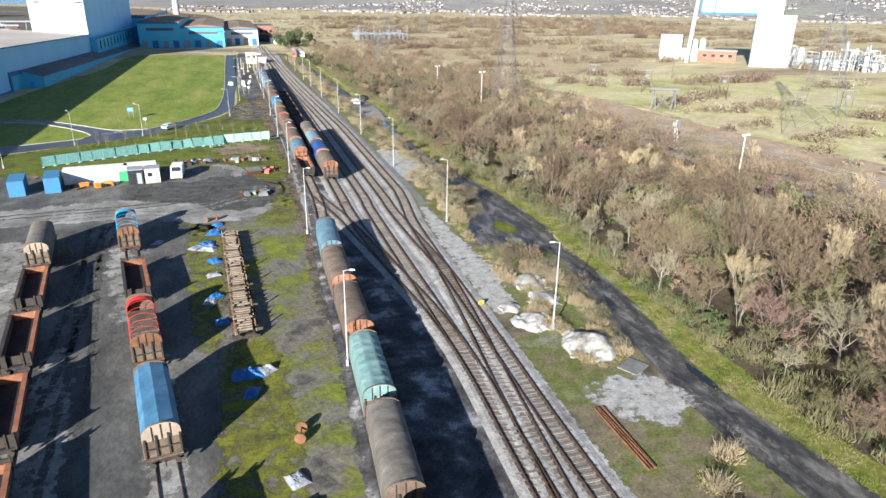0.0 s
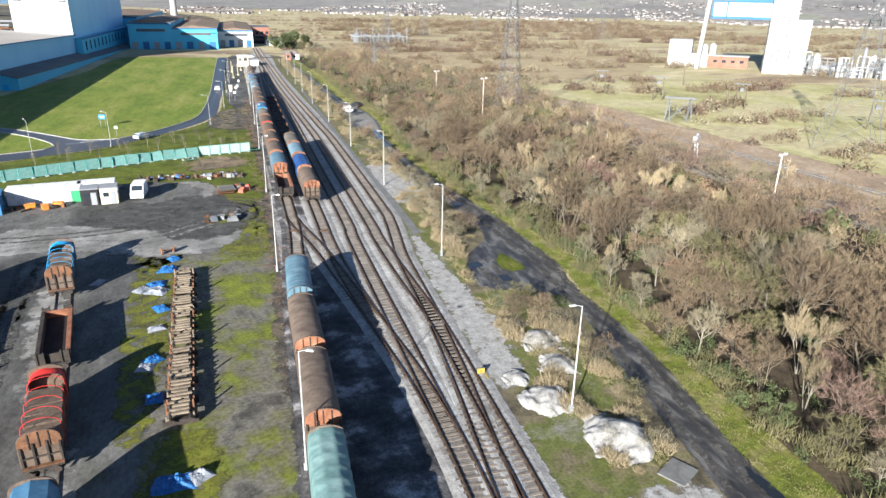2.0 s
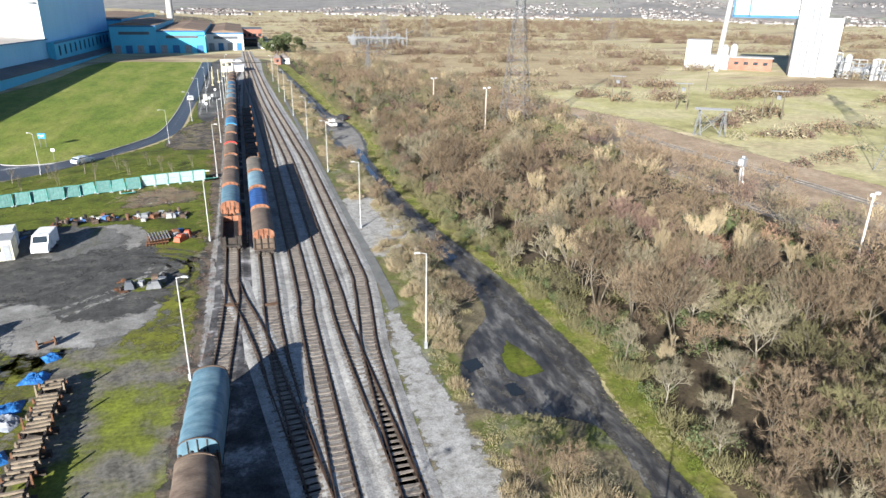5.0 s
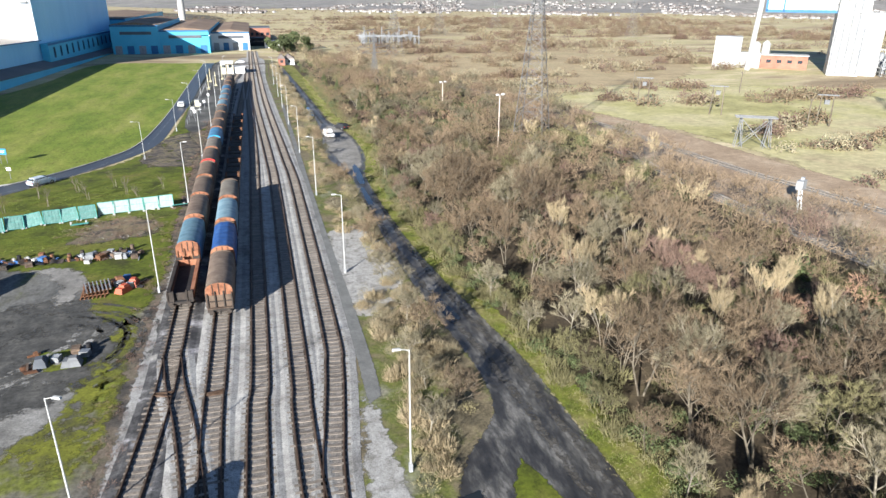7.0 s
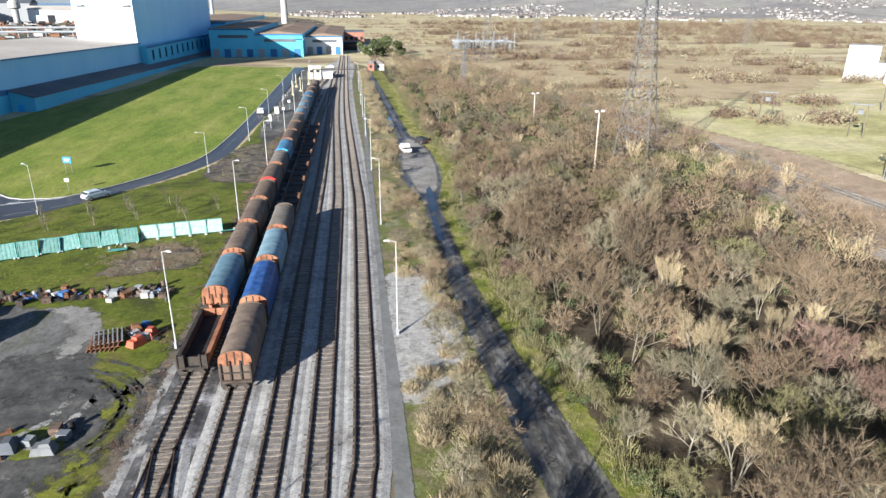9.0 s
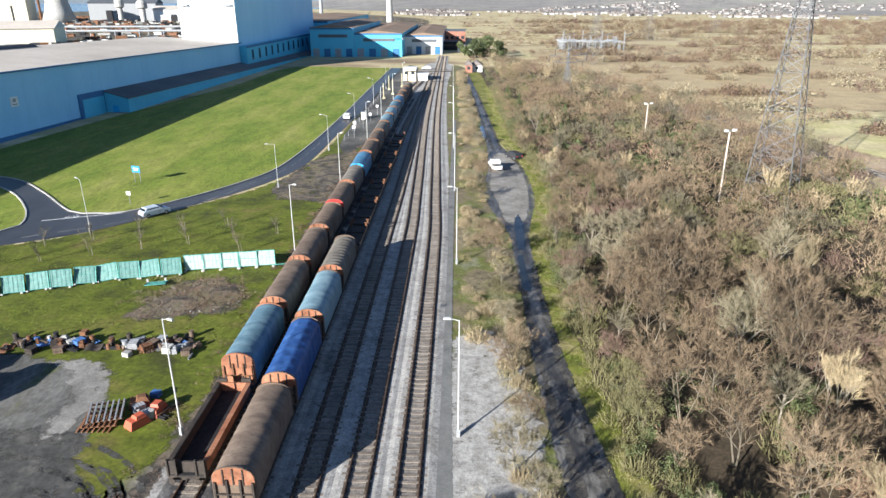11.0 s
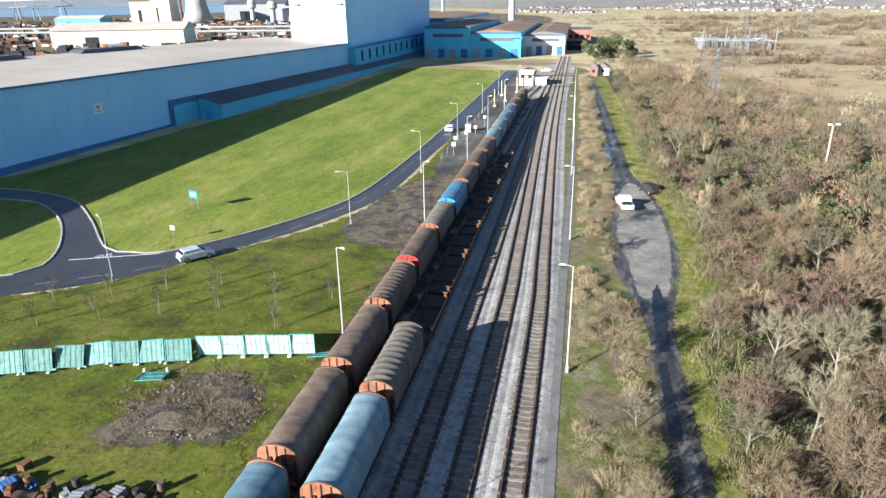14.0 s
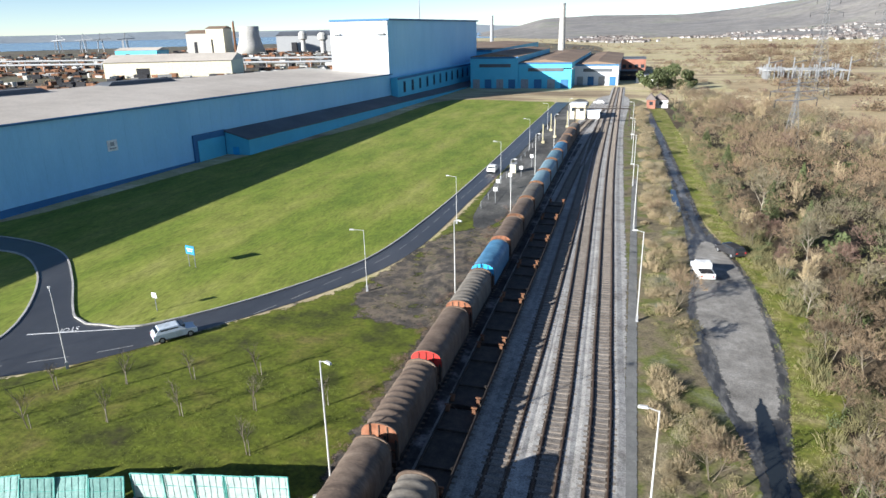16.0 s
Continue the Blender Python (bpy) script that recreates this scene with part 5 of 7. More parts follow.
scatter("spoil_weeds", [(rnd.uniform(-26, -17.5), rnd.uniform(187, 218), rnd.uniform(0.3, 0.8), rnd.uniform(0, 6.28)) for _ in range(170)], [brush(470 + v, 1.0, 0.5, 60, 0.018, 1.2) for v in range(3)], TW["olive"], "low dead weeds on cinder ground", "weeds")
scatter("grass_tufts", [(x, y, rnd.uniform(0.4, 1.0), rnd.uniform(0, 6.28)) for x, y in ((rnd.uniform(-62, -19), rnd.uniform(138, 178)) for _ in range(2600)) if y < 160 + (x + 62) * 0.4], [brush(480 + v, 0.8, 0.28, 26, 0.02, 1.2) for v in range(3)], TW["blade"], "tufts of rough green grass", "grass")
# small trees along the lane
for k, (x, y, sc) in enumerate(((8.2, 93.5, 0.5), (6.8, 97, 0.45), (8.8, 116, 0.5), (8.4, 125, 0.42), (6.6, 70, 0.5), (4.6, 66.5, 0.45), (8.2, 141, 0.5), (8.4, 151, 0.45), (7.4, 166, 0.5), (6.6, 186, 0.5), (6.9, 196, 0.55), (7.6, 228, 0.5), (7.2, 246, 0.5), (9.6, 57, 0.4), (8.6, 50, 0.4), (7.6, 66, 0.42), (6.0, 262, 0.5), (6.4, 285, 0.5), (5.8, 232, 0.45), (6.2, 206, 0.45), (8.6, 104, 0.62), (8.0, 110, 0.55), (7.4, 120, 0.6), (8.4, 133, 0.62), (7.8, 146, 0.55), (7.6, 158, 0.58), (5.6, 91, 0.5), (6.4, 101.5, 0.5))):
    m = pose(x, y, -0.05, 0, 0, k * 77) @ Matrix.Diagonal((sc * 1.15, sc * 1.15, sc, 1))
    copy_thing(PROTO[(0, 4, 5, 2, 10)[k % 5]][0], m).matrix_basis = m
# tufts on the verges
tf = []
for _ in range(2600):
    y = rnd.uniform(10, 330)
    x = 12.8 + 4 * rnd.random() + (3 if 65 < y < 105 else 0)
    if not inside(x, y, LANE):
        tf.append((x, y, rnd.uniform(0.4, 1.0), rnd.uniform(0, 6.28)))
scatter("verge_tufts", tf[::2], [brush(430 + v, 1.0, 0.4, 60, 0.016, 0.9) for v in range(3)], TW["dry"], "pale dry grass tufts along the lane", "grass")
scatter("verge_grass", tf[1::2], [brush(440 + v, 0.7, 0.4, 60, 0.02, 0.9) for v in range(3)], TW["blade"], "green grass tufts along the lane", "grass")
# marsh thickets beyond the railway
mt = []
for _ in range(270):
    cx_, cy_ = rnd.uniform(70, 620), 70 + 950 * rnd.random() ** 1.1
    long_, wide_, lean = rnd.uniform(6, 34) * (0.6 + cy_ / 700), rnd.uniform(1.5, 4.5), rnd.gauss(0.1, 0.25)
    for _k in range(int(long_ * rnd.uniform(0.5, 1.0)) + 4):
        p, q = rnd.gauss(0, 0.5) * long_, rnd.gauss(0, 0.5) * wide_
        x, y = cx_ + p * math.cos(lean) - q * math.sin(lean), cy_ + p * math.sin(lean) + q * math.cos(lean)
        if inside(x, y, WOODS) or (66 < x < 98 and y < 270) or (x < 0.42 * (y - 395) and x < 25):
            continue
        mt.append((x, y, rnd.uniform(0.8, 1.75) * (0.8 + y / 1200), rnd.uniform(0, 6.28)))
for _ in range(3200):
    x, y = rnd.uniform(-15, 140), rnd.uniform(395, 1000)
    if abs(x + 8) > 14 and noise.noise(Vector((x * 0.012, y * 0.03, 6))) > 0.08:
        mt.append((x, y, rnd.uniform(0.5, 1.0), rnd.uniform(0, 6.28)))
rnd.shuffle(mt)
thin = {c: [thicket(900 + v, 2.5, 2.3, 105) for v in range(3)] for c in ("brown", "olive")}
for c, part_ in (("brown", mt[0::4]), ("purple", mt[1::4]), ("brown", mt[2::4]), ("grey", mt[3::4])):
    scatter("marsh_thicket", part_[:1300], thin["brown"], TW[c], "brown leafless thickets on the marsh", "thicket")

# ---- steelworks ----
def ebox(name, c, s, mat, parent, label=""):
    return part(name, Build().box(c, s), mat, parent, label)


hall = thing("steelworks_hall", "long pale blue clad steelworks hall, blued by shade, dusty roof", "factory", pose(-101.9, 212, 0, -1.0, 0, -2.75), "steelworks buildings")
part("wall", Build().box((-0.3, 20, 5.0), (0.6, 300, 20.6)), clad_m, hall)
part("plinth", Build().box((0.05, 20, -1.0), (0.14, 300, 4.6)), cladnavy_m, hall, "dark blue band along the base")
rf = Build().add([(0.5, -130, 15.2), (0.5, 170, 15.2), (-38, 170, 17.6), (-38, -130, 17.6), (0.5, -130, 15.5), (0.5, 170, 15.5), (-38, 170, 17.9), (-38, -130, 17.9)], [(3, 2, 1, 0), (4, 5, 6, 7), (0, 1, 5, 4), (1, 2, 6, 5), (2, 3, 7, 6), (3, 0, 4, 7)])
rf.add([(-38, -130, 17.6), (-38, 170, 17.6), (-80, 170, 14), (-80, -130, 14)], [(0, 1, 2, 3)])
part("roof", rf, roof_m, hall, "dusty beige sheet roof")
part("gutter", Build().box((0.45, 20, 15.35), (0.35, 300, 0.4)), cladnavy_m, hall)
for y in (28, 72):
    part("roof_monitor", Build().box((-37, y, 18.2), (5, 26, 0.9), taper=0.85), roofdark_m, hall, "dark raised roof monitor")
part("sign_board", Build().box((0.06, 23, 8.6), (0.1, 2.6, 2.2)), white_p, hall, "small white wall sign")
part("sign_mark", Build().box((0.12, 23, 8.9), (0.03, 1.0, 0.8)).box((0.12, 23, 8.0), (0.03, 1.8, 0.25)), grey_p, hall)
part("door_surround", Build().box((0.25, 53.2, 3.6), (0.5, 12.4, 7.4)), cladnavy_m, hall)
part("door", Build().box((0.55, 53.4, 2.4), (0.2, 10.2, 6.8)), cladteal_m, hall, "wide teal roller door")
for y in range(-125, 168, 4):
    part("cladding_seam", Build().box((0.005, y, 8.8), (0.03, 0.06, 12.6)), clad_m, hall)

lean_ob = thing("lean_to", "low teal lean-to along the hall with dark roof", "factory", pose(-101.9, 212, 0, -1.0, 0, -2.75), "steelworks buildings")
part("wall", Build().box((3.9, 170, 1.6), (7.0, 222, 6.6)).add([(0.4, 59.0, 4.9), (7.4, 59.0, 4.9), (0.4, 59.0, 6.85), (0.4, 59.2, 4.9), (7.4, 59.2, 4.9), (0.4, 59.2, 6.85)], [(0, 1, 2), (5, 4, 3), (0, 3, 4, 1), (1, 4, 5, 2), (2, 5, 3, 0)]), cladteal_m, lean_ob)
part("roof", Build().add([(7.7, 58.6, 4.9), (7.7, 281, 4.9), (0.2, 281, 6.9), (0.2, 58.6, 6.9), (7.7, 58.6, 5.15), (7.7, 281, 5.15), (0.2, 281, 7.15), (0.2, 58.6, 7.15)], [(3, 2, 1, 0), (4, 5, 6, 7), (0, 1, 5, 4), (1, 2, 6, 5), (2, 3, 7, 6), (3, 0, 4, 7)]), roofdark_m, lean_ob)
part("door", Build().box((3.4, 58.94, 1.5), (1.8, 0.1, 3.0)), bright_blue_p, lean_ob, "bright blue door")

tower = thing("mill_tower", "tall mill building coloured white on its sunlit end, blue in shade", "factory", pose(-93.8, 380, 0, 0, 0, -2.0), "steelworks buildings")
part("wall", Build().box((-12.5, 68, 13.5), (25, 135, 39)), clad_m, tower)
# Same cladding as the walls, given near white for the sun on it.
part("gable", Build().box((-12.5, 0.3, 13.5), (24.9, 0.5, 38.8)), cladwhite_m, tower, "gable end coloured white for sunlight")
part("roof", Build().box((-12, 68, 33.3), (26, 137, 0.7)), cladnavy_m, tower)
for x in (-22, -3):
    part("vent_hood", Build().box((x, -0.6, 28), (3.4, 1.2, 0.5)), grey_p, tower)
part("mast", Build().tube((-8, 60, 34), (-8, 60, 46), 0.4, 0.2), grey_p, tower)
side = thing("window_wing", "teal wing with a row of tall slot windows", "factory", pose(-93.6, 380, 0, 0, 0, -2.0), "steelworks buildings")
part("wall", Build().box((1.5, 66, 3.5), (3.0, 131, 15)), cladteal_m, side)
part("trim", Build().box((3.06, 66, 10.6), (0.1, 131, 0.9)), cladnavy_m, side)
for k in range(12):
    w_ = part("window", Build().box((3.06, 8 + k * 9.6, 7.0), (0.12, 2.6, 4.6)), cladnavy_m, side)
    part("pane", Build().box((3.13, 8 + k * 9.6, 7.0), (0.06, 2.0, 4.0)), glass_m, w_)

for x0, x1, y0, d, h, wm, rm, lab in ((-80, -55.5, 462, 130, 15.5, cladteal_m, roofbrown_m, "teal clad mill bay with a rusty roof"), (-55.5, -29, 463, 150, 12.6, cladteal_m, roofbrown_m, "teal clad mill bay with a brown roof"),
                                      (-29, -7, 482, 140, 10.6, cladwhite_m, roofbrown_m, "white clad mill bay with dark canopy"), (-140, -81, 520, 200, 17, cladteal_m, roofbrown_m, "teal clad mill bay with a rusty roof")):
    t = thing("mill_bay", lab, "factory", pose((x0 + x1) / 2, y0 + d / 2, 0), "steelworks buildings")
    w = x1 - x0
    part("wall", Build().box((0, 0, h / 2 - 0.5), (w, d, h + 1)), wm, t)
    part("roof", Build().add([(-w / 2 - 0.4, -d / 2 - 0.4, h), (w / 2 + 0.4, -d / 2 - 0.4, h), (w / 2 + 0.4, d / 2, h), (-w / 2 - 0.4, d / 2, h), (0, -d / 2 - 0.4, h + 1.4), (0, d / 2, h + 1.4)], [(0, 3, 5, 4), (1, 4, 5, 2), (0, 4, 1), (2, 5, 3), (0, 1, 2, 3)]), rm, t)
    part("louvre_band", Build().box((0.5, -d / 2 - 0.1, h * 0.72), (w * 0.66, 0.3, 1.6)), roofdark_m, t)
    part("trim", Build().box((0, -d / 2 - 0.08, h - 0.5), (w, 0.2, 0.8)), cladnavy_m, t)
    for k in range(4):
        part("bay_door", Build().box((-w / 2 + w * (k + 0.5) / 4, -d / 2 - 0.06, 2.2), (w / 7, 0.16, 4.4)), cladnavy_m if k % 2 else grey_p, t)
t = thing("canopy_roof", "yellow-trimmed white canopy at the mill end", "canopy", pose(-31, 476, 0), "steelworks buildings")
part("roof", Build().box((0, 0, 9.6), (5, 26, 0.5)), cladwhite_m, t)
for y in (-12, -4, 4, 12):
    part("column", Build().box((0, y, 4.7), (0.5, 0.5, 9.4)), paint("yellow_trim", (0.62, 0.42, 0.10)) if y == -12 else grey_p, t)
for x, y, w, d, h, m_, lab in ((0, 560, 14, 30, 10, brick_m, "orange brick office block"), (8, 500, 12, 9, 4, white_p, "white flat-roofed shed by the works"), (-3, 520, 10, 10, 5, dark_m, "dark low shed beside works")):
    t = thing("shed", lab, "building", pose(x, y, 0))
    part("wall", Build().box((0, 0, h / 2), (w, d, h)), m_, t)
    part("roof", Build().box((0, 0, h + 0.15), (w + 0.6, d + 0.6, 0.3)), roofdark_m, t)
    for k in range(4):
        part("window", Build().box((-w / 2 + w * (k + 0.5) / 4, -d / 2 - 0.03, h * 0.6), (w / 7, 0.1, h * 0.2)), glass_m, t)


def stack(x, y, h, r, lab, mat=concrete_m):
    t = thing("chimney", lab, "chimney", pose(x, y, 0), "chimneys")
    part("shaft", Build().lathe([(r, 0), (r * 0.85, h * 0.5), (r * 0.7, h)], 16), mat, t)
    part("rim", Build().lathe([(r * 0.76, h - 1.5), (r * 0.76, h + 0.2)], 16), grey_p, t)


stack(-92, 1020, 57, 4.6, "tall pale concrete chimney")
stack(-205, 1120, 46, 3, "slim distant works chimney", grey_p)
stack(-560, 1000, 46, 2, "slim distant works chimney", rust_m)

# works beyond the hall
def shed(x, y, w, d, h, rz, wm, rm, lab):
    t = thing("works_shed", lab, "factory", pose(x, y, 0, 0, 0, rz), "distant works")
    part("wall", Build().box((0, 0, h / 2), (w, d, h)), wm, t)
    part("roof", Build().add([(-w / 2 - 1, -d / 2 - 1, h), (w / 2 + 1, -d / 2 - 1, h), (w / 2 + 1, d / 2 + 1, h), (-w / 2 - 1, d / 2 + 1, h), (-w / 2 - 1, 0, h + d * 0.12), (w / 2 + 1, 0, h + d * 0.12)], [(0, 1, 5, 4), (3, 4, 5, 2), (0, 4, 3), (1, 2, 5), (3, 2, 1, 0)]), rm, t)
    part("door", Build().box((-w * 0.2, -d / 2 - 0.1, h * 0.3), (w * 0.1, 0.3, h * 0.6)), dark_m, t)


t = thing("cooling_tower", "grey concrete cooling tower", "cooling tower", pose(-526, 985, 0), "distant works")
part("shell", Build().lathe([(22, 0), (16.5, 14), (13.5, 26), (13.8, 38)], 32), concrete_m, t, smooth=True)
for x, y, r, h in ((-456, 1010, 6, 30), (-430, 1020, 7, 28)):
    t = thing("water_tower", "grey concrete water tower", "tower", pose(x, y, 0), "distant works")
    part("stem", Build().lathe([(r * 0.55, 0), (r * 0.55, h * 0.6)], 16), concrete_m, t)
    part("tank", Build().lathe([(r * 0.6, h * 0.6), (r, h * 0.66), (r, h * 0.9), (r * 0.6, h)], 16), concrete_m, t)
shed(-330, 560, 90, 40, 11, 20, cream_p, roof_m, "cream works shed with a beige roof")
shed(-620, 1020, 46, 40, 30, 10, concrete_m, roofbrown_m, "tall concrete furnace house")
shed(-585, 1000, 26, 30, 36, 10, cream_p, roofbrown_m, "tall cream furnace house")
shed(-480, 1080, 90, 50, 24, 12, grey_p, roofdark_m, "grey works shed with a stepped roof")
shed(-380, 1060, 90, 40, 16, 8, cladwhite_m, roof_m, "pale sheet-clad works shed")
shed(-640, 900, 60, 30, 10, 8, cladteal_m, roof_m, "teal sheet-clad works shed")
yard_b, yard_d, yard_r = Build(), Build(), Build()
for k in range(2200):
    az, r = radians(rnd.uniform(-66, -20)), rnd.uniform(300, 1300)
    x, y = r * math.sin(az), 125 + r * math.cos(az)
    if x > -150 - 0.05 * y:
        continue
    s = rnd.choice((yard_b, yard_d, yard_d, yard_r, yard_r))
    s.box((x, y, 1.2), (rnd.uniform(1.5, 10), rnd.uniform(1.5, 6), rnd.uniform(1.0, 4)), rnd.uniform(-20, 40))
single("stock_yard", yard_b, concrete_m, "pale stacks and huts in the distant works yard", "stock yard", kind="stuff")
single("stock_yard", yard_d, rust_m, "rusty stock stacks in the distant works yard", "stock yard", kind="stuff")
single("stock_yard", yard_r, dark_m, "dark sheds and machines in the distant works yard", "stock yard", kind="stuff")
bush = []
for k in range(2200):
    az, r = radians(rnd.uniform(-66, -24)), rnd.uniform(230, 1000)
    x, y = r * math.sin(az), 125 + r * math.cos(az)
    if x < -175 and noise.noise(Vector((x * 0.015, y * 0.015, 4))) > 0:
        bush.append((x, y, rnd.uniform(0.5, 1.0), rnd.uniform(0, 6.28)))
scatter("works_thicket", bush[:900], thin["olive"], TW["brown"], "dark thickets between the works", "thicket")
pipe = Build()
for z, y0 in ((6, 640), (7, 700)):
    pipe.tube((-760, y0 - 60, z), (-190, y0, z), 0.9, n=8)
    for k in range(30):
        pipe.beam((-750 + k * 19, y0 - 60 + k * 2, 0), (-750 + k * 19, y0 - 60 + k * 2, z), 0.5)
single("pipe_bridge", pipe, grey_p, "long grey pipe bridge across the works", "pipe bridge")
for k in range(4):
    t = thing("dock_crane", "grey dock crane on the far shore", "crane", pose(-1060 + k * 31 + (k % 2) * 9, 1180 + 20 * k, 0, 0, 0, 20 * k), "dock cranes")
    b = Build()
    for x in (-5, 5):
        b.beam((x, -4, 0), (x * 0.7, -3, 22), 1.2).beam((x, 4, 0), (x * 0.7, 3, 22), 1.2)
    part("portal", b, grey_p, t)
    part("boom", Build().beam((-14, 0, 22), (20, 0, 24), 1.4).beam((0, 0, 22), (2, 0, 34), 1.2).beam((2, 0, 34), (20, 0, 24), 0.6), grey_p, t)

# ---- process plant on the right ----
plant_p = paint("dull_white_plant_paint", (0.43, 0.43, 0.42))
pl = thing("plant_tower", "tall white process tower with blue-trimmed conveyor gallery", "plant", pose(246, 292, 0, 0, 0, -40), "process plant")
part("tower_block", Build().box((0, 0, 23), (12, 14, 46)), plant_p, pl)
for z in range(6, 44, 5):
    part("platform", Build().box((0, -7.2, z), (12.6, 0.8, 0.4)).box((6.2, 0, z), (0.8, 14.6, 0.4)), grey_p, pl)
for k in range(16):
    part("cladding_panel", Build().box((-4.6 + 3.0 * (k % 4), -7.06, 9 + 10 * (k // 4) + k % 3), (1.6 + 0.5 * (k % 2), 0.16, 2.4 + k % 3)), (grey_p, galv_m, cream_p)[k % 3], pl)
for k in range(5):
    part("downpipe", Build().tube((-5.4 + 2.6 * k, -7.5, 1), (-5.4 + 2.6 * k, -7.5, 20 + 5 * (k % 4)), 0.28, n=8), galv_m, pl)
part("annex_block", Build().box((9, 4, 13), (8, 14, 26)), plant_p, pl)
g = part("gallery", Build().box((-20, 2, 30), (28, 7, 8)), plant_p, pl)
part("blue_trim", Build().box((-20, -1.6, 26.2), (28.4, 0.4, 1.2)).box((-20, -1.6, 34), (28.4, 0.4, 0.8)).box((-34, -1.6, 30), (0.9, 0.4, 8)).box((-27, -1.6, 30), (0.7, 0.4, 8)), cladnavy_m, g, "blue steel trim")
g = part("upper_house", Build().box((-14, 3, 40), (20, 8, 11)), plant_p, pl)
part("blue_trim", Build().box((-14, -1.1, 34.8), (20.4, 0.3, 1.0)).box((-24, -1.1, 40), (1.0, 0.4, 11)), cladnavy_m, g)
part("stack_pipe", Build().tube((-38, 0, 0), (-34.5, 0, 62), 1.2, 1.0, 12), plant_p, pl, "slim white flue stack")
pb = thing("plant_building", "white plant building beside the stack", "building", pose(221, 337, 0, 0, 0, -40), "process plant")
part("wall", Build().box((0, 0, 7), (12, 12, 14)), plant_p, pb)
part("low_wing", Build().box((9, -3, 3.5), (12, 8, 7)), plant_p, pb)
pb = thing("plant_building", "low orange brick plant building", "building", pose(239, 322, 0, 0, 0, -40), "process plant")
part("wall", Build().box((0, 0, 3), (24, 10, 6)), brick_m, pb)
part("roof", Build().box((0, 0, 6.2), (25, 11, 0.4)), concrete_m, pb)
for k in range(5):
    part("window", Build().box((-9 + 4.5 * k, -5.03, 3.4), (2, 0.1, 1.4)), glass_m, pb)
for k, (x, y, r, h) in enumerate(((229, 327, 2.0, 12), (233, 325, 1.8, 12.5), (318, 262, 5, 15), (330, 256, 5, 17), (305, 262, 2.2, 9))):
    t = thing("silo", "white steel silo at the process plant", "silo", pose(x, y, 0), "plant silos")
    part("shell", Build().lathe([(r, 0), (r, h * 0.9), (r * 0.4, h)], 20), plant_p, t)
rp = random.Random(9)
for k in range(46):
    u, v = rp.uniform(0, 62), rp.uniform(-8, 14)
    x, y = 257 + u * 0.77 + v * 0.64, 283 - u * 0.64 + v * 0.77
    t = thing("process_vessel", "pale steel process vessel with pipework", "vessel", pose(x, y, 0, 0, 0, rp.uniform(0, 90)), "process vessels")
    h, r = rp.uniform(4, 15), rp.uniform(0.6, 2.2)
    if k % 3 == 0:
        part("drum", Build().tube((-3, 0, 3), (3, 0, 3), r, n=12), grey_p if k % 2 else plant_p, t)
        part("saddle", Build().box((-1.6, 0, 1.2), (0.5, 1.6, 2.6)).box((1.6, 0, 1.2), (0.5, 1.6, 2.6)), concrete_m, t)
    else:
        part("column", Build().lathe([(r * 0.7, 0), (r * 0.7, h * 0.92), (r * 0.25, h)], 12), plant_p if k % 2 else galv_m, t)
    fr = Build()
    for a_ in (-2.4, 2.4):
        for c_ in (-2.4, 2.4):
            fr.beam((a_, c_, 0), (a_, c_, h * 0.7), 0.25)
        for z in (0.35, 0.7):
            fr.beam((a_, -2.4, h * z), (a_, 2.4, h * z), 0.25).beam((-2.4, a_, h * z), (2.4, a_, h * z), 0.25)
    part("pipe_frame", fr, galv_m if k % 2 else plant_p, t)

# ---- pylons and poles ----
def pylon(m, h, half, label):
    t = thing("pylon", label, "pylon", m, "lattice pylons")
    def w(z):
        return half * (1 - 0.72 * min(z / (h * 0.6), 1)) if z < h * 0.6 else half * 0.28 * (1 - 0.75 * (z - h * 0.6) / (h * 0.4))
    legs, br = Build(), Build()
    levels = [0]
    while levels[-1] < h - 1:
        levels.append(min(h, levels[-1] + max(1.6, 1.3 * w(levels[-1]))))
    th = 0.07
    for z0, z1 in zip(levels, levels[1:]):
        a_, c_ = w(z0), w(z1)
        for sx, sy in ((1, 1), (1, -1), (-1, -1), (-1, 1)):
            legs.beam((sx * a_, sy * a_, z0), (sx * c_, sy * c_, z1), th * 1.5)
        for p, q in (((1, 1), (1, -1)), ((1, -1), (-1, -1)), ((-1, -1), (-1, 1)), ((-1, 1), (1, 1))):
            br.beam((p[0] * a_, p[1] * a_, z0), (q[0] * c_, q[1] * c_, z1), th * 0.8).beam((q[0] * a_, q[1] * a_, z0), (p[0] * c_, p[1] * c_, z1), th * 0.8)
            br.beam((p[0] * c_, p[1] * c_, z1), (q[0] * c_, q[1] * c_, z1), th * 0.8)
    part("leg_frame", legs, oldsteel_m, t)
    part("bracing", br, oldsteel_m, t)
    for f, ln in ((0.68, 5.5), (0.80, 7), (0.92, 5)):
        for s in (-1, 1):
            c = Build().beam((0, 0.5, h * f), (s * ln, 0, h * f + 0.3), 0.14).beam((0, -0.5, h * f), (s * ln, 0, h * f + 0.3), 0.14).beam((0, 0, h * f + 1.6), (s * ln, 0, h * f + 0.3), 0.14)
            ca = part("cross_arm", c, oldsteel_m, t)
            part("insulator", Build().tube((s * ln, 0, h * f + 0.3), (s * ln, 0, h * f - 1.4), 0.1, n=6), dark_m, ca)
    return t


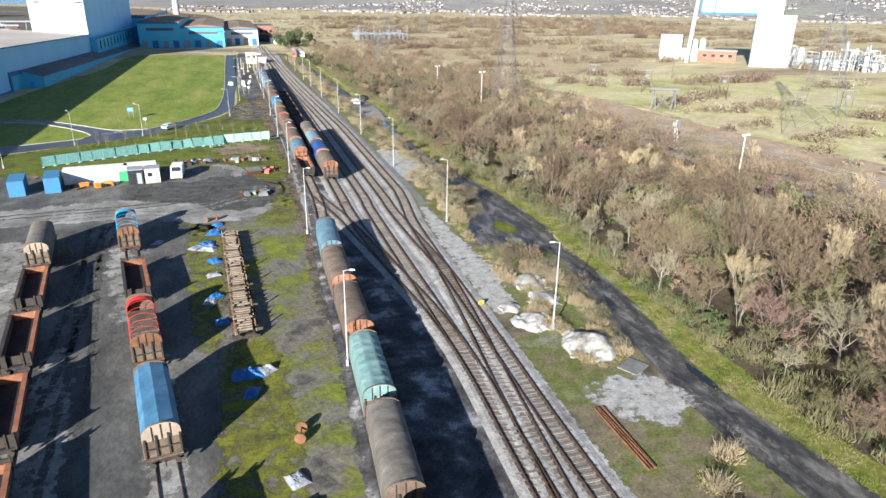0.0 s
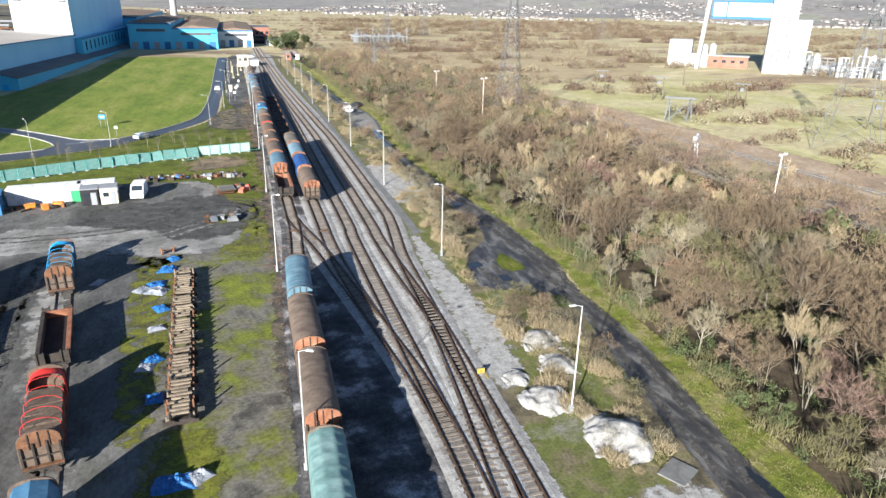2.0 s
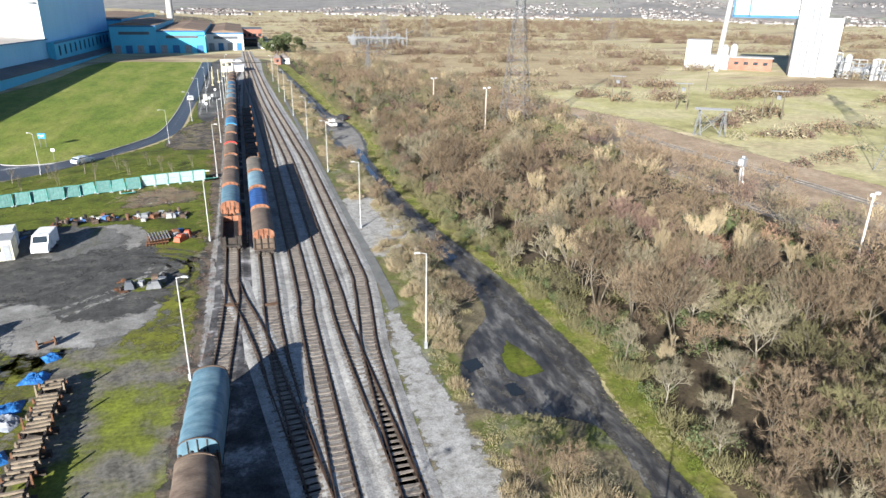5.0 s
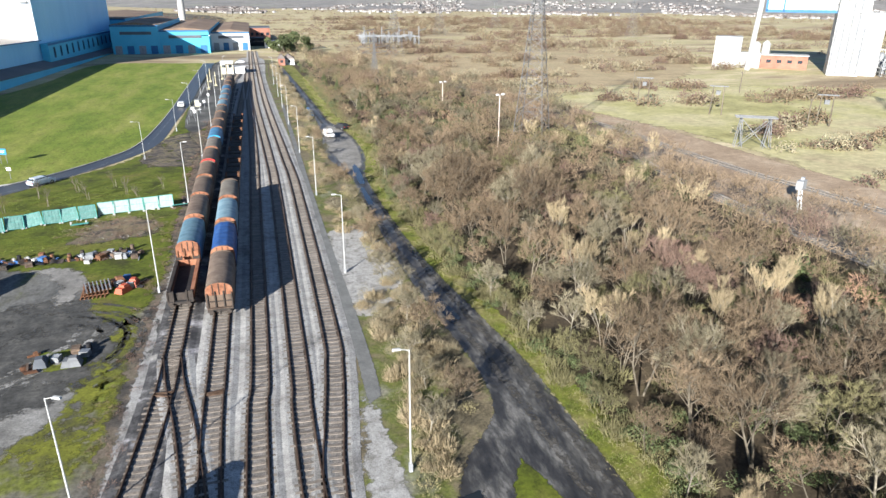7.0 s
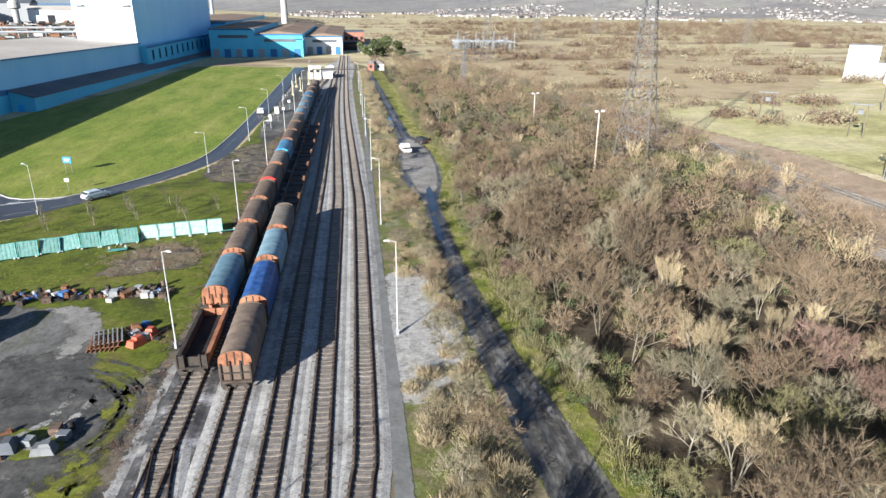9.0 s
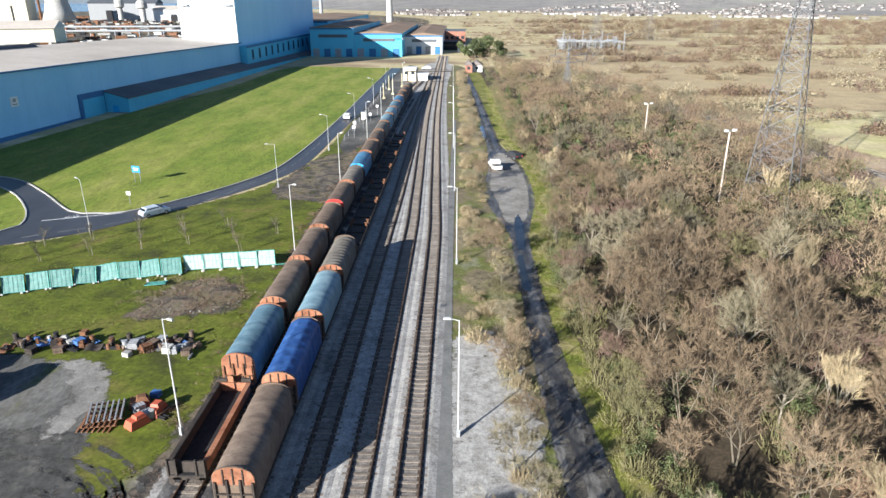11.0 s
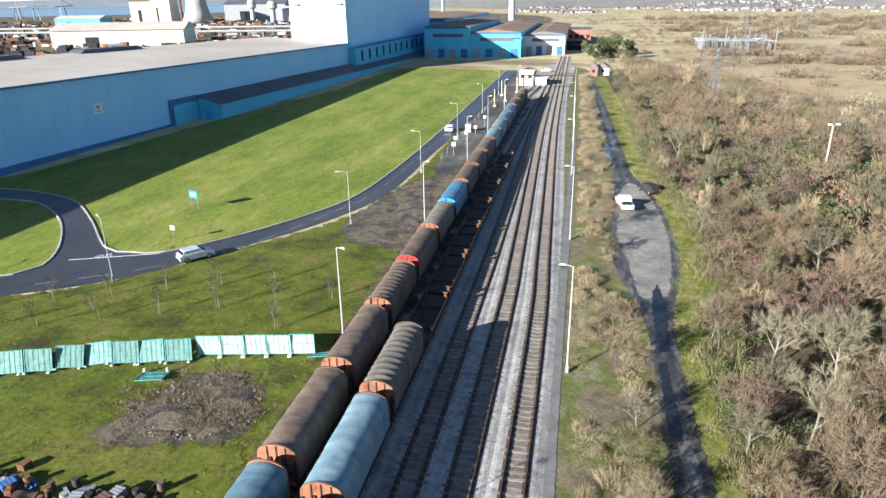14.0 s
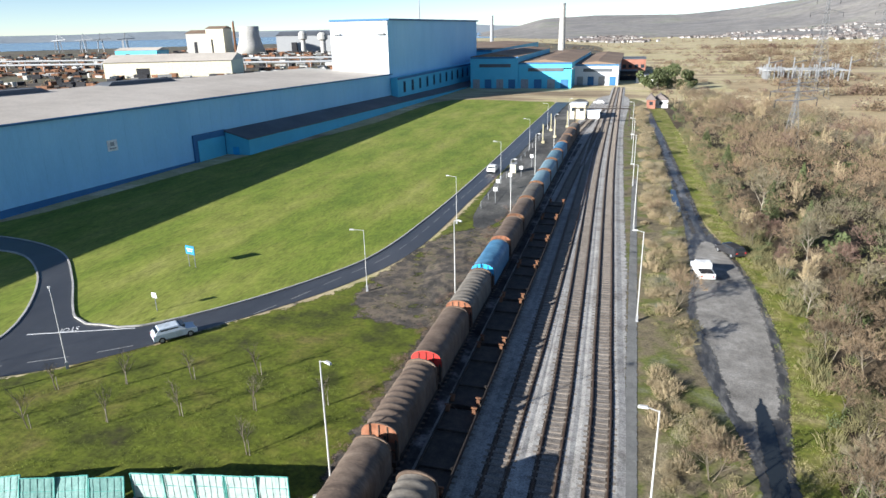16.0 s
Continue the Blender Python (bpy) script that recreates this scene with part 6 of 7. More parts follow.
pylon(pose(119.5, 131, -0.5, 0, 0, 30), 44, 6.3, "tall grey lattice pylon on the pasture")
pylon(pose(52.1, 182.7, 0, 0, 0, -38), 50, 3.5, "tall grey lattice pylon rising from the wood")
for x, y, h in ((150, 620, 42), (70, 420, 40), (38, 300, 17), (230, 700, 42), (300, 560, 40)):
    pylon(pose(x, y, 0, 0, 0, 25), h, h * 0.09, "distant grey lattice pylon")
for x, y, h, lab in ((62.5, 93, 9.5, "pale lamp post with floodlights by the railway"), (45.5, 185.5, 11.5, "pale lamp post with floodlights in the wood"), (45, 230, 9, "pale lamp post with floodlights in the wood")):
    t = thing("floodlight_post", lab, "street lamp", pose(x, y, 0, 0, 0, 20), "railway floodlights")
    part("pole", Build().tube((0, 0, 0), (0, 0, h), 0.16, 0.12, 8), paint("pinkish_post", (0.62, 0.52, 0.44)), t)
    part("crossbar", Build().beam((-0.9, 0, h), (0.9, 0, h), 0.12), galv_m, t)
    for s in (-0.75, 0.75):
        part("floodlight", Build().box((s, -0.15, h + 0.15), (0.55, 0.4, 0.3)), white_p, t)
t = thing("equipment_stand", "white railway equipment stand on legs", "equipment", pose(76, 131, -0.05, 0, 0, 30))
for s in (-0.7, 0.7):
    part("leg", Build().beam((s * 1.3, -0.4, 0), (s * 0.8, 0, 3.6), 0.22), white_p, t)
part("cabinet", Build().box((0, 0, 4.2), (1.8, 1.0, 1.4)).box((0.3, 0, 5.1), (0.5, 0.5, 0.5)), grey_p, t)
t = thing("gantry", "grey lattice trestle gantry on the pasture", "gantry", pose(101.5, 172.5, -0.05, 0, 0, -30))
b = Build()
for s in (-3, 3):
    for q in (-1, 1):
        part("leg", Build().beam((s - 0.8, q, 0), (s, q, 6.6), 0.16), oldsteel_m, t)
        part("leg", Build().beam((s + 0.8, q, 0), (s, q, 6.6), 0.16), oldsteel_m, t)
        part("brace", Build().beam((s, q, 0.2), (-s, q, 6.4), 0.13), oldsteel_m, t)
for q in (-0.9, 0.9):
    part("crossbeam", Build().box((0, q, 6.8), (8.6, 0.25, 0.35)), oldsteel_m, t)
for x, y, kind_ in ((127.7, 267, "Y"), (121.5, 212, "A"), (138, 190, "A"), (112, 235, "A"), (160, 250, "Y"), (150, 150, "A"), (133, 190, "Y")):
    t = thing("power_pole", "dark wooden twin power pole with crossarm", "power pole", pose(x, y, -0.05, 0, 0, -35), "power poles")
    if kind_ == "A":
        for s in (-1.4, 1.4):
            part("pole", Build().tube((s * 1.15, 0, 0), (s, 0, 8.2), 0.2, 0.15, 8), wood_m, t)
        part("crossarm", Build().box((0, 0, 8.1), (5, 0.3, 0.3)), oldsteel_m, t)
        part("transformer", Build().box((0, 0, 6.3), (1.2, 0.9, 1.1)), oldsteel_m, t)
    else:
        part("pole", Build().tube((0, 0, 0), (0, 0, 7.5), 0.2, 0.15, 8), wood_m, t)
        part("crossarm", Build().beam((0, 0, 6.6), (1.4, 0, 8.4), 0.16).beam((0, 0, 6.6), (-1.4, 0, 8.4), 0.16), wood_m, t)
b = Build()
for k in range(90):
    x, y = 68 + rp.uniform(0, 38), 515 + rp.uniform(0, 26)
    b.beam((x, y, 0), (x, y, rp.uniform(3, 8)), 0.4)
    b.beam((x - 2, y, 5), (x + 3, y + rp.uniform(-2, 2), 5), 0.3)
for x in (68, 80, 92, 106):
    b.beam((x, 512, 0), (x, 512, 12), 0.5).beam((x, 512, 9), (x + 12, 540, 9), 0.4)
single("substation", b, galv_m, "grey switchgear of a distant electrical substation", "substation")

# ---- town and hills ----
def ridge(az):
    """Height of the skyline in degrees over the level, by bearing."""
    pts = ((-14, -0.6), (-9.5, 0.1), (-7.5, 0.6), (-3, 0.78), (3, 0.72), (7, 0.95), (11, 1.4), (16, 2.2), (22, 2.7), (30, 2.5), (40, 2.9), (52, 2.6), (70, 2.2))
    return np.interp(az, [p[0] for p in pts], [p[1] for p in pts])


def hill_at(u, v):
    az = -14 + 84 * u
    r = 1500 + 2900 * v
    far = 4200 - 1500 * min(max((az - 5) / 12, 0), 1)
    top = 30 + far * math.tan(radians(ridge(az)))
    f = min(max((r - 1450) / (far - 1450), 0), 1)
    x, y = r * math.sin(radians(az)), 110 + r * math.cos(radians(az))
    n_ = noise.fractal(Vector((x * 0.0022, y * 0.0022, 0.3)), 0.9, 2.1, 5)
    z = top * (f * f * (3 - 2 * f)) * (1 + 0.10 * n_ * (1 - 0.7 * f)) + 22 * n_ * f * (1 - f)
    return (x, y, z - 1.5)


def land(az, r):
    """Height of the hillside at a bearing and distance."""
    return hill_at((az + 14) / 84, (r - 1500) / 2900)[2] if r > 1500 else 0.0


wl, rl = Build(), Build()
for k in range(3400):
    az, r = radians(rnd.uniform(-6, 58)), rnd.uniform(1250, 1850)
    x, y = r * math.sin(az), 100 + r * math.cos(az)
    if noise.noise(Vector((x * 0.006, y * 0.006, 1))) < 0.02:
        continue
    s, a_ = rnd.uniform(4, 9), rnd.uniform(0, 180)
    z = max(0.0, land(math.degrees(az), r))
    wl.box((x, y, z + 1.3), (s, 5.0, 3.0), a_)
    ca, sa = math.cos(radians(a_)), math.sin(radians(a_))
    pts = [(-s / 2 - .3, -2.9, 2.8), (s / 2 + .3, -2.9, 2.8), (s / 2 + .3, 2.9, 2.8), (-s / 2 - .3, 2.9, 2.8), (-s / 2 - .3, 0, 4.4), (s / 2 + .3, 0, 4.4)]
    rl.add([(x + ca * p - sa * q, y + sa * p + ca * q, z + h) for p, q, h in pts], [(0, 1, 5, 4), (3, 4, 5, 2), (0, 4, 3), (1, 2, 5)])
single("far_houses", wl, house_m, "white and cream houses of the distant town", "houses", kind="stuff")
single("far_roofs", rl, tile_m, "brown tiled roofs of the distant town", "roofs", kind="stuff")
tt = []
for k in range(2600):
    az, r = radians(rnd.uniform(-8, 62)), rnd.uniform(850, 1900)
    tt.append((r * math.sin(az), 100 + r * math.cos(az), rnd.uniform(0.7, 1.5), rnd.uniform(0, 6.28)))
scatter("town_trees", tt[:1000], thin["brown"], TW["brown"], "leafless trees about the distant town", "trees")


single("hills", Build().grid(hill_at, 150, 46), hill_m, "brown winter hills behind the town, greyed with haze", "hills", kind="structure", smooth=True)


def far_at(u, v):
    az = -75 + 66 * u
    r = 4550 + 250 * v
    h = (30 + 4600 * math.tan(radians(0.12 + 0.35 * max(0, noise.noise(Vector((az * 0.09, 0, 0)))) + 0.25 * max(0, 1 - abs(az + 17) / 8)))) * v
    return (r * math.sin(radians(az)), 110 + r * math.cos(radians(az)), h - 0.5)


single("far_shore", Build().grid(far_at, 120, 4), farhill_m, "low hills across the bay, coloured blue with haze", "hills", kind="structure", smooth=True)
sheet("sea", [(-700, 1950), (-260, 2600), (-700, 4600), (-3000, 3600), (-4500, 1500), (-4600, 300), (-2000, 900), (-1250, 1450)], 0.3, sea_m, "pale blue sea of the bay", "sea", 20, 100)

# ---- fence of netted panels on concrete feet ----
def fence_panel(m, net, label, w=2.2):
    t = thing("site_fence", label, "fence", m, "site fence panels")
    fr = Build()
    for x in (-w / 2, w / 2):
        fr.tube((x, 0, 0.1), (x, 0, 2.1), 0.055, n=6)
    for z in (0.2, 1.2, 2.1):
        fr.tube((-w / 2, 0, z), (w / 2, 0, z), 0.045 if z > 2 else 0.025, n=6)
    part("panel_frame", fr, teal_net_m, t)
    part("netting", Build().grid(lambda u, v: (-w / 2 + w * u, 0.04 * noise.noise(Vector((u * 4, v * 3, m.translation.x))), 0.2 + 1.88 * v), 10, 8), net, t)
    for k in range(5):
        part("net_seam", Build().box((-w / 2 + w * (k + 0.5) / 5, -0.03, 1.15), (0.03, 0.015, 1.85)), net, t)
    part("foot", Build().box((-w / 2, 0, 0.09), (0.24, 0.75, 0.18), taper=0.85), concrete_m, t)
    part("foot", Build().box((w / 2 - 0.25, 0, 0.09), (0.24, 0.75, 0.18), taper=0.85), concrete_m, t)
    return t


rf_ = random.Random(3)
xs = [(-20.3 - k * 2.05, 156.6 - k * 0.42) for k in range(5)]
for x, y in xs:
    fence_panel(pose(x, y, 0, rf_.uniform(-4, 4), 0, 11), palenet_m, "upright teal-framed fence panel with pale netting")
line = [(-30.7, 153.4), (-33.0, 152.8), (-35.2, 152.2), (-37.4, 151.6), (-39.6, 150.6), (-41.8, 149.6), (-44.0, 148.8), (-46.2, 147.8)]
for k, (x, y) in enumerate(line):
    fence_panel(pose(x, y, 0, -20 + (2, -6, 3, -12, -8, 2, -3, 0)[k], (1, -4, 3, -7, 4, 2, -2, 1)[k], 19 + (1, -3, 2, -4, 3, 1, -2, 0)[k]), greynet_m, "leaning teal fence panel with torn netting")
for k in range(8):
    fence_panel(pose(-48.4 - k * 2.05, 146.8 - k * 0.95, 0, rf_.uniform(-14, -8), 0, 24), greynet_m, "upright teal-framed fence panel with pale netting")
for x, y, r in ((-31.6, 151.6, 78), (-18.6, 157.3, 70)):
    fence_panel(pose(x, y, 0.1, r, 0, 15), teal_net_m, "fallen teal fence panel lying on the ground")

# ---- vehicles ----
def car(m, body_m, label, kind_="car"):
    t = thing({"car": "car", "van": "van", "pickup": "pickup_truck"}[kind_], label, "vehicle", m)
    prof = {"car": [(-2.1, 0.35), (-2.1, 0.85), (-1.9, 0.95), (-1.45, 1.42), (0.4, 1.46), (1.1, 0.98), (2.0, 0.82), (2.12, 0.6), (2.1, 0.35)],
            "van": [(-2.5, 0.4), (-2.5, 2.2), (-2.3, 2.35), (1.2, 2.35), (1.9, 1.5), (2.5, 1.15), (2.6, 0.6), (2.55, 0.4)],
            "pickup": [(-2.6, 0.45), (-2.6, 1.1), (-0.7, 1.1), (-0.55, 1.78), (0.6, 1.8), (1.2, 1.15), (2.4, 1.0), (2.5, 0.6), (2.45, 0.45)]}[kind_]
    hw, n = 0.9 if kind_ != "van" else 1.0, len(prof)
    b = Build()
    rings = []
    for x, q in ((-hw, 0.0), (-hw + 0.12, 0.03), (hw - 0.12, 0.03), (hw, 0.0)):
        rings.append([(x * (0.86 if z > 1.2 and kind_ == "car" else 1), y, z + q) for y, z in prof])
    for r_ in rings:
        b.v += r_
    for j in range(3):
        b.f += [(j * n + k, j * n + (k + 1) % n, (j + 1) * n + (k + 1) % n, (j + 1) * n + k) for k in range(n)]
    b.f += [tuple(range(n - 1, -1, -1)), tuple(range(3 * n, 4 * n))]
    part("body", b, body_m, t)
    for y in (-1.35, 1.4):
        for s in (-1, 1):
            w = part("wheel", Build().tube((s * (hw - 0.2), y, 0.33), (s * (hw + 0.02), y, 0.33), 0.33, n=16), black_m, t)
            part("rim", Build().tube((s * (hw + 0.0), y, 0.33), (s * (hw + 0.035), y, 0.33), 0.19, n=12), galv_m, w)
    gl = Build()
    if kind_ == "car":
        gl.box((0, 0.78, 1.25), (1.35, 0.5, 0.3))
        part("rear_window", Build().box((0, -1.72, 1.2), (1.35, 0.25, 0.3)), glass_m, t)
        for s in (-1, 1):
            part("side_window", Build().box((s * 0.80, -0.5, 1.2), (0.06, 1.7, 0.32)), glass_m, t)
    elif kind_ == "van":
        gl.add([(-0.8, 1.33, 2.25), (0.8, 1.33, 2.25), (0.85, 1.92, 1.58), (-0.85, 1.92, 1.58)], [(0, 1, 2, 3)]).add([(-0.8, 1.35, 2.27), (0.8, 1.35, 2.27), (0.85, 1.94, 1.60), (-0.85, 1.94, 1.60)], [(3, 2, 1, 0)])
    else:
        gl.add([(-0.7, 0.68, 1.74), (0.7, 0.68, 1.74), (0.75, 1.2, 1.2), (-0.75, 1.2, 1.2)], [(0, 1, 2, 3)])
        part("load_bed", Build().box((0, -1.6, 1.12), (1.5, 1.7, 0.05)), black_m, t, "dark open load bed")
    part("windscreen", gl, glass_m, t)
    for s in (-0.65, 0.65):
        part("headlight", Build().box((s, prof[-1][0] - 0.02, 0.72), (0.32, 0.1, 0.16)), white_p, t)
        part("tail_light", Build().box((s, prof[0][0] + 0.01, 0.8), (0.2, 0.06, 0.2)), red_p, t)
    return t


silver = paint("silver_car_paint", (0.50, 0.56, 0.62), 0.3)
car(pose(-42.9, 176.4, 0.02, 0, 0, -40), silver, "silver car driving on the asphalt road")
car(pose(10.3, 206.5, 0.02, 0, 0, 8), white_p, "white pickup truck parked on the stony lay-by", "pickup")
car(pose(-38, 125.6, 0.02, 0, 0, 178), white_p, "white panel van parked in the yard", "van")
for x, y, r in ((14.6, 215.5, 30), (-27.3, 262, 0), (-12, 395, 90)):
    car(pose(x, y, 0.02, 0, 0, r), dark_m if x > 0 else white_p, "dark parked car on the lane" if x > 0 else "white car near the works gate")

# ---- containers and cabins ----
def container(m, L, w, h, mat, label, name="shipping_container"):
    t = thing(name, label, "container", m, "site containers")
    part("body", Build().box((0, 0, h / 2), (L, w, h)), mat, t)
    ribs = Build()
    for k in range(int(L / 0.4)):
        x = -L / 2 + 0.2 + k * 0.4
        ribs.box((x, -w / 2 - 0.02, h / 2), (0.16, 0.06, h - 0.3)).box((x, w / 2 + 0.02, h / 2), (0.16, 0.06, h - 0.3))
    part("corrugation", ribs, mat, t)
    part("roof_panel", Build().box((0, 0, h + 0.04), (L + 0.04, w + 0.04, 0.08)), mat, t)
    for s in (-0.5, 0.5):
        part("door", Build().box((L / 2 + 0.03, s * w / 2, h / 2), (0.06, w / 2 - 0.08, h - 0.2)), mat, t)
    return t


cb = paint("blue_container_paint", (0.05, 0.20, 0.36))
container(pose(-63.5, 121.5, 0.02, 0, 0, 100), 6, 2.4, 2.6, cb, "blue shipping container in the yard")
container(pose(-58.3, 122.5, 0.02, 0, 0, 100), 6, 2.4, 2.6, cb, "blue shipping container in the yard")
container(pose(-52, 126.4, 0.02, 0, 0, 6), 10.5, 2.6, 2.6, white_p, "long white trailer body with green end")
container(pose(-44.6, 127.6, 0.02, 0, 0, 6), 5.5, 2.4, 2.6, white_p, "white corrugated container in the yard")
for x, y, mat, lab in ((-45.0, 123.6, dark_m, "dark grey site cabin"), (-42.2, 123.8, cream_p, "cream site cabin with flat roof")):
    t = thing("site_cabin", lab, "cabin", pose(x, y, 0.02, 0, 0, 6), "site cabins")
    part("wall", Build().box((0, 0, 1.3), (2.5, 3.0, 2.6)), mat, t)
    part("roof", Build().box((0, 0, 2.66), (2.7, 3.2, 0.14)), grey_p, t)
    part("window", Build().box((-0.4, -1.52, 1.6), (0.8, 0.06, 0.7)), glass_m, t)
    part("door", Build().box((0.6, -1.52, 1.05), (0.8, 0.06, 2.0)), grey_p, t)
gp = paint("green_panel_paint", (0.05, 0.40, 0.16))
single("green_board", Build().box((0, 0, 0.95), (2.2, 0.12, 1.9)), gp, "bright green board leaning on the trailer", "board", m=pose(-46.9, 124.9, 0.02, 0, 0, 10))
op = paint("orange_plastic", (0.75, 0.25, 0.04))
for x, y in ((-53.5, 122.5), (-51.2, 121.6), (-49.6, 122.8)):
    t = thing("orange_skip_bin", "orange plastic bin among yard clutter", "bin", pose(x, y, 0.02, 0, 0, x * 40))
    part("tub", Build().box((0, 0, 0.35), (1.3, 0.8, 0.66), taper=1.15), op, t)
    part("rim", Build().box((0, 0, 0.72), (1.6, 1.0, 0.07)), op, t)

# ---- heaps ----
def heap(m, rx, ry, h, mat, label, name="stone_mound", seed=0):
    def at(u, v):
        x, y = (u - 0.5) * 2.3, (v - 0.5) * 2.3
        n_ = noise.fractal(Vector((x * 1.3 + seed * 7, y * 1.3, seed)), 0.9, 2.1, 5)
        r_ = math.hypot(x, y) * (1 + 0.5 * noise.noise(Vector((x * 1.5, y * 1.5, seed + 4))) + 0.15 * noise.noise(Vector((x * 5, y * 5, seed + 4))))
        q = min(max(1 - r_, 0), 1)
        return (x * rx, y * ry, h * (q * (1.5 - 0.5 * q) + 0.15 * n_ * min(q * 4, 1)) - (0.03 if q > 0 else 0.06))
    return single(name, Build().grid(at, 44, 44), mat, label, "heap", m=m, smooth=True)


for k, (x, y, rx, ry, h) in enumerate(((5.4, 46.5, 2.7, 2.8, 1.35), (2.2, 52.8, 2.2, 2.5, 1.0), (5.9, 62.5, 1.9, 2.4, 1.0), (5.6, 57.6, 2.0, 1.8, 0.85), (0.9, 56.6, 1.2, 1.5, 0.5))):
    heap(pose(x, y, 0), rx, ry, h, white_m, "heap of white crushed stone by the lane", seed=k)
for k, (x, y, rx, ry, h) in enumerate(((-27, 146.5, 3.6, 2.6, 0.3), (-23.5, 149, 2.6, 2.2, 0.28), (-26, 150.5, 2.6, 1.6, 0.2), (-20.3, 200, 3.5, 9, 0.35))):
    heap(pose(x, y, 0), rx, ry, h, coal_m, "low heap of black cinder spoil", "spoil_mound", 10 + k)
single("concrete_slab", Build().box((0, 0, 0.06), (2.4, 2.0, 0.12)), walkway_m, "grey concrete slab beside the stone heap", "slab", m=pose(7.3, 41.7, 0, 0, 0, 30))
for k in range(4):
    single("spare_rail", Build().sweep([(0, -4, 0), (0, 4, 0)], [(u, h - 0.1) for u, h in RAIL]), rust_m, "rusty spare rail lying on the ground", "rail", "spare rails", m=pose(0.3 + k * 0.24, 32.6, 0.02, 0, 0, random.uniform(-1.5, 1.5)))
t = thing("yellow_stop_board", "yellow stop board beside the track", "sign", pose(-2.0, 58, 0.03))
part("board", Build().box((0, 0, 0.4), (0.7, 0.08, 0.5)), paint("yellow_board_paint", (0.45, 0.32, 0.06)), t)
part("post", Build().beam((0, 0, 0), (0, 0, 0.5), 0.08), grey_p, t)
part("mat", Build().box((0, -0.4, 0.03), (1.0, 0.8, 0.05)), paint("yellow_board_paint", (0.45, 0.32, 0.06)), t)

rs_ = random.Random(41)
for mat_, lab_, many in ((coal_m, "black cinder lumps over the spoil", 90), (gravel_m, "grey stones over the spoil", 80), (rust_m, "rusty scraps over the spoil", 25)):
    b = Build()
    for _ in range(many):
        q, r_ = rs_.uniform(0, 6.28), math.sqrt(rs_.random())
        s_ = rs_.uniform(0.05, 0.17)
        b.box((-25.6 + 5.4 * r_ * math.cos(q), 147.6 + 4.2 * r_ * math.sin(q), 0.05 + 0.2 * (1 - r_)), (s_ * rs_.uniform(0.8, 1.6), s_, s_ * 0.7), rs_.uniform(0, 180), taper=0.6)
    single("spoil_stones", b, mat_, lab_, "stones", kind="stuff")

# ---- tarpaulins ----
def tarp(m, w, d, h, mat, label, seed):
    b = Build()
    def at(u, v):
        x, y = (u - 0.5) * w, (v - 0.5) * d
        e = min(u, v, 1 - u, 1 - v) * 4
        n_ = noise.fractal(Vector((x * 1.1 + seed * 5, y * 1.1, seed)), 0.8, 2.2, 4)
        q = noise.noise(Vector((x * 0.7, y * 0.7, seed + 9)))
        return (x * (1 + 0.25 * q), y * (1 + 0.25 * q), 0.02 + h * min(1, e) * (0.55 + 0.6 * abs(n_)))
    return single("tarpaulin", b.grid(at, 26, 22), mat, label, "tarpaulin", "discarded tarpaulins", m=m)


for k, (x, y, w, d, h, mat) in enumerate(((-27.6, 50.4, 3.0, 1.9, 0.6, tarpblue_m), (-26.0, 50.7, 1.6, 1.6, 0.5, tarpgrey_m), (-27.3, 47.2, 2.0, 1.2, 0.3, tarpblue_m), (-24.7, 35.0, 1.8, 1.4, 0.4, tarpgrey_m), (-23.9, 32.0, 1.6, 1.2, 0.4, tarpblue_m),
                                         (-29.9, 61.8, 1.5, 1.7, 0.35, tarpblue_m), (-30.6, 68.4, 1.8, 1.6, 0.5, tarpblue_m), (-31.2, 67.2, 1.6, 1.5, 0.4, tarpgrey_m), (-30.9, 79.8, 1.9, 1.4, 0.4, tarpblue_m), (-31.6, 84.6, 2.4, 2.0, 0.5, tarpgrey_m),
                                         (-32.0, 86.5, 2.2, 1.8, 0.5, tarpblue_m), (-33.3, 85.4, 1.8, 1.4, 0.4, tarpgrey_m), (-31.0, 91, 1.8, 2.2, 0.5, tarpblue_m), (-30.6, 94.6, 1.6, 1.4, 0.4, tarpblue_m), (-38.5, 89, 1.2, 2.0, 0.06, tarpgrey_m), (-30.9, 75, 1.8, 1.2, 0.4, tarpgrey_m))):
    tarp(pose(x, y, 0.01, 0, 0, k * 37), w, d, h, mat, "crumpled blue tarpaulin on mossy ground" if mat is tarpblue_m else "crumpled grey tarpaulin on mossy ground", k)

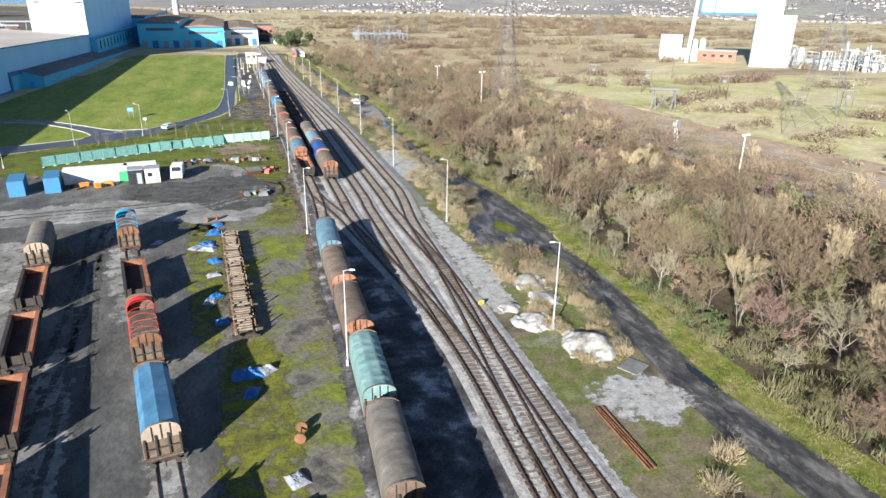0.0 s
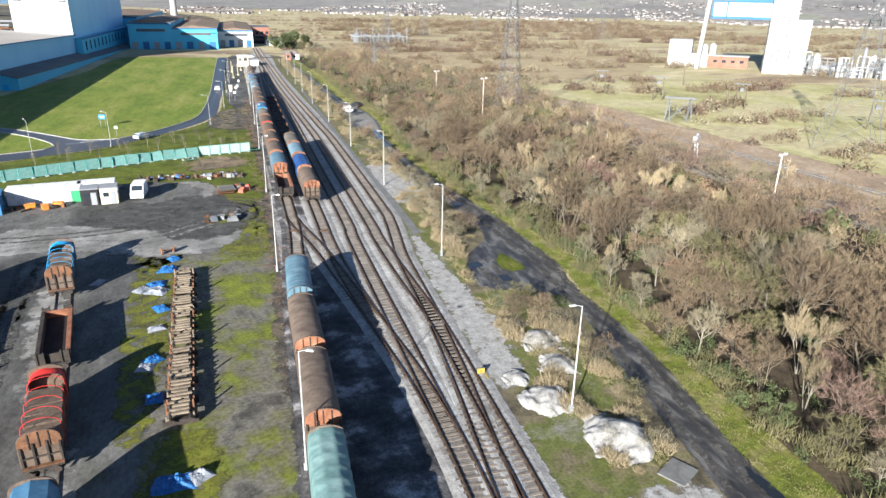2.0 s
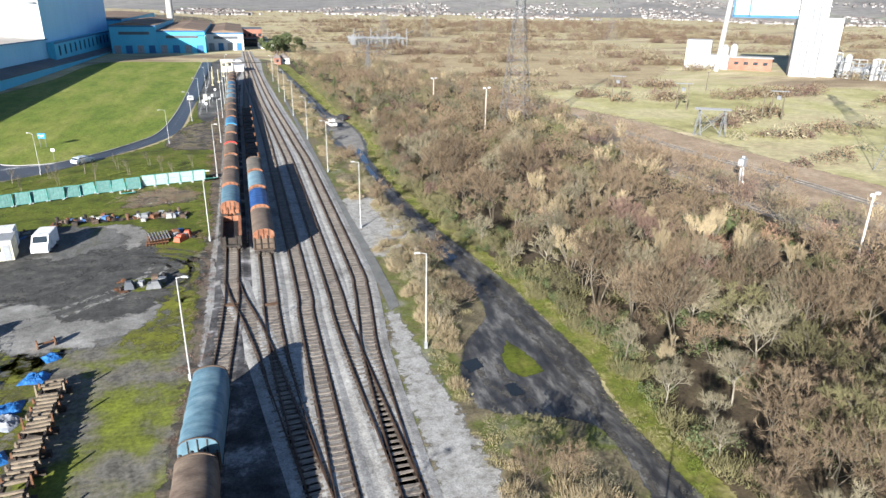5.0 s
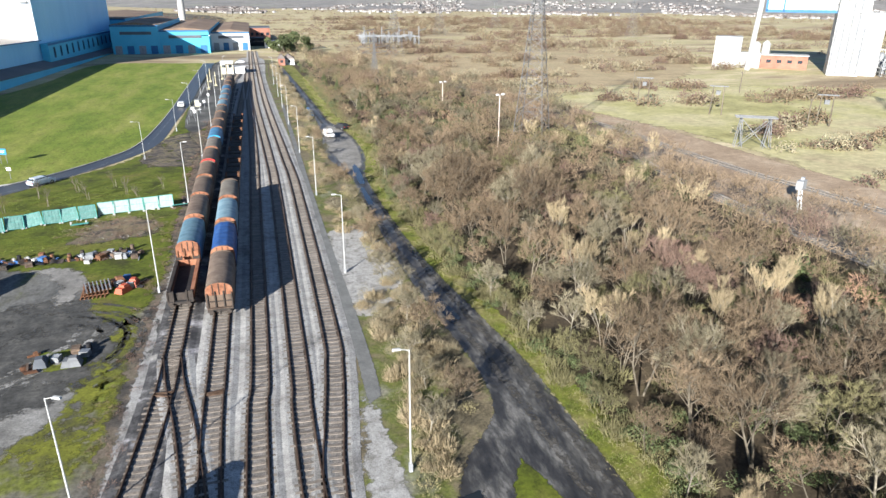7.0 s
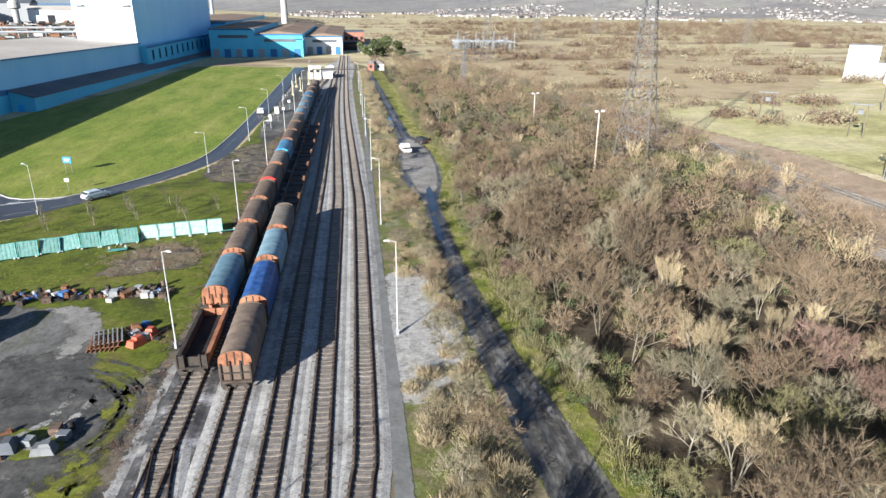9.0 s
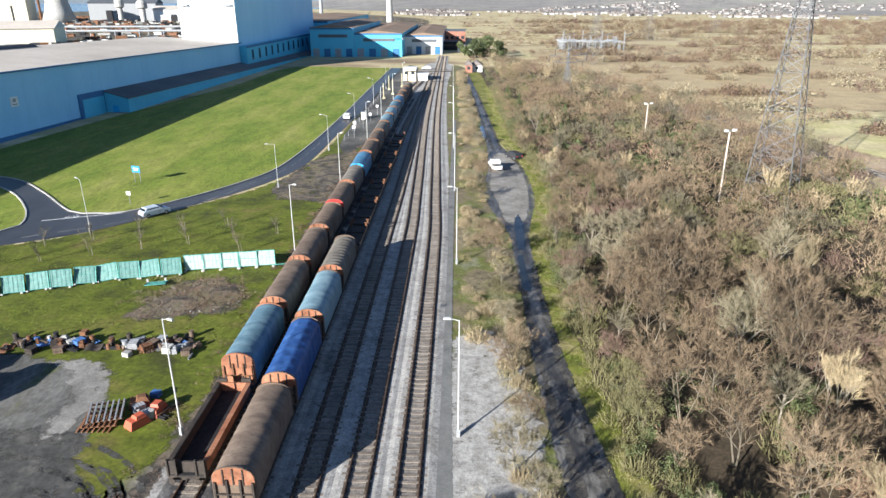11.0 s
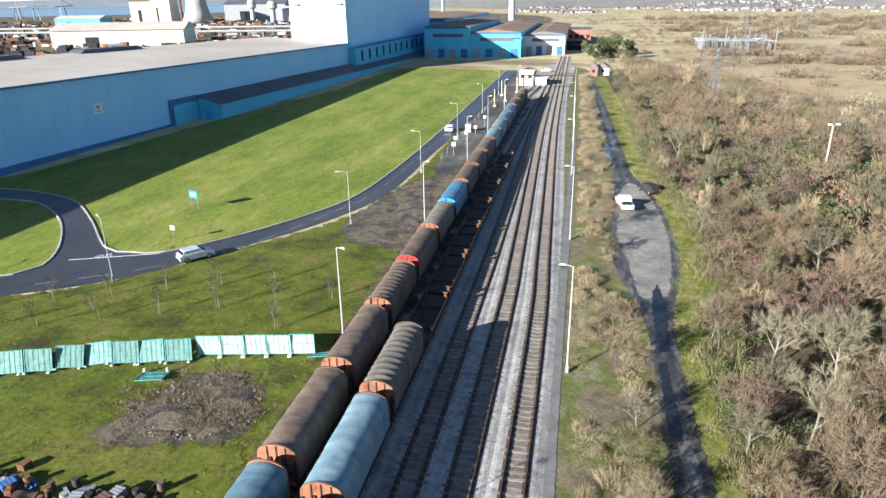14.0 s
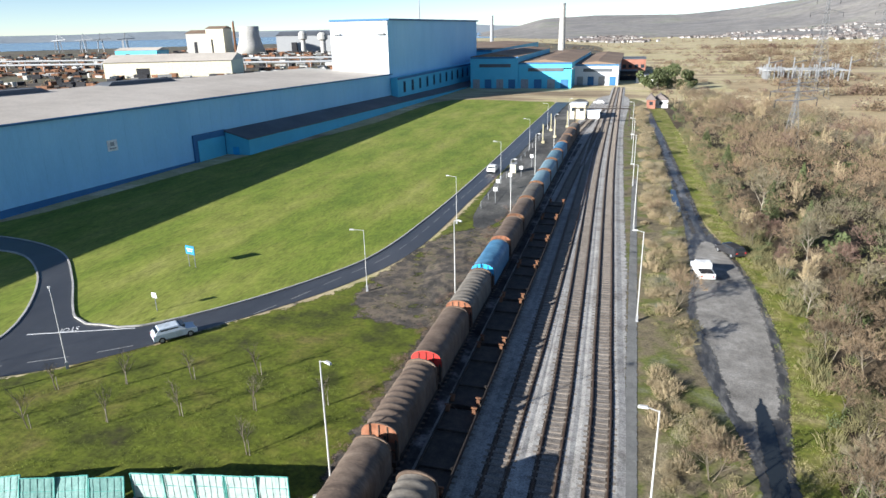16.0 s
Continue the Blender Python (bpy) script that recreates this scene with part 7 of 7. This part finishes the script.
# ---- stripped wagon frames with timber cradles ----
tim = surf("pale_timber", [(0.3, (0.15, 0.115, 0.085)), (0.7, (0.29, 0.235, 0.17))], 1.0, 7, 0.25, vary=0.2)
for k in range(3):
    y0 = 62 + k * 10.8
    t = thing("wagon_frame", "stripped rusty wagon frame with pale timber cradles", "wagon frame", pose(-27.5 - 0.045 * (y0 - 57), y0, 0, 0, 0, 2.6), "stripped wagon frames")
    for s in (-1, 1):
        part("side_beam", Build().box((s * 0.72, 0, 0.76), (0.16, 10.4, 0.36)), darkframe_m, t)
        for j in range(9):
            y = -4.7 + j * 1.17 + random.uniform(-0.12, 0.12)
            part("stanchion", Build().box((s * 1.02, y, 1.05 if j % 4 == (k + 1) % 4 else 0.85), (0.15, 0.2, random.uniform(0.8, 1.3) if j % 4 == (k + 1) % 4 else 0.42), random.uniform(-6, 6), 0.8).box((s * 0.9, y, 0.75), (0.4, 0.16, 0.16)), rust_m if (j + k) % 3 else tim, t)
    for j in range(19):
        if (j * 7 + k * 5) % 19 < 2:
            continue
        part("timber", Build().box((random.uniform(-0.1, 0.1), -4.95 + j * 0.55, 0.98), (random.uniform(1.3, 1.8), 0.2, 0.18), random.uniform(-6, 6)), tim, t)
    for y in (-4.4, -1.5, 1.5, 4.4):
        part("bearer", Build().box((0, y, 0.24), (2.7, 0.4, 0.46)), darkframe_m, t)
t = thing("axle", "rusty railway wheelset lying on moss", "wheelset", pose(-23.9, 39.8, 0.0, 0, 0, 80))
part("axle_shaft", Build().tube((-0.75, 0, 0.46), (0.75, 0, 0.46), 0.09), rust_m, t)
for s in (-0.75, 0.75):
    part("wheel", Build().lathe([(0.46, -0.06), (0.46, 0.03), (0.40, 0.07)], 18), rust_m, t).matrix_basis = pose(s, 0, 0.46, 0, 90, 0)
t = thing("axle", "rusty railway wheelset lying on moss", "wheelset", pose(-31.5, 97, 0.0, 0, 0, 20))
part("axle_shaft", Build().tube((-0.75, 0, 0.46), (0.75, 0, 0.46), 0.09), rust_m, t)
for s in (-0.75, 0.75):
    part("wheel", Build().lathe([(0.46, -0.06), (0.46, 0.03), (0.40, 0.07)], 18), rust_m, t).matrix_basis = pose(s, 0, 0.46, 0, 90, 0)
single("trestle", Build().beam((-0.8, 0, 0.05), (0.8, 0, 0.05), 0.1).beam((-0.8, 0, 0), (-0.6, 0.3, 1.5), 0.1).beam((0.8, 0, 0), (0.6, 0.3, 1.5), 0.1).beam((-0.6, 0.3, 1.5), (0.6, 0.3, 1.5), 0.1).beam((-0.8, 0.9, 0.05), (0.8, 0.9, 0.05), 0.1), orange_m, "orange steel trestle frame on the tarmac", "trestle", m=pose(-49.5, 86.5, 0.02, 0, 0, 20))

# ---- scrap ----
rs = random.Random(17)
drum_m = paint("blue_drum_paint", (0.06, 0.16, 0.38))
MATS = [rust_m, darkframe_m, galv_m, grey_p, darkframe_m, bulk_m, drum_m, black_m, bulk_m, rust_m, rust_m, concrete_m]
def scrap(x, y):
    kind_ = rs.choice(("crate", "beam", "drum", "sheet", "block", "bundle"))
    m, mat = pose(x, y, 0.02, 0, 0, rs.uniform(0, 180)) @ Matrix.Scale(rs.uniform(0.5, 0.85), 4), rs.choice(MATS)
    if kind_ == "drum":
        b = Build().lathe([(0.29, 0), (0.31, 0.02), (0.29, 0.3), (0.31, 0.32), (0.29, 0.6), (0.31, 0.62), (0.29, 0.88)], 14)
        return single("oil_drum", b, mat, "worn steel drum among the scrap", "drum", "scrap pile", m=m)
    if kind_ == "beam":
        L = rs.uniform(1.2, 3)
        b = Build().box((0, 0, 0.05), (L, 0.25, 0.05)).box((0, 0, 0.2), (L, 0.05, 0.26)).box((0, 0, 0.35), (L, 0.25, 0.05))
        return single("scrap_beam", b, mat, "scrap steel beam lying on the ground", "scrap", "scrap pile", m=m)
    if kind_ == "sheet":
        b = Build().grid(lambda u, v: ((u - 0.5) * 1.9, (v - 0.5) * 1.3, 0.12 + 0.12 * math.sin(u * 7) + 0.2 * v), 10, 4)
        return single("scrap_sheet", b, mat, "bent scrap sheet lying on the ground", "scrap", "scrap pile", m=m)
    if kind_ == "bundle":
        t = thing("pipe_bundle", "bundle of scrap pipes on the ground", "scrap", m, "scrap pile")
        for k in range(5):
            part("pipe", Build().tube((-0.9, -0.3 + 0.15 * k, 0.1 + 0.1 * (k % 2)), (0.9 + rs.uniform(-0.3, 0.3), -0.3 + 0.15 * k, 0.1 + 0.1 * (k % 2)), 0.07, n=6), mat, t)
        return t
    if kind_ == "crate":
        t = thing("scrap_crate", "broken slatted crate among the scrap", "crate", m, "scrap pile")
        for k in range(4):
            part("slat", Build().box((0, 0, 0.12 + 0.2 * k), (1.2, 1.0, 0.12)), mat, t)
            part("upright", Build().box((-0.5 + 0.33 * k, 0, 0.4), (0.09, 1.02, 0.8)), mat, t)
        return t
    b = Build().box((0, 0, 0.3), (rs.uniform(0.6, 1.3), rs.uniform(0.5, 0.9), 0.6), taper=0.88).box((0.1, 0, 0.66), (0.4, 0.3, 0.2))
    return single("machine_block", b, mat, "scrapped machine part on the ground", "scrap", "scrap pile", m=m)


for k in range(105):
    scrap(rs.uniform(-39.5, -20.8), 136.6 + rs.gauss(0, 0.75))
for k in range(14):
    scrap(rs.uniform(-22.8, -19.4), 126.3 + rs.gauss(0, 0.9))
for k in range(10):
    scrap(rs.uniform(-27, -24.6) if k < 6 else rs.uniform(-23.6, -22), 110.2 + rs.gauss(0, 1.0))
for k in range(22):
    scrap(rs.uniform(-66, -40), 131 + rs.gauss(0, 1.2))
for k in range(8):
    scrap(-56 + rs.uniform(-2, 12), 122 + rs.uniform(-0.8, 0.8))
for k in range(3):
    t = thing("steel_rack", "rusty slatted steel rack leaning over", "rack", pose(-24.4 + k * 0.15, 124.6 + k * 0.35, 0.05 + 0.28 * k, 10, 0, 8 * k), "scrap racks")
    for j in range(7):
        part("slat", Build().box((-1.2 + 0.4 * j, 0, 0.18), (0.12, 2.2, 0.12)), galv_m if k == 2 else rust_m, t)
    for j in (-1, 0, 1):
        part("crosspiece", Build().box((0, j * 0.95, 0.08), (2.7, 0.12, 0.1)), rust_m, t)
rp_ = paint("faded_red_paint", (0.48, 0.10, 0.05))
for x, y, mat in ((-21.4, 124.6, rp_), (-22.4, 127.2, rust_m), (-20.6, 126.2, rp_), (-23.2, 108.9, oldsteel_m), (-25.9, 109.6, roofdark_m)):
    single("crushed_scrap", Build().box((0, 0, 0.35), (1.7, 1.1, 0.6), taper=0.75).box((0.2, 0, 0.75), (0.9, 0.8, 0.25), taper=0.7), mat, "crushed painted steel scrap body", "scrap", "scrap pile", m=pose(x, y, 0.02, 0, 0, x * 31))

# ---- roadside things ----
t = thing("road_sign", "blue road sign on two posts in the lawn", "sign", pose(-54.2, 195, 0, 0, 0, -15))
part("panel", Build().box((0, 0, 2.4), (1.7, 0.08, 1.2)), paint("blue_sign_paint", (0.02, 0.22, 0.42)), t)
part("marking", Build().box((0, -0.05, 2.55), (1.2, 0.03, 0.12)).box((0, -0.05, 2.25), (0.9, 0.03, 0.12)), white_p, t)
for s in (-0.6, 0.6):
    part("post", Build().tube((s, 0.06, 0), (s, 0.06, 3.0), 0.05, n=6), galv_m, t)
t = thing("road_sign", "small white notice on a post in the lawn", "sign", pose(-49.2, 181.6, 0, 0, 0, -10))
part("panel", Build().box((0, 0, 1.9), (0.75, 0.06, 0.6)), white_p, t)
part("post", Build().tube((0, 0.06, 0), (0, 0.06, 2.2), 0.05, n=6), galv_m, t)
for k in range(16):
    x, y = (-60 + k * 2.7, 153 + (k * 7) % 13 + k * 0.6)
    if x > -20:
        break
    single("sapling", bare_tree(700 + k, 3.6, 0.7, 60, 0.8, 1, width=0.012)[0], wood_m, "thin young leafless sapling in the grass", "tree", "roadside saplings", m=pose(x, y, 0), )
    single("sapling_stake", Build().tube((0.25, 0, 0), (0.25, 0, 1.3), 0.035, n=6), pale_bark_m, "wooden stake beside a sapling", "stake", "sapling stakes", m=pose(x, y, 0))
# gate area at the end of the sidings
t = thing("gatehouse", "cream flat-roofed gatehouse by the sidings", "building", pose(-16.5, 352, 0))
part("wall", Build().box((0, 0, 2.4), (5, 6, 4.8)), cream_p, t)
part("roof", Build().box((0, 0, 4.9), (5.5, 6.5, 0.25)), white_p, t)
for s in (-1.3, 1.3):
    part("window", Build().box((s, -3.03, 3.2), (1.4, 0.08, 1.2)), glass_m, t)
t = thing("gatehouse", "low white hut with a flat roof", "building", pose(-11.4, 352, 0))
part("wall", Build().box((0, 0, 1.3), (4, 4, 2.6)), white_p, t)
part("roof", Build().box((0, 0, 2.7), (4.8, 4.8, 0.2)), white_p, t)
t = thing("footbridge_gantry", "dark steel footbridge over the sidings", "gantry", pose(-8, 335, 0))
yb = paint("yellow_post_paint", (0.42, 0.38, 0.24))
for x, y in ((-21.5, 300), (-19.5, 310), (-22, 322), (-18, 330)):
    single("barrier_post", Build().tube((0, 0, 0), (0, 0, 5), 0.16, n=8).box((0, 0, 0.3), (0.9, 0.9, 0.6)), yb, "pale yellow gantry post by the road", "post", "gantry posts", m=pose(x, y, 0))
part("deck", Build().box((0, 0, 5.2), (17, 1.2, 0.25)), darkframe_m, t)
for s in (-8.2, 8.2):
    part("leg", Build().box((s, 0, 2.5), (0.35, 0.9, 5.2)), darkframe_m, t)
part("handrail", Build().box((0, 0.55, 5.9), (17, 0.06, 0.06)).box((0, -0.55, 5.9), (17, 0.06, 0.06)), darkframe_m, t)
for k in range(14):
    y = 232 + k * 6
    t = thing("fence_post", "pale steel post of the roadside fence", "fence post", pose(-23.2 + 0.01 * k, y, 0), "roadside fence posts")
    part("post", Build().tube((0, 0, 0), (0, 0, 1.3), 0.05, n=6), galv_m, t)
    part("rail", Build().tube((0, 0, 1.1), (0, 6, 1.1), 0.035, n=6), galv_m, t)
for x, y, h in ((-21.5, 236, 2.8), (-21, 248, 2.8), (-20.5, 258, 2.2), (-19.8, 268, 2.8), (-22.6, 244, 2.4)):
    t = thing("small_sign", "small white roadside sign on a post", "sign", pose(x, y, 0), "small roadside signs")
    part("post", Build().tube((0, 0, 0), (0, 0, h), 0.05, n=6), galv_m, t)
    part("panel", Build().box((0, -0.06, h - 0.3), (0.7, 0.05, 0.7)), white_p, t)
t = thing("kiosk", "cream electrical kiosk beside the road", "kiosk", pose(-22.8, 262, 0))
part("body", Build().box((0, 0, 0.9), (1.2, 1.6, 1.8)), cream_p, t)
part("roof", Build().box((0, 0, 1.85), (1.4, 1.8, 0.12)), grey_p, t)
for x, y, w, d, h, mat, lab in ((7.4, 384, 3.0, 6, 3.2, brick_m, "orange brick tower house by the lane"), (11, 388, 5, 8, 2.8, white_p, "white rendered house by the lane")):
    t = thing("house", lab, "house", pose(x, y, 0))
    part("wall", Build().box((0, 0, h / 2), (w, d, h)), mat, t)
    part("roof", Build().add([(-w / 2 - .3, -d / 2 - .3, h), (w / 2 + .3, -d / 2 - .3, h), (w / 2 + .3, d / 2 + .3, h), (-w / 2 - .3, d / 2 + .3, h), (0, -d / 2, h + 2), (0, d / 2, h + 2)], [(0, 4, 5, 3), (1, 2, 5, 4), (0, 1, 4), (2, 3, 5)]), tile_m, t)
    part("window", Build().box((0, -d / 2 - 0.03, h * 0.6), (1.2, 0.08, 1.2)), glass_m, t)
# evergreen trees by the works gate and in the wood
for k, (x, y, r, h) in enumerate(((18, 470, 6, 15), (12, 455, 4, 10), (24, 460, 4, 9), (6, 470, 3.5, 8))):
    V, F = leafy(800 + k, r, h, 1800, 0.5)
    t = thing("evergreen_tree", "tall dark evergreen tree near the works", "tree", pose(x, y, 0), "evergreens")
    part("trunk", Build().tube((0, 0, 0), (0, 0, h * 0.6), 0.4, 0.2, 6), wood_m, t)
    part("crown", mesh_np("crown", V, F, TW["green"]), None, t)
for k, (x, y, h) in enumerate(((22, 232, 6.5), (25, 222, 6), (20, 268, 6), (24, 196, 5), (30, 250, 6), (19, 300, 5), (23, 176, 5.5), (26, 168, 4))):
    V, F = leafy(820 + k, 1.7, h, 2000, 0.16, True)
    t = thing("conifer", "dark green young conifer in the wood", "tree", pose(x, y, 0), "conifers")
    part("trunk", Build().tube((0, 0, 0), (0, 0, h * 0.9), 0.12, 0.03, 6), wood_m, t)
    part("crown", mesh_np("crown", V, F, TW["green"]), None, t)
